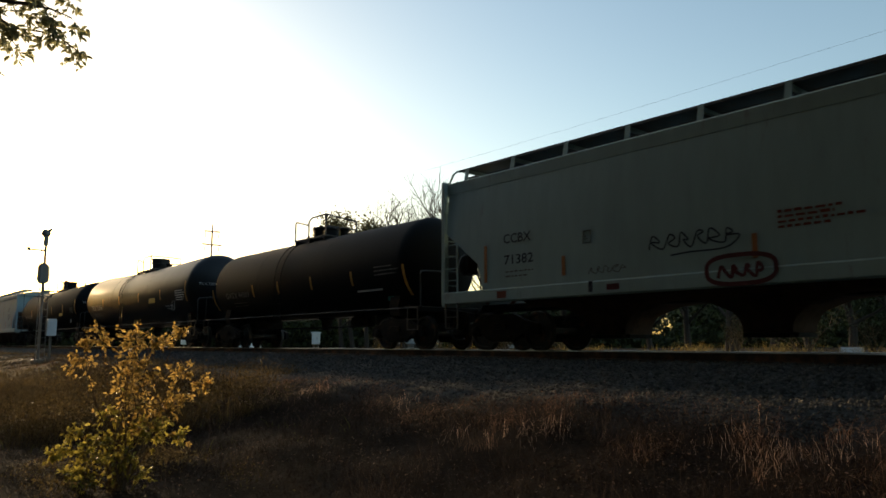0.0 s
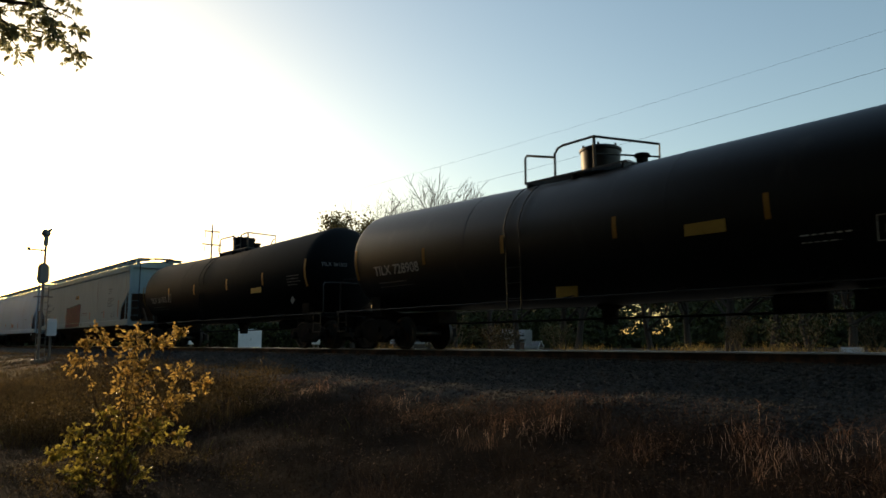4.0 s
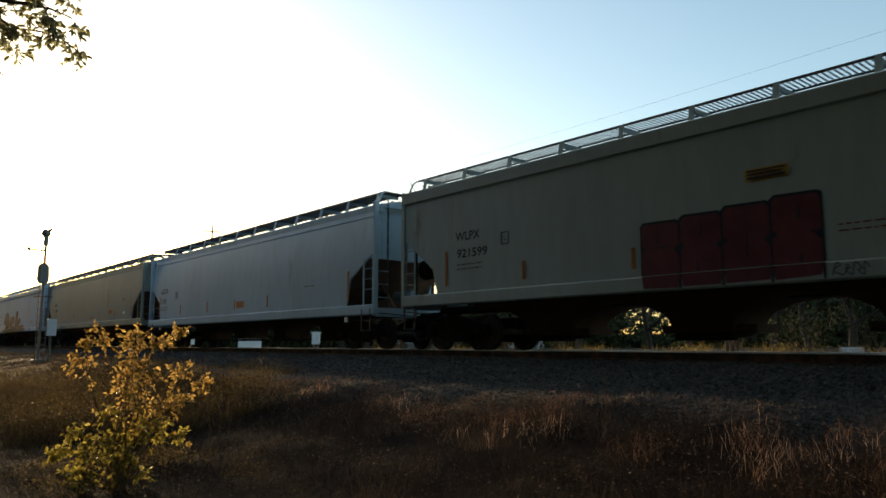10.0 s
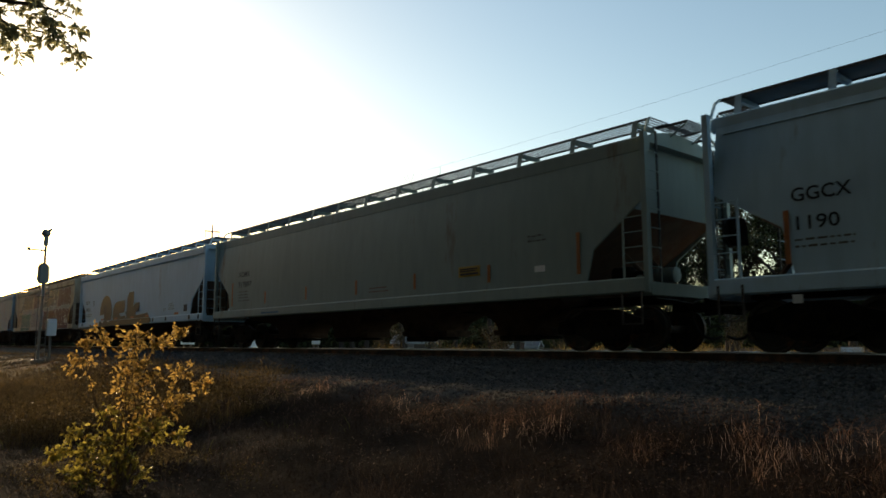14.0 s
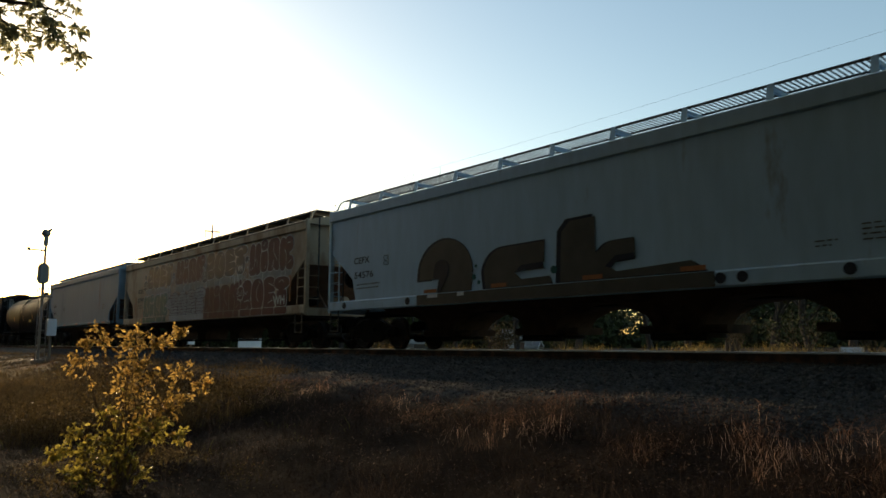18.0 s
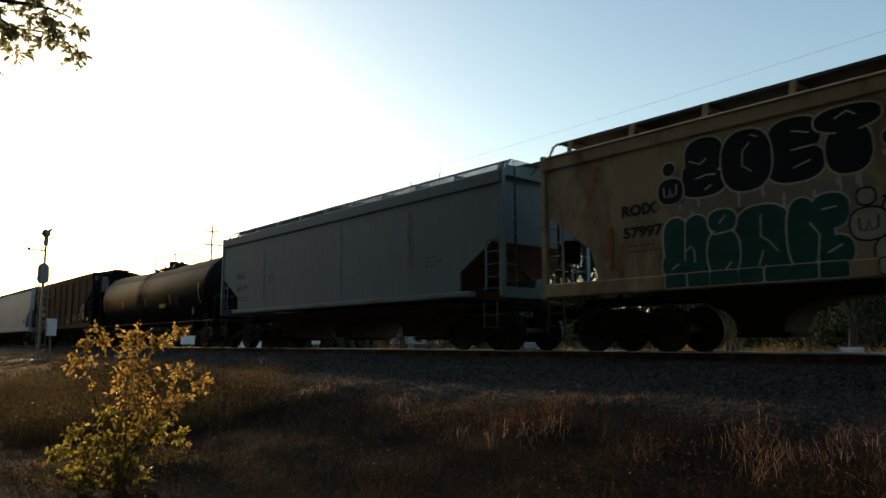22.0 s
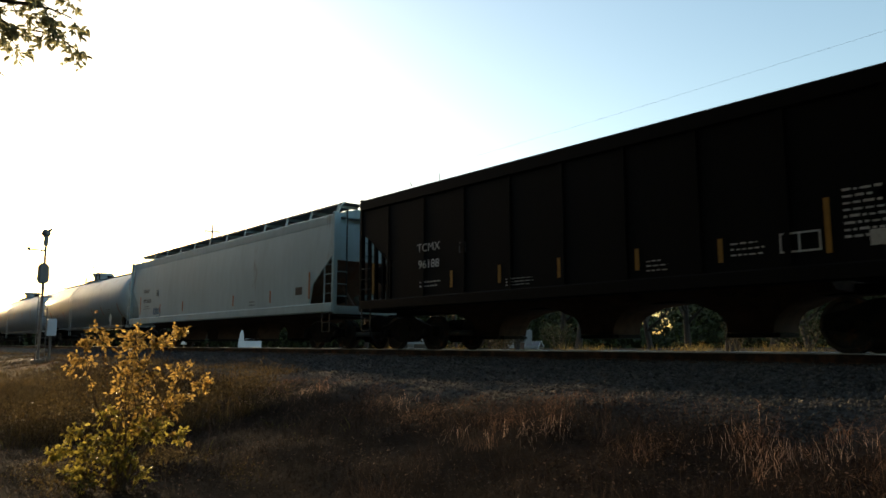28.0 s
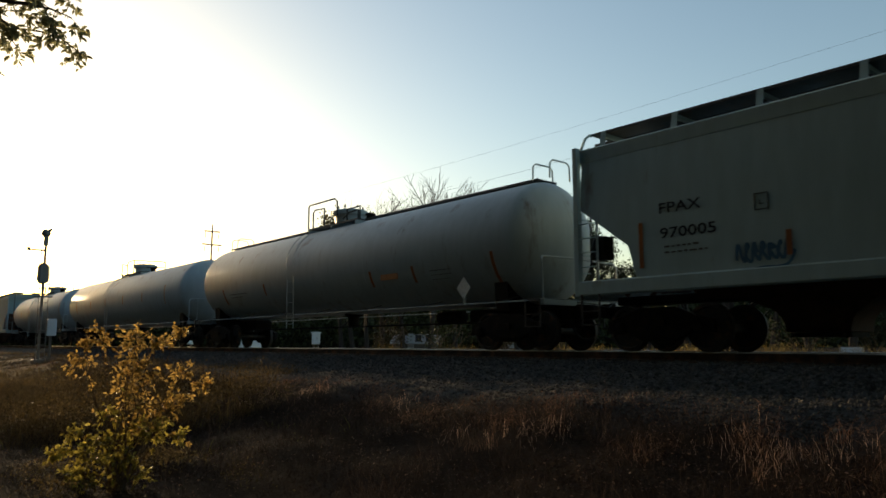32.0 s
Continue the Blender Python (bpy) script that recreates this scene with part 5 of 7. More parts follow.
    for x0, x1 in ((-4.75, -4.35), (-3.6, -3.35)):
        part("bare_patch", Shape().box(x0, x1, -1.646, -1.640, 1.33, 1.42), SPRAY_WHITE, c)
    part("graffiti", Shape().box(-5.2, 3.2, -1.642, -1.634, 1.15, 1.42), SPRAY_OLIVE, c)
    for x in (-4.9, -2.4, 0.3, 2.55, 6.4):
        part("reflector", Shape().box(x - 0.02, x + 0.48, -1.622, -1.616, 1.46, 1.55), REFLECTOR_ORANGE, c, "orange reflective strip")
    for x in (3.3, 3.7, 5.4, 8.2, 9.2, -5.6, -8.7):
        part("sill_spot", Shape().lathe([(-0.004, 0.10), (0.004, 0.10)], 14, "y", (x, -1.642, 1.29)), INK_DARK, c)
    plate(7.45, 7.84, 1.57, 1.86, INK_DARK, c, "placard", "dark stencilled square", y=-1.602)
    small_print(5.6, 1.95, 0.8, 4, INK_FADED, c, 0.04, 0.08)
    small_print(4.9, 1.75, 0.4, 2, INK_FADED, c, 0.04, 0.08)
    # graffiti-covered beige hopper
    c = hopper(-151.5, -170.35, PAINT_BEIGE, "beige covered hopper car covered in bubble-letter graffiti, streaked with rust", rust_lip=True, reflect=(-7.6, 8.35))
    lettering("ROIX", -7.32, 2.64, 0.21, 0.80, INK_DARK, c, bold=0.014)
    lettering("57997", -7.30, 2.21, 0.20, 0.90, INK_DARK, c, bold=0.014)
    small_print(-7.2, 2.02, 0.9, 2, INK_FADED, c)
    for body, x0, x1, z0, z1, fill, edge, lab in (
            ("2CET", -5.98, -2.70, 2.78, 3.86, SPRAY_BLACK, SPRAY_WHITE, "blue-black bubble letters outlined in white"),
            ("WINK", -2.20, 0.98, 2.76, 3.84, SPRAY_RED, SPRAY_WHITE, "dark red bubble letters outlined in white"),
            ("2CET", 1.08, 4.90, 2.76, 3.86, SPRAY_BLACK, SPRAY_WHITE, "blue-black bubble letters outlined in white"),
            ("WINK", 5.22, 8.45, 2.68, 3.86, SPRAY_RED, SPRAY_WHITE, "dark red bubble letters outlined in white"),
            ("WINK", -6.38, -3.22, 1.30, 2.46, SPRAY_TEAL, SPRAY_WHITE, "teal bubble letters"),
            ("2CET", -2.80, 1.10, 1.30, 2.44, SPRAY_PALE, SPRAY_BLACK, "white dotted bubble letters outlined in black"),
            ("WINK", 1.15, 4.45, 1.30, 2.48, SPRAY_RED, SPRAY_HAZE, "dark red bubble letters"),
            ("2CET", 4.55, 8.2, 1.30, 2.50, SPRAY_RED, SPRAY_WHITE, "dark red bubble letters")):
        bubble(body, x0, z0, x1 - x0, z1 - z0, fill, edge, c, lab, feet=z0 < 2)
    rng = random.Random(8)
    dot = Shape().lathe([(-0.003, 0.030), (0.003, 0.030)], 8, "y").mesh("graffiti_dot", SPRAY_RED)
    for i in range(27):
        for j in range(7):
            x, z = -2.65 + i * 0.137 + rng.uniform(-0.03, 0.03) + 0.06 * (j % 2), 1.52 + j * 0.133 + rng.uniform(-0.025, 0.025)
            part("graffiti_dot", dot, None, c, at=pose(x, -1.6185, z))
    for i in range(60):
        x, z = rng.uniform(-6.2, 8.4), rng.uniform(2.55, 2.85)
        part("paint_drip", Shape().box(x - 0.02, x + 0.02, -1.6035, -1.600, z - rng.uniform(0.1, 0.35), z), SPRAY_WHITE, c)
    for x, z in ((-2.5, 3.2), (1.02, 3.05), (1.0, 3.3), (5.05, 3.2), (5.05, 3.0), (-2.6, 3.0)):
        part("graffiti_dot", Shape().lathe([(-0.004, 0.05), (0.004, 0.05)], 10, "y", (x, -1.612, z)), SPRAY_WHITE, c)
    # small blobs with inner strokes in front of the numerals, and the pale wash behind the letters
    for x, z, fill, edge in ((-6.32, 2.98, SPRAY_BLACK, SPRAY_WHITE), (0.94, 2.92, SPRAY_BLACK, SPRAY_WHITE), (4.98, 3.30, SPRAY_BLACK, SPRAY_WHITE), (-2.50, 3.22, SPRAY_BLACK, SPRAY_WHITE), (-3.0, 1.95, SPRAY_PALE, SPRAY_BLACK), (4.42, 2.05, SPRAY_RED, SPRAY_WHITE)):
        small = z > 3.1
        lobes = [(x, z, 0.13, 0.12)] if small else [(x + 0.1, z, 0.26, 0.24), (x + 0.08, z + 0.42, 0.12, 0.12)]
        blob = part("graffiti_letter", lobe_shape(lobes, 0.030, -1.6125), edge, c)
        part("graffiti_fill", lobe_shape(lobes, 0.0, -1.6145), fill, blob)
        if not small:
            part("graffiti_gleam", ribbon([(x - 0.04, z + 0.10), (x - 0.03, z - 0.08), (x + 0.06, z - 0.11), (x + 0.09, z + 0.05), (x + 0.13, z - 0.11), (x + 0.22, z - 0.06), (x + 0.23, z + 0.12)], 0.014, -1.6165), edge, blob)
    for x0, x1 in ((-6.0, -3.0), (-2.0, 0.8), (1.3, 4.6), (5.4, 8.2)):
        wash = [((x0 + x1) / 2 + (x1 - x0) * 0.28 * k, 2.62 + 0.05 * math.sin(5 * k + x0), (x1 - x0) * 0.30, 0.16) for k in (-1, 0, 1)]
        part("paint_wash", lobe_shape(wash, 0.0, -1.6012), SPRAY_HAZE, c, "pale blue-grey buffed paint")
    lettering("WH", 4.22, 2.90, 0.24, 0.46, SPRAY_WHITE, c, y=-1.630, bold=0.012, name="graffiti")
    lettering("WH", 7.2, 1.52, 0.30, 0.85, SPRAY_WHITE, c, y=-1.645, bold=0.012, name="graffiti")
    # blue-grey short hopper
    c = hopper(-171.55, -187.25, PAINT_BLUEGREY, "blue-grey covered hopper car with a flush grated roof walkway", bays=3, solid_walk=False, side_top=4.24, chamfer_z=2.70, sill=(1.28, 1.43), reflect=(), corner=(1.38, 1.90), sill_cut=1.15, walk_z=0.36)
    lettering("IARX", -6.45, 2.58, 0.24, 0.78, INK_DARK, c)
    lettering("54137", -6.43, 2.12, 0.22, 0.92, INK_DARK, c)
    mark_box(-3.8, 2.3, 0.24, INK_DARK, c)
    small_print(-6.4, 1.86, 1.0, 2, INK_FADED, c)
    for x in (-3.0, 0.2, 2.6):
        plate(x, x + 0.42, 1.70, 1.86, INK_FADED, c, "placard", y=-1.590)
    small_print(5.0, 2.36, 0.7, 3, INK_FADED, c)
    for x in (-4.2, 0.9, 4.3):
        part("sheet_seam", Shape().box(x - 0.007, x + 0.007, -1.604, -1.600, 1.45, 4.05), PAINT_BLUEGREY, c)
    for x in (-6.4, -3.4, -0.5, 2.5, 5.2):
        part("reflector", Shape().box(x, x + 0.55, -1.642, -1.634, 1.33, 1.40), REFLECTOR_ORANGE, c, "orange reflective strip")
    # brown tank, black hopper, cream hopper, white tanks
    rj = [(-6.9, 1.9, 2.75), (-3.6, 2.0, 2.4), (0.0, 2.0, 2.4), (3.3, 2.0, 2.4), (6.7, 1.9, 2.75)]
    c, r, zc = tank_car(-188.7, -204.6, TANK_BROWN, "grimy brown-black tank car with low valve housings", 3.93, 1.48, (-1.32, 1.50), 0.35, rj, sag=0.10, low_valves=True, railing="split")
    band = Shape()
    along = [-7.4, -7.0, 0.0, 7.0, 7.4]
    ring = np.linspace(radians(38), radians(142), 19)
    band.v = [(x, -(r + 0.012) * math.cos(a) * (1 if abs(x) < 7.2 else 0.985), zc[0] + zc[1] * abs(x) / zc[2] + (r + 0.012) * math.sin(a) * (1 if abs(x) < 7.2 else 0.985)) for x in along for a in ring]
    band.f = [(i * 19 + j, i * 19 + j + 1, (i + 1) * 19 + j + 1, (i + 1) * 19 + j) for i in range(4) for j in range(18)]
    part("spill_band", band, TANK_BLACK, c, "black tarry coat over the tank's top")
    plate(1.85, 2.65, 1.84, 2.12, PLACARD_YELLOW, c, "placard", "dirty yellow placard", radius=r, zc=zc)
    mark_box(4.1, 1.82, 0.34, INK_FADED, c, y=-1.49)
    part("diamond_placard", Shape().prism_y([(6.1, 1.40), (6.25, 1.57), (6.1, 1.74), (5.95, 1.57)], -1.43, -1.41), INK_WORN, c, "pale diamond placard")
    lettering("3295", 5.98, 1.53, 0.08, 0.24, SPRAY_BLUE, c, y=-1.436)
    small_print(2.9, 1.95, 0.6, 2, INK_FADED, c, radius=r, zc=zc)
    c = hopper(-205.7, -221.1, PAINT_BLACK, "black ribbed covered hopper car with open end posts", bays=3, high_walk=False, ribs=9, side_top=4.34, chamfer_z=3.35,
               slope=PAINT_BLACK, reflect=(-7.0, -3.6, -1.9, -0.1, 1.85, 3.56, 5.36), tape=REFLECTOR, open_end=True, corner=(1.45, 2.45), sill=(1.12, 1.40), flat_top=True)
    lettering("TCMX", -4.92, 2.56, 0.22, 0.94, INK_WHITE, c, y=-1.656, bold=0.0)
    lettering("96188", -4.88, 2.12, 0.22, 0.86, INK_WHITE, c, y=-1.648)
    mark_box(-3.3, 2.4, 0.22, INK_WORN, c)
    end_print(7.345, -1.42, 4.16, 0.30, 3, INK_WORN, c, 0.05, 0.09, 3)
    end_print(7.345, -0.98, 4.12, 0.42, 9, INK_WORN, c, 0.06, 0.105, 4)
    end_print(7.345, -0.28, 3.95, 0.42, 6, INK_FADED, c, 0.05, 0.10, 5)
    end_print(7.345, 0.62, 4.18, 0.45, 2, INK_WORN, c, 0.10, 0.16, 6)
    for y in (-1.06, -0.42, 0.42, 1.06):
        part("end_post", Shape().box(7.32, 7.42, y - 0.045, y + 0.045, 1.35, 4.36), PAINT_BLACK, c)
    small_print(-4.88, 1.74, 0.85, 2, INK_WHITE, c)
    small_print(-1.7, 1.62, 1.0, 3, INK_WHITE, c, 0.03, 0.07)
    small_print(2.05, 1.70, 0.5, 3, INK_WHITE, c, 0.04, 0.09)
    small_print(3.75, 1.85, 0.75, 3, INK_WHITE, c, 0.045, 0.10)
    small_print(5.6, 2.50, 0.7, 8, INK_WHITE, c, 0.06, 0.105)
    part("stencil_panel", Shape().box(4.6, 5.25, -1.615, -1.606, 1.62, 1.65).box(4.6, 5.25, -1.615, -1.606, 1.92, 1.95).box(4.6, 4.63, -1.615, -1.606, 1.62, 1.95).box(5.22, 5.25, -1.615, -1.606, 1.62, 1.95).box(4.9, 4.93, -1.615, -1.606, 1.62, 1.95), INK_WHITE, c)
    plate(6.73, 7.04, 1.55, 1.72, CABINET_WHITE, c, "placard", "white card in a holder", y=-1.602)
    plate(5.95, 6.2, 1.62, 1.86, INK_WHITE, c, "placard", y=-1.602)
    c = hopper(-222.5, -242.15, PAINT_PALE, "pale grey covered hopper car with a small blue tag", reflect=(-8.2, -5.4, -2.6, 2.58, 5.62, 8.32), bow=0.14)
    lettering("FPAX", -7.78, 2.60, 0.20, 0.86, INK_DARK, c)
    lettering("970005", -7.78, 2.12, 0.20, 1.13, INK_DARK, c)
    mark_box(-5.95, 2.40, 0.24, INK_FADED, c)
    small_print(-7.7, 1.94, 1.0, 2, INK_FADED, c)
    scribble(-6.32, 1.52, 0.95, 0.34, SPRAY_BLUE, c, 0.028, 7, 8, -1.606, "blue spray tag", True)
    plate(7.42, 7.86, 1.76, 2.02, INK_DARK, c, "placard", "dark stencilled square", y=-1.602)
    small_print(4.0, 1.66, 0.5, 2, INK_FADED, c)
    rm = [(-7.0, 1.7, 2.3), (-3.5, 1.9, 2.3), (3.2, 1.8, 2.25), (5.2, 1.8, 2.25), (8.3, 1.55, 2.35)]
    c, r, zc = tank_car(-243.55, -262.6, TANK_WHITE, "white tank car with a walkway along its top", 4.16, 1.52, (-1.87, 1.3), -0.1, rm, tape=REFLECTOR_ORANGE, full_walk=True, railing="left")
    small_print(5.9, 2.05, 1.2, 3, INK_FADED, c, radius=r, zc=zc)
    small_print(-6.5, 2.05, 1.6, 2, INK_FADED, c, radius=r, zc=zc)
    plate(3.7, 4.5, 1.95, 2.20, REFLECTOR_ORANGE, c, "placard", radius=r, zc=zc)
    part("diamond_placard", Shape().prism_y([(7.35, 1.25), (7.6, 1.52), (7.35, 1.80), (7.1, 1.52)], -1.52, -1.50), INK_WHITE, c, "pale diamond placard")
    part("placard_post", Shape().box(7.32, 7.38, -1.50, -1.46, 1.1, 1.6), TANK_WHITE, c)
    c, r, zc = tank_car(-264.1, -284.6, TANK_WHITE, "white tank car with a tall dome", 4.05, 1.50, (-1.9, 1.6), 0.2, rb)
    c, r, zc = tank_car(-286.1, -303.0, TANK_WHITE, "pale tank car behind the signal mast", 4.0, 1.48, (-1.9, 2.3), 0.2, rb)
    hopper(-304.4, -323.4, PAINT_CREAM, "pale grey covered hopper car in the sun's glare")


train()


# ---- plants ----
def blades(name, n, region, height, width, mat, seed, label, bend=0.5, clump=0.35, per_tuft=9):
    """Grass: each blade a curved tapering strip, combed one way within its tuft; region gives x and y from two random arrays."""
    rng = np.random.default_rng(seed)
    k = max(1, n // per_tuft)
    cx, cy = region(rng.random(k), rng.random(k), rng)
    pick = rng.integers(0, k, n)
    x = cx[pick] + rng.normal(0, clump * 0.35, n)
    y = cy[pick] + rng.normal(0, clump * 0.35, n)
    z = ground_z(x, y) - 0.02
    tall = (0.5 + 0.7 * rng.random(k))[pick] * (height[0] + (height[1] - height[0]) * rng.random(n) ** 1.4)
    a = (rng.random(k) * 6.283)[pick] + rng.normal(0, 1.1, n)
    lean = bend * rng.random(n) ** 0.8
    dx, dy = np.cos(a) * lean * tall, np.sin(a) * lean * tall
    flop = 0.22 * np.minimum(lean, 1.5) ** 2
    b = rng.random(n) * 6.283
    w = width * (0.6 + 0.8 * rng.random(n))
    wx, wy = np.cos(b) * w, np.sin(b) * w
    pts = []
    for f, thin in ((0, 1.0), (0.4, 0.95), (0.75, 0.7)):
        for s in (-1, 1):
            pts.append(np.stack([x + dx * f ** 1.7 + s * wx * thin, y + dy * f ** 1.7 + s * wy * thin, z + tall * (f - flop * f ** 3)], -1))
    pts.append(np.stack([x + dx, y + dy, z + tall * (1 - flop)], -1))
    verts = np.stack(pts, 1).reshape(-1, 3)
    o = 7 * np.arange(n)
    q = np.concatenate([np.stack([o, o + 1, o + 3, o + 2], -1), np.stack([o + 2, o + 3, o + 5, o + 4], -1)]).tolist()
    t = np.stack([o + 4, o + 5, o + 6], -1).tolist()
    return stuff_mesh(name, verts.tolist(), q + t, mat, label, "grass")


def bank(y0, y1, x0=-3.0, x1=-46.0, power=1.6):
    return lambda a, b, rng: (x0 + (x1 - x0) * a ** power, y0 + (y1 - y0) * b)


def patchy(y0, y1, x0=-2.0, x1=-40.0, power=1.5, cover=0.55, seed=3):
    """Places on the bank gathered into uneven patches, with thin ground between them."""
    def places(a, b, rng):
        x, y = x0 + (x1 - x0) * a ** power, y0 + (y1 - y0) * b
        ph = seed * 1.7
        w = np.sin(x * 1.9 + ph + 1.2 * np.sin(y * 1.3)) + np.sin(y * 2.6 - x * 0.7 + ph) + 0.7 * np.sin(x * 4.3 + y * 3.1 + ph * 2)
        poor = w < np.quantile(w, 1 - cover)
        good = np.flatnonzero(~poor)
        swap = rng.choice(good, int(poor.sum()))
        x[poor], y[poor] = x[swap] + rng.normal(0, 0.12, len(swap)), y[swap] + rng.normal(0, 0.12, len(swap))
        return x, y
    return places


blades("dry_grass", 13000, patchy(-6.8, -4.9, cover=0.5), (0.04, 0.18), 0.0018, GRASS_DRY, 11, "dry tan grass along the top of the bank", 2.2, 0.6, 18)
blades("dry_tufts", 1500, patchy(-7.6, -5.5, -2.0, -26.0, 1.5, 0.35, 5), (0.10, 0.34), 0.0014, GRASS_DRY, 18, "taller tufts of dry tan grass on the bank", 0.9, 0.22, 8)
# the shade of slope and ditch is put into this grass's dark colour
blades("dead_grass", 105000, patchy(-10.0, -5.5, -1.6, -30.0, 1.5, 0.88, 7), (0.04, 0.26), 0.0016, GRASS_SHADED, 12, "brown matted dead grass with the bank's shade in its colour", 2.4, 0.6, 16)
blades("dead_grass", 60000, patchy(-12.7, -8.6, -1.2, -24.0, 1.3, 0.85, 9), (0.04, 0.22), 0.0014, GRASS_SHADED, 13, "brown matted dead grass with the ditch's shade in its colour", 2.4, 0.6, 16)
blades("sunlit_tips", 700, patchy(-6.9, -5.5, -2.6, -16.0, 1.2, 0.25, 31), (0.08, 0.30), 0.0012, GRASS_SUNLIT_TIP, 22, "grass heads coloured pale as sun highlights", 0.9, 0.35, 4)
blades("grass_stalks", 4200, patchy(-10.6, -5.6, -1.8, -24.0, 1.4, 0.5, 11), (0.12, 0.48), 0.0011, GRASS_STALK, 20, "thin pale grass stalks standing in the dead grass", 0.85, 0.3, 5)
blades("tall_grass", 26000, patchy(-8.0, -3.6, -16.0, -60.0, 1.2, 0.6, 13), (0.10, 0.32), 0.0030, GRASS_OLIVE, 14, "olive-tan grass by the signal mast", 1.6, 0.5, 14)
blades("weed_thicket", 17000, patchy(-12.4, -6.0, -12.5, -24.0, 1.0, 0.6, 15), (0.25, 0.85), 0.0026, GRASS_OLIVE, 19, "dense thicket of olive-brown weeds on the bank", 1.7, 0.5, 18)
blades("weeds", 1800, bank(-11.5, -6.0, -9.0, -34.0, 1.0), (0.08, 0.30), 0.004, GRASS_GREEN, 15, "yellow-green weeds in the dry grass", 1.2, 0.4, 7)


def leaf_scatter(name, n, region, low, high, size, mat, seed, label, category, flat=0.0):
    """Many small pointed leaves, on the ground or standing in mounds of weeds."""
    rng = np.random.default_rng(seed)
    x, y = region(rng.random(n), rng.random(n), rng)
    x, y = x + rng.normal(0, 0.10, n), y + rng.normal(0, 0.10, n)
    mound = 0.45 + 0.3 * np.sin(x * 1.3 + 0.8 * np.sin(y * 1.7)) + 0.25 * np.sin(x * 3.1 - y * 2.2)
    z = ground_z(x, y) + low + (high - low) * np.clip(mound, 0.08, 1) * rng.random(n) ** 0.7
    d, w = rng.normal(size=(n, 3)), rng.normal(size=(n, 3))
    d[:, 2] *= 1 - flat
    w[:, 2] *= 1 - flat
    d /= np.linalg.norm(d, axis=1)[:, None]
    w -= d * (w * d).sum(1)[:, None]
    w /= np.linalg.norm(w, axis=1)[:, None]
    ln = (size * (0.5 + 0.9 * rng.random(n)))[:, None]
    c = np.stack([x, y, z], -1)
    fold = np.cross(d, w) * ln * 0.12
    v = np.stack([c, c + d * ln * 0.45 + w * ln * 0.26 + fold, c + d * ln, c + d * ln * 0.45 - w * ln * 0.26 + fold], 1).reshape(-1, 3)
    o = 4 * np.arange(n)
    f = np.concatenate([np.stack([o, o + 1, o + 2], -1), np.stack([o, o + 2, o + 3], -1)])
    return stuff_mesh(name, v.tolist(), f.tolist(), mat, label, category)


leaf_scatter("leafy_weeds", 46000, patchy(-12.4, -6.2, -13.0, -30.0, 1.2, 0.6, 21), 0.02, 0.85, 0.045, WEED_LEAF, 51, "rank leafy weeds tangled on the bank", "weeds")
leaf_scatter("leafy_weeds", 3600, patchy(-11.6, -9.6, -7.0, -11.5, 1.0, 0.4, 23), 0.02, 0.34, 0.035, WEED_LEAF, 52, "low leafy weeds round the foot of the shrub", "weeds")
leaf_scatter("leaf_litter", 9000, patchy(-12.5, -5.2, -1.5, -24.0, 1.4, 0.6, 25), 0.01, 0.10, 0.034, LITTER, 53, "dry curled fallen leaves in the dead grass", "leaves", 0.6)


blades("far_grass", 9000, lambda a, b, rng: (-4 - 90 * a, 6 + 16 * b), (0.10, 0.28), 0.012, GRASS_SHADED, 16, "dry grass beyond the track", 0.9, 0.9)
blades("far_weeds", 4600, lambda a, b, rng: (-(31 + 8 * b) * np.sin(np.radians(16 + 38 * a)), EYE[1] + (31 + 8 * b) * np.cos(np.radians(16 + 38 * a))), (0.08, 0.80), 0.009, GRASS_GOLD, 17,
       "sunlit golden weeds beyond the track", 1.3, 1.3, 130)


def grow(shape, rng, start, way, length, r, level, tips, droop=0.0, spread=0.75, wander=0.22, splits=3):
    """A tapering limb that forks; the ends of the last twigs are kept in tips."""
    pts, p, d = [start], Vector(start), Vector(way).normalized()
    n = 4
    for i in range(n):
        d = (d + Vector((rng.uniform(-1, 1), rng.uniform(-1, 1), rng.uniform(-0.6, 0.9) - droop)) * wander).normalized()
        p = p + d * (length / n)
        pts.append(tuple(p))
    shape.tube(pts, r, 6 if level > 1 else 4, r * 0.55)
    if level == 0:
        tips += [Vector(q) for q in pts[1:]]
        return
    for i in range(splits):
        at = Vector(pts[rng.randint(2, n)]) if i else p
        side = Vector((rng.uniform(-1, 1), rng.uniform(-1, 1), rng.uniform(-0.2, 0.8))).normalized()
        grow(shape, rng, tuple(at), (d + side * spread), length * rng.uniform(0.55, 0.8), r * 0.52, level - 1, tips, droop, spread, wander, splits)


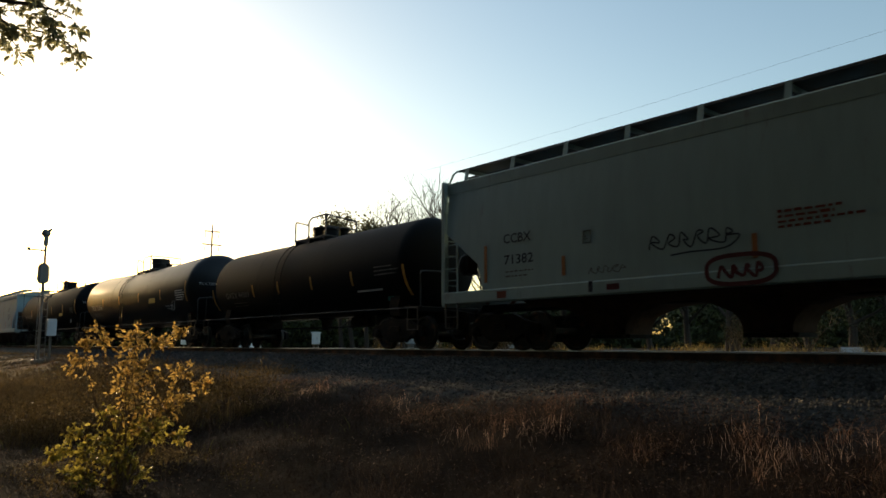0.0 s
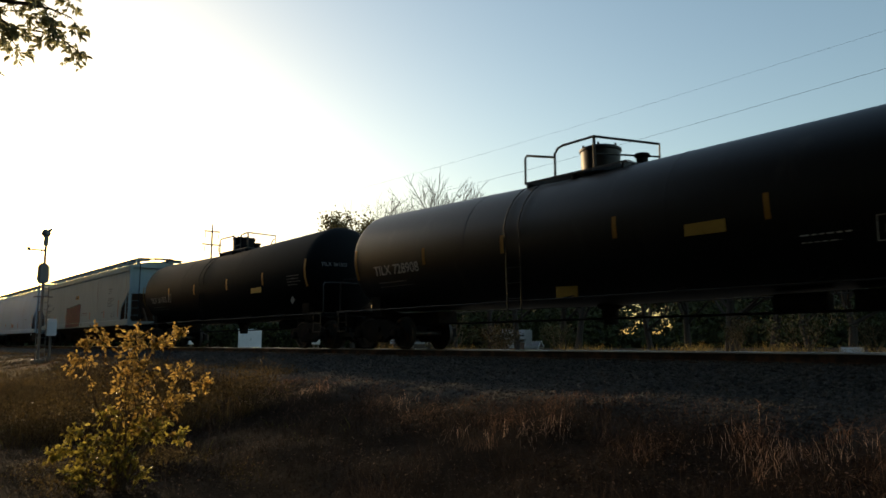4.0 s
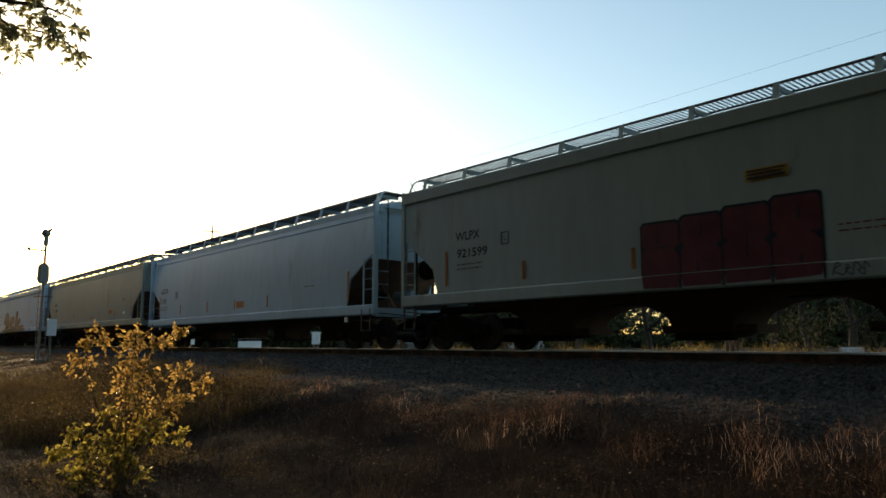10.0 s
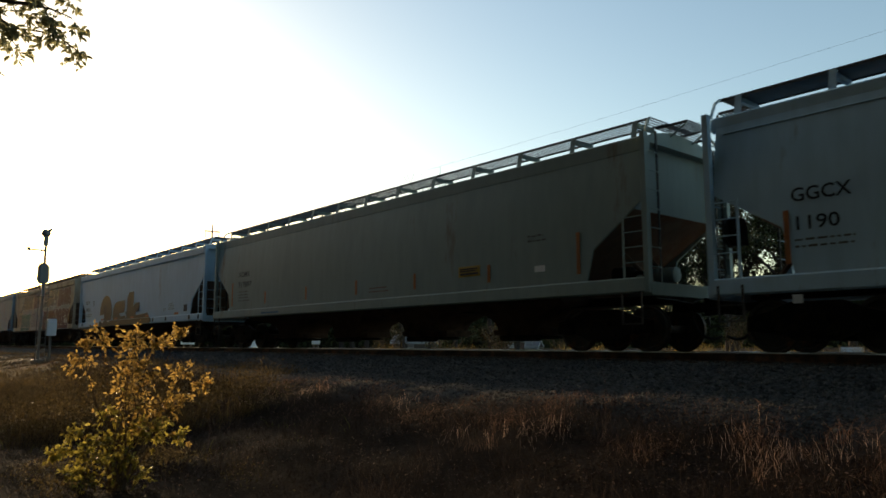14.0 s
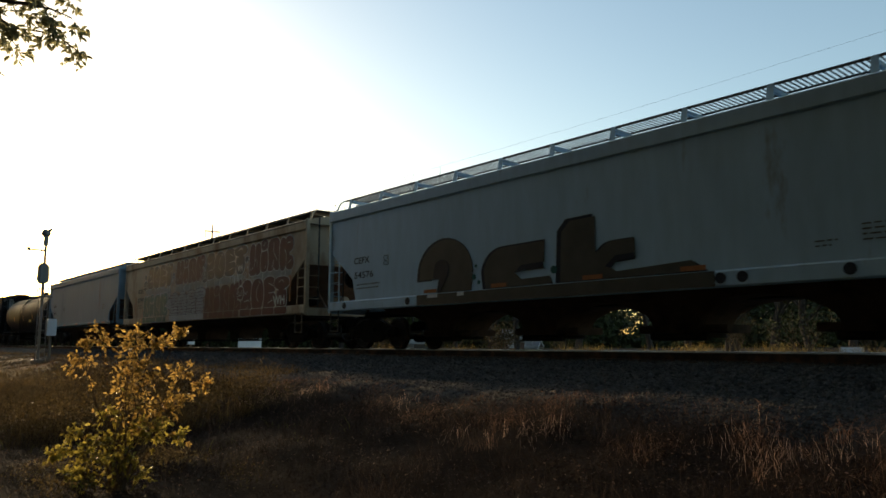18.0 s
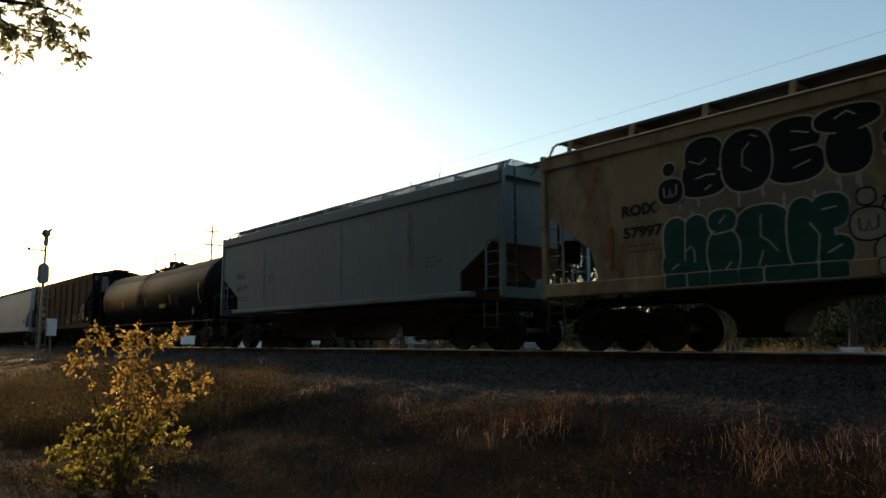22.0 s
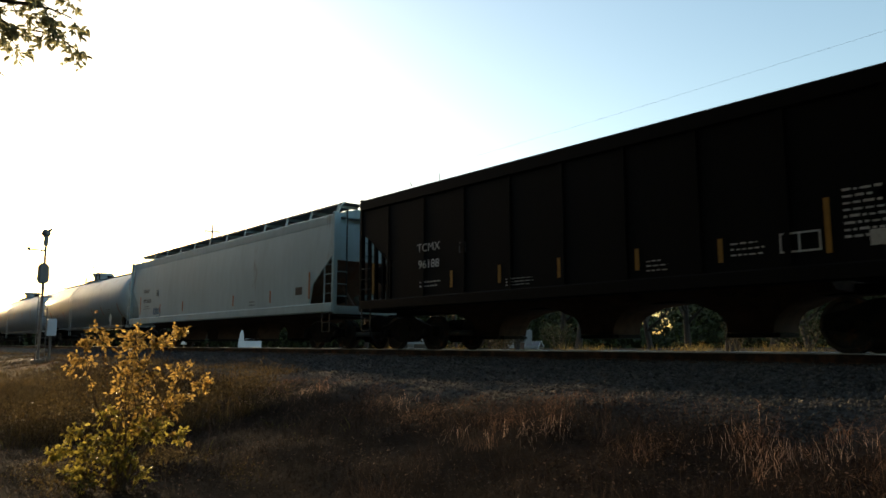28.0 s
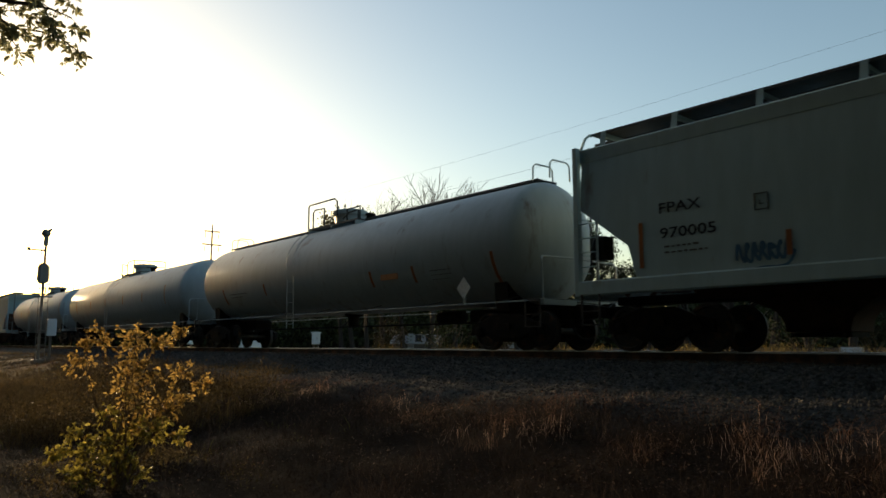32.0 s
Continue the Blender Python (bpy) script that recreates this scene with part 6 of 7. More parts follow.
def leaf_cloud(tips, rng, per_tip, size, spread):
    """Leaves as folded four-cornered blades round the twig ends."""
    verts, faces = [], []
    for tip in tips:
        for _ in range(per_tip):
            c = tip + Vector((rng.gauss(0, spread), rng.gauss(0, spread), rng.gauss(0, spread * 0.8)))
            d = Vector((rng.uniform(-1, 1), rng.uniform(-1, 1), rng.uniform(-1, 0.5))).normalized()
            w = d.orthogonal().normalized()
            w = (Matrix.Rotation(rng.uniform(0, 6.28), 3, d) @ w) * size * rng.uniform(0.3, 0.5)
            ln = d * size * rng.uniform(0.7, 1.2)
            k = len(verts)
            fold = d.cross(w) * 0.35
            verts += [tuple(c), tuple(c + ln * 0.5 + w + fold), tuple(c + ln), tuple(c + ln * 0.5 - w + fold)]
            faces += [(k, k + 1, k + 2), (k, k + 2, k + 3)]
    return verts, faces


def sprigs(twigs, rng, leaves, size, slim=0.24, turn=0.8):
    """Pointed oval leaves set along short twigs, given as pairs of start and end."""
    verts, faces = [], []
    for start, end in twigs:
        way = (end - start).normalized()
        for i in range(leaves):
            c = start.lerp(end, 0.25 + 0.75 * rng.random())
            d = (way + Vector((rng.gauss(0, turn), rng.gauss(0, turn), rng.gauss(-0.15, turn)))).normalized()
            ln = d * size * rng.uniform(0.6, 1.25)
            w = (Matrix.Rotation(rng.uniform(0, 6.28), 3, d) @ d.orthogonal().normalized()) * ln.length * slim * rng.uniform(0.75, 1.3)
            fold = d.cross(w) * rng.uniform(0.1, 0.6)
            sag = Vector((0, 0, -0.12 * ln.length))
            k = len(verts)
            verts += [tuple(c), tuple(c + ln * 0.35 + w * 0.9 + fold), tuple(c + ln * 0.72 + w * 0.8 + fold), tuple(c + ln + sag), tuple(c + ln * 0.72 - w * 0.8 + fold), tuple(c + ln * 0.35 - w * 0.9 + fold)]
            faces += [(k, k + 1, k + 2, k + 3), (k, k + 3, k + 4, k + 5)]
    return verts, faces


def leaves_part(name, verts, faces, mat, parent, label=""):
    me = bpy.data.meshes.new(name)
    me.from_pydata(verts, [], faces)
    me.materials.append(mat)
    ob = new(name, me)
    ob.parent = parent
    return tagged(ob, label) if label else ob


def tree(x, y, height, seed, leaf=LEAF_TREE, per_tip=7, size=0.30, spread=0.55, label="", name="tree", trunk_r=0.22, crown_from=0.35, splits=3, level=3, lean=0.1, wide=0.75):
    rng = random.Random(seed)
    z = float(ground_z(np.array(x), np.array(y)))
    t = thing(name, pose(x, y, z - 0.1), label, "tree", "trees beyond the track")
    s, tips = Shape(), []
    top = Vector((rng.uniform(-lean, lean) * height, rng.uniform(-lean, lean) * height, height * 0.62))
    pts = [(0, 0, 0)] + [tuple(top * f + Vector((rng.uniform(-0.2, 0.2), rng.uniform(-0.2, 0.2), 0))) for f in (0.35, 0.7, 1.0)]
    s.tube(pts, trunk_r, 9, trunk_r * 0.45)
    for i in range(7):
        f = crown_from + (1 - crown_from) * i / 6
        at = Vector(pts[0]).lerp(top, f)
        a = i * 2.4 + rng.uniform(-0.5, 0.5)
        reach = height * wide * 0.42 * (1.15 - 0.55 * f)
        grow(s, rng, tuple(at), (math.cos(a), math.sin(a), 0.45 + 0.9 * f), reach, trunk_r * 0.42, level - 1, tips, 0.05, 0.8, 0.25, splits)
    part("trunk", s, BARK, t, "grey-brown trunk and limbs")
    if leaf:
        leaves_part("crown", *leaf_cloud(tips, rng, per_tip, size, spread), leaf, t, "uneven leafy crown")
    return t


# trees beyond the track, placed along their sight lines
def seen_from(angle, dist):
    """A place at an angle to the left of square-on and a distance from the viewer's stand."""
    return -dist * math.sin(radians(angle)), EYE[1] + dist * math.cos(radians(angle))


def trees():
    k = 0
    # leafy oak and bare crowns above the train's roofline
    for angle, dist, h, leaf, lab in (
            (57.4, 80, 10.6, LEAF_FAR_OAK, "leafy olive-brown oak tree"), (56.5, 80, 11.8, LEAF_FAR_OAK, "leafy olive-brown oak tree"), (55.4, 82, 12.2, LEAF_FAR_OAK, "leafy olive-brown oak tree"), (54.2, 83, 11.6, LEAF_FAR_OAK, "leafy olive-brown oak tree"),
            (52.6, 82, 17.0, None, "bare winter tree with fine twigs"), (50.4, 80, 17.4, None, "bare winter tree with fine twigs"), (48.4, 83, 17.6, None, "bare winter tree with fine twigs"),
            (45.6, 76, 11.0, None, "bare winter tree with fine twigs"), (33.3, 62, 8.6, LEAF_TREE, "leafy dark green tree"), (30.6, 58, 9.4, LEAF_TREE, "leafy dark green tree"),
            (43.5, 66, 12.5, LEAF_TREE, "leafy dark green tree"), (40.0, 60, 11.5, LEAF_TREE, "leafy dark green tree"), 
            (38.8, 58, 10.6, LEAF_TREE, "leafy dark green tree"), (27.8, 52, 9.0, LEAF_TREE, "leafy dark green tree"), (27.4, 50, 11.0, LEAF_AUTUMN, "leafy tree with browning foliage"),
            (24.8, 48, 10.2, LEAF_TREE, "leafy dark green tree"), (22.3, 46, 9.6, LEAF_TREE, "leafy dark green tree"), (19.8, 45, 8.0, LEAF_TREE, "leafy dark green tree"), (17.0, 47, 8.0, LEAF_AUTUMN, "leafy tree with browning foliage"),
            (13.0, 47, 9.0, LEAF_TREE, "leafy dark green tree")):
        x, y = seen_from(angle, dist)
        k += 1
        if leaf:
            tree(x, y, h * (1.0 if angle > 45 else 0.92), 40 + k, leaf, 62 if angle > 45 else 34, 0.30 if angle > 45 else 0.17, 0.55 if angle > 45 else 0.30, lab, "leafy_tree", 0.2 + h * 0.008, wide=1.2 if angle > 45 else 0.85)
        else:
            tree(x, y, h * 1.08, 40 + k, None, 0, 0, 0, lab, "bare_tree", 0.30, 0.3, 4, 4, 0.06, 0.8)
    # bushes low at the far edge
    for i in range(14):
        angle, dist = 14 + i * 4.4, 40 + 8 * math.sin(i * 2.3)
        x, y = seen_from(angle, dist)
        if y < 9 or 30 < angle < 36.5:
            continue
        rng = random.Random(300 + i)
        z = float(ground_z(np.array(x), np.array(y)))
        b = thing("bush", pose(x, y, z - 0.05), "low tangled green-brown bush at the field's edge", "bush", "bushes beyond the track")
        s, tips = Shape(), []
        for j in range(7):
            a = j * 0.9 + rng.uniform(-0.3, 0.3)
            grow(s, rng, (0, 0, 0), (math.cos(a) * 0.7, math.sin(a) * 0.7, 1), rng.uniform(0.8, 1.5), 0.03, 1, tips, 0, 0.8, 0.3, 3)
        part("stem", s, TWIG, b)
        leaves_part("foliage", *leaf_cloud(tips, rng, 14, 0.10, 0.25), (LEAF_TREE, LEAF_AUTUMN)[i % 2], b)


trees()


def far_woods():
    """A ragged belt of far trees that closes the view at the horizon."""
    rng = np.random.default_rng(31)
    n = 150000
    low = rng.random(n) < 0.76
    ang = np.radians(8 + 76 * rng.random(n))
    dist = 105 + 60 * rng.random(n)
    hump = 6.5 + 2.2 * np.sin(ang * 37) + 1.6 * np.sin(ang * 91 + 1) + 1.0 * np.sin(ang * 190)
    cut = np.clip((np.radians(82) - ang) / 0.2, 0.0, 1)
    z = (0.2 + rng.random(n) ** 1.3 * hump * (0.35 + 0.65 * cut)) - 0.3
    z = np.where(low, (10.8 * np.cos(ang) + 0.6) * rng.random(n) ** 1.05 * dist / 135 - 0.2, z)
    # a ragged clearing where the bright sky shows between the trunks
    deg = np.degrees(ang) + 0.8 * np.sin(z * 2.1) + rng.normal(0, 0.35, n)
    clear = (np.abs(deg - 34.7) < 1.0) | (np.abs(deg - 32.3) < 0.8) | (np.abs(deg - 41.5) < 0.35)
    z = np.where(clear & (rng.random(n) < 0.93), np.minimum(z, 1.3 * rng.random(n) - 0.2), z)
    x, y = -dist * np.sin(ang), EYE[1] + dist * np.cos(ang)
    s = (0.5 + 0.7 * rng.random(n)) * np.where(low, 0.85, 0.8)
    d1 = rng.normal(size=(n, 3)); d2 = rng.normal(size=(n, 3))
    d1 /= np.linalg.norm(d1, axis=1)[:, None]; d2 /= np.linalg.norm(d2, axis=1)[:, None]
    c = np.stack([x, y, z], -1)
    v = np.stack([c, c + d1 * s[:, None], c + d2 * s[:, None]], 1).reshape(-1, 3)
    f = np.arange(3 * n).reshape(n, 3).tolist()
    v = v.tolist()
    # the dense mass of the woods behind, with a ragged top
    for i in range(300):
        a0, a1 = 8 + 76 * i / 300, 8 + 76 * (i + 1) / 300
        top = (9.6 * math.cos(radians(a0)) + 0.5) * 175 / 135 * (0.40 + 0.16 * rng.random())
        if abs(a0 - 34.7) < 1.3 or abs(a0 - 32.3) < 1.0:
            top = 0.8 + 0.6 * rng.random()
        k = len(v)
        for a, h in ((a0, -1.0), (a1, -1.0), (a1, top * (0.9 + 0.2 * rng.random())), (a0, top)):
            v.append((-175 * math.sin(radians(a)), EYE[1] + 175 * math.cos(radians(a)), h))
        f.append((k, k + 1, k + 2, k + 3))
    ob = stuff_mesh("far_woods", v, f, LEAF_TREE, "dark belt of far woods at the horizon", "woods")
    return ob


far_woods()


# ---- the sunlit shrub on the bank and the overhanging branch ----
def shrub():
    base = (-8.6, -10.9)
    z = float(ground_z(np.array(base[0]), np.array(base[1])))
    b = thing("shrub", pose(*base, z), "bushy shrub with backlit golden and yellow-green leaves", "shrub")
    rng = random.Random(77)
    right, away = Vector((0.651, 0.759, 0)), Vector((-0.759, 0.651, 0))
    s, high, low = Shape(), [], []
    # boughs: sideways reach, height and size of the leafy bunch at the end
    for reach, height, size in ((-0.42, 1.66, 0.15), (-0.42, 1.44, 0.13), (-0.60, 1.60, 0.06), (-0.05, 1.60, 0.15), (0.17, 1.67, 0.15), (0.36, 1.63, 0.11), (0.50, 1.73, 0.09),
                                (0.02, 1.42, 0.17), (0.28, 1.32, 0.19), (0.60, 1.28, 0.12), (0.78, 1.17, 0.09), (0.10, 1.22, 0.18), (-0.12, 1.10, 0.15),
                                (0.10, 0.92, 0.18), (0.36, 0.96, 0.17), (0.58, 0.97, 0.13), (0.36, 0.72, 0.18), (0.52, 0.55, 0.09), (0.22, 0.60, 0.14),
                                (-0.20, 0.78, 0.15), (-0.08, 0.58, 0.19), (-0.26, 0.56, 0.14), (0.02, 0.40, 0.20), (-0.12, 0.30, 0.20), (-0.43, 0.36, 0.14), (-0.70, 0.42, 0.12),
                                (-0.66, 0.58, 0.11), (0.10, 0.18, 0.17), (-0.30, 0.16, 0.15), (-0.60, 0.16, 0.09)):
        end = right * (reach + 0.16) + away * rng.uniform(-0.25, 0.25) + Vector((0, 0, height))
        foot = right * rng.uniform(0.0, 0.22)
        knee = foot.lerp(end, 0.55) + Vector((rng.uniform(-0.06, 0.06), rng.uniform(-0.06, 0.06), 0.10))
        s.tube([tuple(foot), tuple(foot.lerp(knee, 0.5) + right * rng.uniform(-0.03, 0.03)), tuple(knee), tuple(knee.lerp(end, 0.6) + Vector((0, 0, 0.02))), tuple(end)], 0.009, 5, 0.003)
        for i in range(int(14 + size * 105)):
            d = Vector((rng.gauss(0, 1), rng.gauss(0, 1), rng.gauss(0, 0.8)))
            d = d.normalized() * size * (0.3 + 0.9 * rng.random())
            at = end + d * 0.35
            if rng.random() < 0.12:
                at = knee.lerp(end, rng.random())
            tip = at + d
            s.tube([tuple(at), tuple(at.lerp(tip, 0.5) + Vector((0, 0, 0.01))), tuple(tip)], 0.003, 3, 0.0015)
            (low if height < 0.85 - 0.3 * reach + rng.uniform(-0.2, 0.2) else high).append((at, tip))
    part("stem", s, TWIG, b, "thin brown stems")
    leaves_part("foliage", *sprigs(high, rng, 6, 0.050), LEAF_GOLD, b, "small golden-brown leaves")
    leaves_part("foliage", *sprigs(low, rng, 7, 0.056), LEAF_YELLOW, b, "small yellow-green leaves")


shrub()


def overhanging_tree():
    x, y = -5.0, -15.0
    z = float(ground_z(np.array(x), np.array(y))) - 0.1
    t = thing("overhanging_tree", pose(x, y, z), "oak with dark leaves whose branch hangs into view", "tree")
    origin = Vector((x, y, z))
    rng = random.Random(91)
    s, tips = Shape(), []
    s.tube([(0, 0, 0), (0.0, 0.1, 1.6), (0.05, 0.05, 3.2), (0.1, -0.1, 4.8), (0.0, -0.3, 7.5)], 0.17, 9, 0.08)

    def local(angle, up, dist):
        a, e = radians(angle), radians(up)
        return Vector((EYE[0] - dist * math.sin(a) * math.cos(e), EYE[1] + dist * math.cos(a) * math.cos(e), EYE[2] + dist * math.sin(e))) - origin
    boughs = ([Vector((0.05, 0.05, 3.3)), local(88, 25, 6.0), local(83.4, 22.8, 6.0), local(81.0, 23.0, 6.0), local(79.5, 23.0, 6.0), local(78.1, 22.7, 6.0)],
              [local(88, 25, 6.0), local(83.3, 22.0, 6.1), local(81.6, 21.3, 6.1), local(80.0, 21.4, 6.1), local(78.7, 21.2, 6.1), local(77.6, 20.6, 6.1)],
              [local(83.3, 22.0, 6.1), local(82.2, 21.1, 6.1), local(81.4, 20.1, 6.1), local(81.0, 19.5, 6.1)])
    for k, limb in enumerate(boughs):
        s.tube([tuple(p) for p in limb], (0.03, 0.012, 0.006)[k], 6, 0.003)
        for p0, p1 in zip(limb[1 if k < 2 else 0:-1], limb[2 if k < 2 else 1:]):
            for i in range((4, 3, 2)[k]):
                at = p0.lerp(p1, i / (4, 3, 2)[k])
                grow(s, rng, tuple(at), (rng.uniform(-1, 1), rng.uniform(-1, 1), rng.uniform(-0.8, 0.8)), (0.11, 0.08, 0.06)[k], 0.003, 1 if k < 2 else 0, tips, 0.1, 0.8, 0.25, 2)
    stray = [local(88, 22.5, 6.1), local(84.6, 20.4, 6.1), local(83.1, 18.6, 6.1)]
    s.tube([tuple(p) for p in stray], 0.006, 5, 0.002)
    grow(s, rng, tuple(stray[2]), (0.2, 0.1, -0.8), 0.08, 0.003, 0, tips, 0.3, 0.8, 0.25, 2)
    for i in range(18):
        a = i * 2.4
        grow(s, rng, (0.0, -0.2, 4.6 + i * 0.16), (-abs(math.cos(a)) - 0.1, -abs(math.sin(a)) - 0.2, 0.5), 1.3, 0.03, 2, tips, 0, 0.8, 0.25, 2)
    part("trunk", s, BARK, t, "grey-brown trunk and limbs")
    twigs = [(p, p + Vector((rng.gauss(0, 1), rng.gauss(0, 1), rng.gauss(-0.5, 0.7))).normalized() * 0.07) for p in tips]
    leaves_part("foliage", *sprigs(twigs, rng, 4, 0.054, 0.22, 0.7), LEAF_OAK_VEILED, t, "narrow olive-brown leaves")


overhanging_tree()


def added_shade_woods():
    """Tall dense woods, unseen, added behind the viewer to shade the bank and the train's near side."""
    rng = np.random.default_rng(47)
    n = 90000
    x = 55 - 330 * rng.random(n) ** 1.25
    depth = rng.random(n)
    y = -15.8 - 12 * depth
    crown = 22.5 + 2.5 * np.sin(x * 0.33) + 1.8 * np.sin(x * 0.9 + 2) - 4 * np.clip((-x - 60) / 60, 0, 1)
    z = -1.3 + rng.random(n) ** 0.75 * crown * (0.82 + 0.18 * depth)
    s = (0.55 + 0.8 * rng.random(n)) * (1 + np.clip((-x - 60) / 120, 0, 1.2))
    d1, d2 = rng.normal(size=(n, 3)), rng.normal(size=(n, 3))
    d1 /= np.linalg.norm(d1, axis=1)[:, None]
    d2 /= np.linalg.norm(d2, axis=1)[:, None]
    # added crowns lean out over the viewer's stand, high up, to hold back skylight
    over = rng.random(n) < 0.16
    x = np.where(over, -14 + 40 * rng.random(n), x)
    y = np.where(over, -17 + 12.5 * rng.random(n), y)
    reach = np.hypot(x - EYE[0], y - EYE[1])
    z = np.where(over, np.maximum(7.5 + 10 * rng.random(n), 2.5 + 0.75 * reach), z)
    c = np.stack([x, y, z], -1)
    v = np.stack([c, c + d1 * s[:, None], c + d2 * s[:, None]], 1).reshape(-1, 3)
    stuff_mesh("woods", v.tolist(), np.arange(3 * n).reshape(n, 3).tolist(), LEAF_ADDED_WOODS, "unseen dense dark woods added along the near side as shade", "woods")


added_shade_woods()


# ---- signal mast, cabinets, power line, houses ----
def signal_mast():
    x, y = -38.2, -5.75
    z = float(ground_z(np.array(x), np.array(y)))
    m = thing("signal_mast", pose(x, y, z), "grey steel railway signal mast with two heads facing away", "signal")
    part("base", Shape().cbox(-0.25, 0.25, -0.25, 0.25, -0.1, 0.15, 0.03), SIGNAL_STEEL, m)
    part("pole", Shape().tube([(0, 0, 0.1), (0, 0, 5.9)], 0.07, 12, 0.055), SIGNAL_STEEL, m)
    for zz, tall in ((4.22, True), (6.16, False)):
        s = Shape()
        if tall:
            s.prism_x([(a * 0.70, zz + b * 0.76) for a, b in ((-0.30, -0.55), (-0.36, -0.4), (-0.36, 0.4), (-0.30, 0.55), (-0.12, 0.66), (0.12, 0.66), (0.30, 0.55), (0.36, 0.4), (0.36, -0.4), (0.30, -0.55), (0.12, -0.66), (-0.12, -0.66))], -0.17, -0.14)
        else:
            s.lathe([(-0.17, 0.20), (-0.14, 0.20)], 20, "x", (0, 0, zz))
        head = part("signal_head", s, SIGNAL_HAZED, m, "signal backboard with haze in its pale grey")
        if tall:
            part("lamp_housing", Shape().cbox(-0.14, 0.10, -0.15, 0.15, zz - 0.42, zz + 0.42, 0.04), SIGNAL_STEEL, head)
        else:
            part("lamp_housing", Shape().lathe([(-0.14, 0.19), (0.0, 0.18), (0.10, 0.10), (0.12, 0.02)], 16, "x", (0, 0, zz)), SIGNAL_STEEL, head)
            part("junction_box", Shape().cbox(-0.10, 0.08, -0.09, 0.09, zz - 0.60, zz - 0.17, 0.02), SIGNAL_STEEL, head)
            part("visor", Shape().prism_x([(0.02, zz + 0.16), (0.22, zz + 0.26), (0.22, zz + 0.12), (0.12, zz + 0.04)], -0.05, 0.05), SIGNAL_STEEL, head)
        for dz in ((-0.27, 0, 0.27) if tall else (0.0,)):
            part("hood", Shape().lathe([(-0.36, 0.12), (-0.17, 0.12), (-0.17, 0.105), (-0.36, 0.105)], 14, "x", (0, 0, zz + dz)), SIGNAL_HAZED, head)
    part("arm", Shape().cbox(-0.04, 0.04, -0.75, 0.05, 5.28, 5.35, 0.01), SIGNAL_STEEL, m)
    part("arm_lamp", Shape().lathe([(-0.05, 0.07), (0.1, 0.07)], 10, "z", (0, -0.72, 5.32)), SIGNAL_STEEL, m)
    for dy in (-0.2, 0.2):
        part("ladder_stile", Shape().tube([(0.35, dy, 0.0), (0.22, dy, 5.4)], 0.018, 5), SIGNAL_STEEL, m)
    for i in range(15):
        zz = 0.5 + i * 0.33
        part("rung", Shape().tube([(0.34 - 0.02 * i * 0.4, -0.2, zz), (0.34 - 0.02 * i * 0.4, 0.2, zz)], 0.012, 5), SIGNAL_STEEL, m)
    part("platform", grating_mesh("platform", -0.1, 0.45, -0.35, 0.35, 3.1, 0.08), None, m)
    c = thing("relay_cabinet", pose(x + 0.25, y + 0.42, z + 0.25), "white metal relay cabinet on a post beside the signal mast", "cabinet")
    part("post", Shape().tube([(0, 0, -0.35), (0, 0, 1.0)], 0.06, 8), SIGNAL_STEEL, c)
    body = part("body", Shape().cbox(-0.2, 0.2, -0.20, 0.20, 1.0, 1.80, 0.04), CABINET_WHITE, c)
    part("door", Shape().box(-0.22, -0.20, -0.17, 0.17, 1.05, 1.75), CABINET_WHITE, c)


signal_mast()


def cabinet(angle, dist, w, h, foot, label):
    x, y = seen_from(angle, dist)
    z = float(ground_z(np.array(x), np.array(y)))
    c = thing("equipment_cabinet", pose(x, y, z, 0, 0, angle), label, "cabinet", "cabinets beyond the track")
    if foot > 0:
        for dx in (-w * 0.25, w * 0.25):
            part("leg", Shape().tube([(dx, 0, -0.1), (dx, 0, foot)], 0.05, 8), SIGNAL_STEEL, c)
    part("body", Shape().cbox(-w / 2, w / 2, -0.3, 0.3, foot, foot + h, 0.03), CABINET_WHITE, c)
    part("door", Shape().box(-w * 0.42, -0.01, -0.325, -0.30, foot + 0.08, foot + h - 0.08), CABINET_WHITE, c)
    part("door", Shape().box(0.01, w * 0.42, -0.325, -0.30, foot + 0.08, foot + h - 0.08), CABINET_WHITE, c)
    part("roof", Shape().cbox(-w / 2 - 0.06, w / 2 + 0.06, -0.36, 0.36, foot + h, foot + h + 0.06, 0.02), CABINET_WHITE, c)
    part("handle", Shape().box(0.04, 0.07, -0.345, -0.325, foot + h * 0.45, foot + h * 0.6), SIGNAL_STEEL, c)


cabinet(64.4, 50, 1.5, 1.3, 0.35, "white railway equipment cabinet on short legs")
cabinet(59.4, 40, 0.45, 0.62, 0.75, "small white instrument case on a post")
cabinet(68.9, 58, 1.0, 0.6, 0.7, "white instrument case on legs")


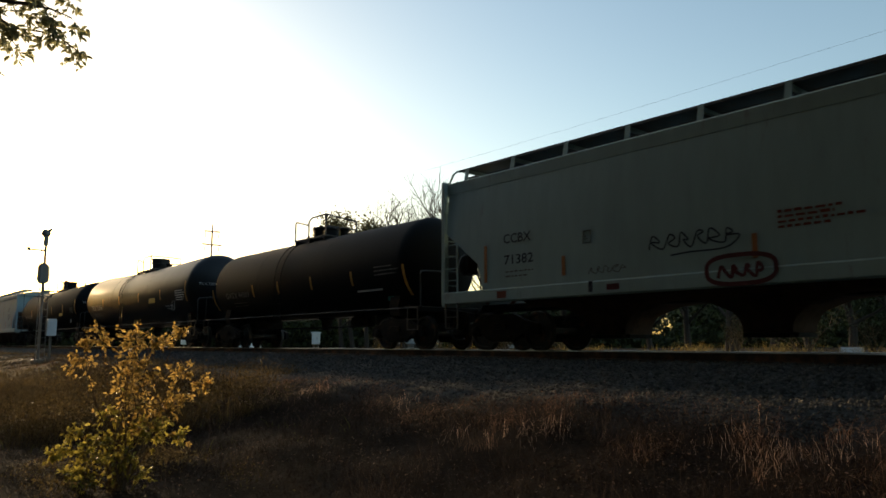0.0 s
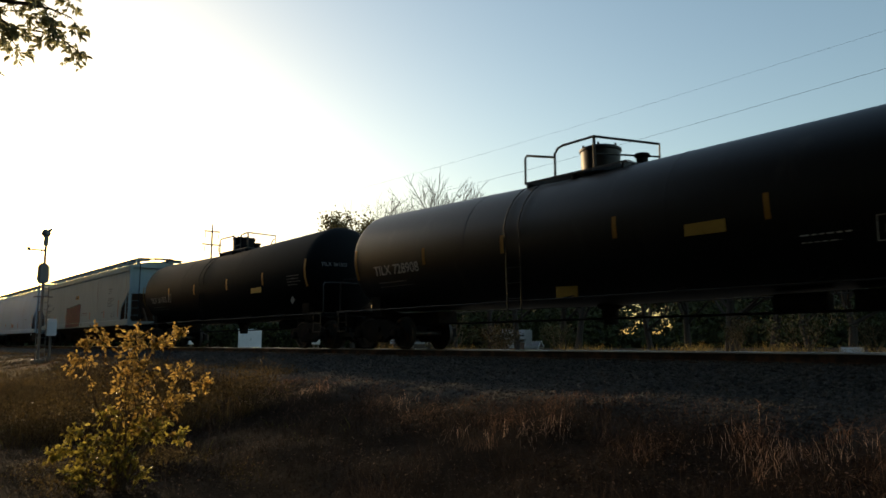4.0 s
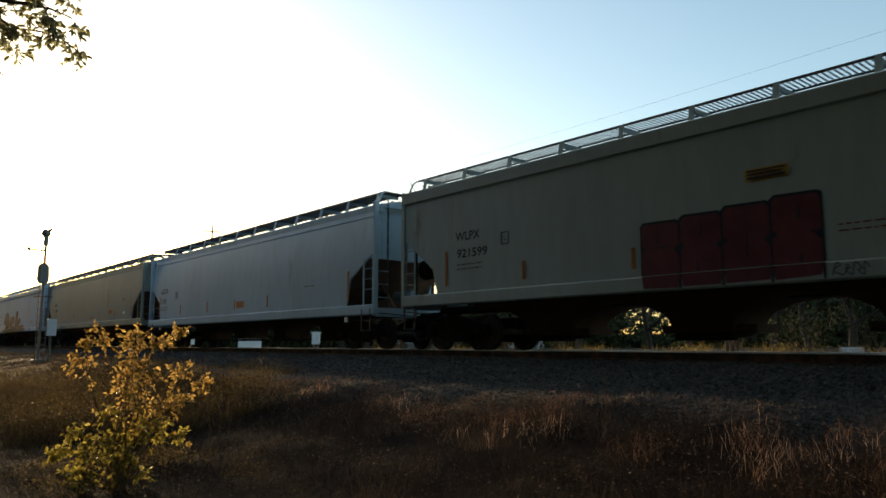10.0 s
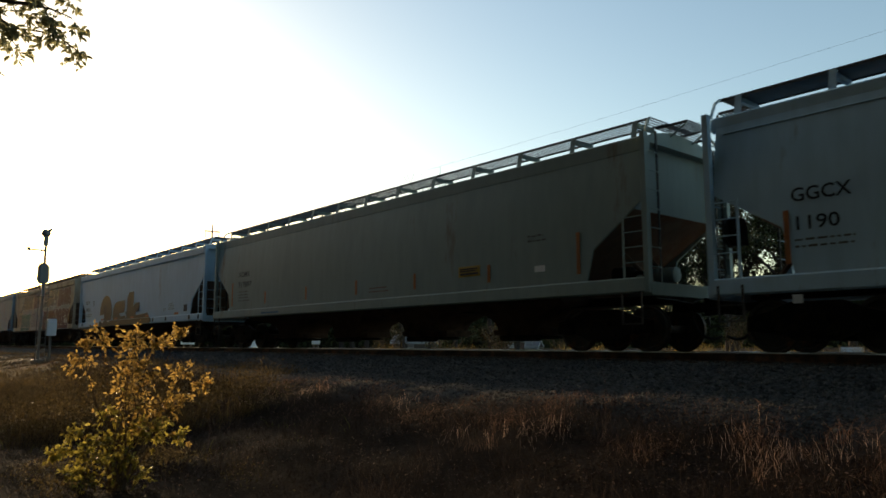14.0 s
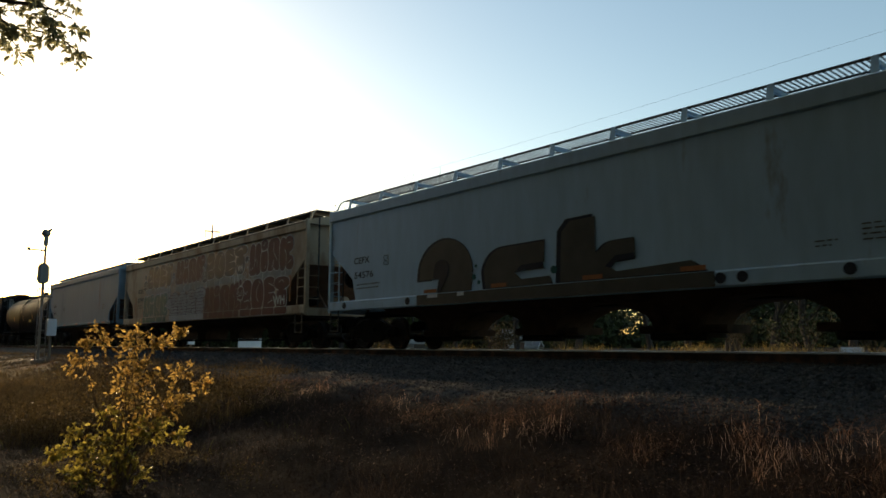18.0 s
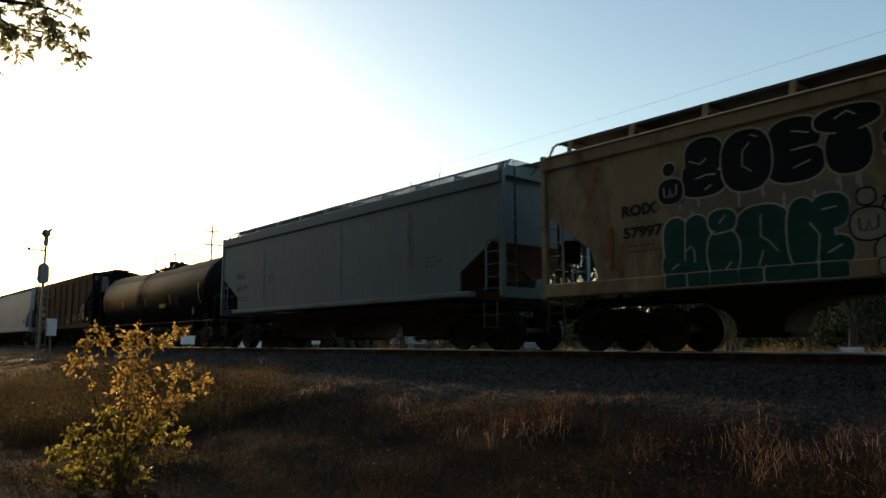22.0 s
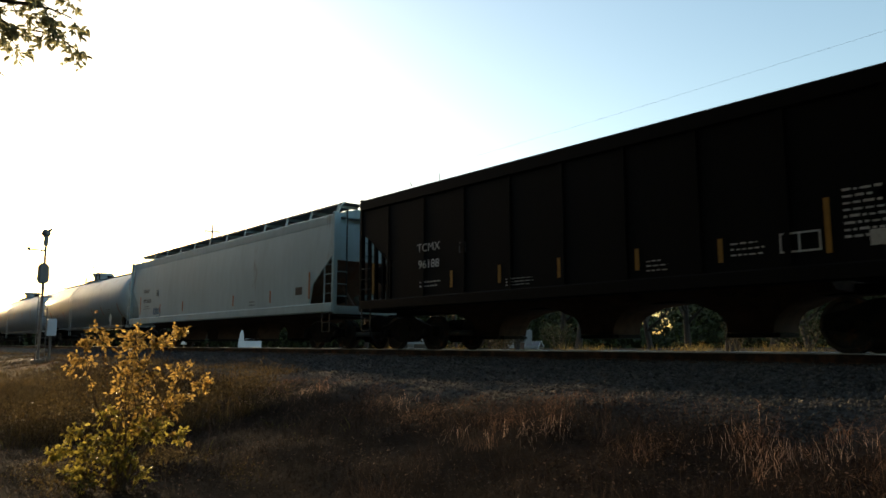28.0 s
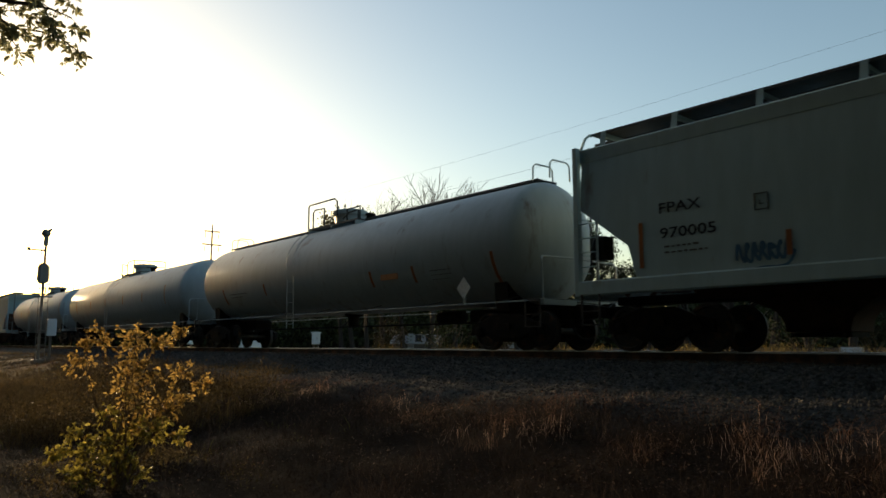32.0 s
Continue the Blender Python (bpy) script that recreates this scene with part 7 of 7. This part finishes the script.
def power_line():
    y = 27.3
    places = (-98.2, 8.0, -204.4)
    tops = 17.1
    for i, x in enumerate(places):
        z = float(ground_z(np.array(x), np.array(y)))
        p = thing("utility_pole", pose(x, y, z), "tall wooden power pole with two cross arms", "utility pole", "power poles")
        part("pole", Shape().tube([(0, 0, -0.3), (0, 0, tops - z)], 0.17, 10, 0.11), POLE_WOOD, p)
        for zz in (16.1, 14.2):
            part("cross_arm", Shape().box(-0.07, 0.07, -1.15 if zz > 15 else -1.45, 1.15 if zz > 15 else 1.45, zz - z - 0.09, zz - z + 0.09), POLE_WOOD, p)
            for dy in (-1.0, 1.0):
                part("insulator", Shape().lathe([(-0.95, 0.04), (-0.7, 0.07), (-0.4, 0.07), (0.0, 0.03)], 8, "z", (0, dy, zz - z - 0.1)), SIGNAL_STEEL, p)
    spans = [(0.0, 16.9, 0.9), (-1.0, 14.9, 1.6), (1.0, 12.4, 1.1), (0.3, 11.4, 1.0)]
    for dy, z, sag in spans:
        w = thing("power_wire", pose(0, 0, 0), "thin sagging overhead power wire", "wire", "power wires")
        pts = [(x, y + dy, z - sag * math.sin(math.pi * (x - a) / (b - a))) for a, b in ((-204.4, -98.2), (-98.2, 8.0)) for x in np.linspace(a, b, 16)]
        part("cable", Shape().tube([p for i, p in enumerate(pts) if i != 16], 0.006 if z > 16 else 0.009, 5), ROD_STEEL, w)


power_line()


def house(angle, dist, turn, w, d, wall_h, roof_h, wall, label):
    x, y = seen_from(angle, dist)
    z = float(ground_z(np.array(x), np.array(y)))
    g = thing("house", pose(x, y, z - 0.05, 0, 0, turn), label, "house", "houses beyond the track")
    part("wall", Shape().box(-w / 2, w / 2, -d / 2, -d / 2 + 0.15, 0, wall_h), wall, g)
    part("wall", Shape().box(-w / 2, w / 2, d / 2 - 0.15, d / 2, 0, wall_h), wall, g)
    for s in (-1, 1):
        x0 = s * (w / 2 - 0.075)
        part("gable_wall", Shape().prism_x([(-d / 2 + 0.15, 0), (d / 2 - 0.15, 0), (d / 2 - 0.15, wall_h), (0, wall_h + roof_h * 0.95), (-d / 2 + 0.15, wall_h)], x0 - 0.075, x0 + 0.075), wall, g)
        part("barge_board", Shape().prism_x([(-d / 2 - 0.4, wall_h - 0.25), (0, wall_h + roof_h), (d / 2 + 0.4, wall_h - 0.25), (d / 2 + 0.4, wall_h - 0.05), (0, wall_h + roof_h + 0.2), (-d / 2 - 0.4, wall_h - 0.05)], s * (w / 2 + 0.38) - 0.03, s * (w / 2 + 0.38) + 0.03), TRIM_WHITE, g, "pale painted roof edge")
    for s in (-1, 1):
        part("roof", Shape().prism_x([(0, wall_h + roof_h), (s * (d / 2 + 0.4), wall_h - 0.2), (s * (d / 2 + 0.4), wall_h - 0.08), (0, wall_h + roof_h + 0.14)], -w / 2 - 0.35, w / 2 + 0.35), HOUSE_ROOF, g)
        part("fascia", Shape().box(-w / 2 - 0.35, w / 2 + 0.35, s * (d / 2 + 0.41) - 0.02, s * (d / 2 + 0.41) + 0.02, wall_h - 0.28, wall_h - 0.06), TRIM_WHITE, g)
    for k in (-0.3, 0.1, 0.35) if w > 2 else ():
        win = part("window", Shape().box(w * k - 0.5, w * k + 0.5, -d / 2 - 0.03, -d / 2, 0.9, 2.0), TRIM_WHITE, g)
        part("pane", Shape().box(w * k - 0.43, w * k + 0.43, -d / 2 - 0.05, -d / 2 - 0.03, 0.97, 1.93), WINDOW_DARK, win)
    part("door", Shape().box(-0.95, -0.05, -d / 2 - 0.04, -d / 2, 0.05, 2.1), TRIM_WHITE, g)


house(49.2, 150, 30, 11, 7.5, 2.4, 1.3, HOUSE_BRICK, "low brick bungalow with a pale roof edge")
house(51.4, 104, 40, 6.0, 5.0, 0.9, 0.9, HOUSE_WALL, "low pale outbuilding with a shallow gable")
house(43.6, 100, 35, 3.0, 2.5, 1.6, 0.9, HOUSE_BRICK, "dark shed with a gable roof")
house(42.2, 80, 20, 0.9, 0.8, 0.45, 0.35, TRIM_WHITE, "small white shed with a gable roof")


def white_tent():
    x, y = seen_from(19.9, 40)
    z = float(ground_z(np.array(x), np.array(y)))
    t = thing("tent", pose(x, y, z - 0.22, 0, 0, 25), "small white tent-shaped cover on the grass", "tent")
    for s in (-1, 1):
        part("side", Shape().prism_x([(0, 0.55), (s * 0.55, 0.0), (s * 0.57, 0.0), (0, 0.58)], -0.5, 0.5), TRIM_WHITE, t)
    part("back", Shape().prism_x([(-0.53, 0), (0.53, 0), (0, 0.54)], 0.42, 0.45), TRIM_WHITE, t)
    part("ridge_pole", Shape().tube([(-0.55, 0, 0.57), (0.55, 0, 0.57)], 0.02, 6), POLE_WOOD, t)


white_tent()


# ---- what moves ----
def motions():
    for car, u in cars:
        walk(car, [(t, pose(u + SPEED * t, 0, 0)) for t in (0.0, 8.0, 16.0, 24.0, SECONDS)])
    turn = 360 * SPEED / (2 * math.pi * WHEEL_R)
    times = [k * 2 / FPS for k in range(int(SECONDS * FPS / 2) + 1)]
    for k, (wheel, dx) in enumerate(rollers):
        rows = [(t, pose(dx, 0, WHEEL_R) @ Matrix.Rotation(radians(turn * t + 37 * k), 4, "Y")) for t in times]
        walk(wheel, rows)


motions()
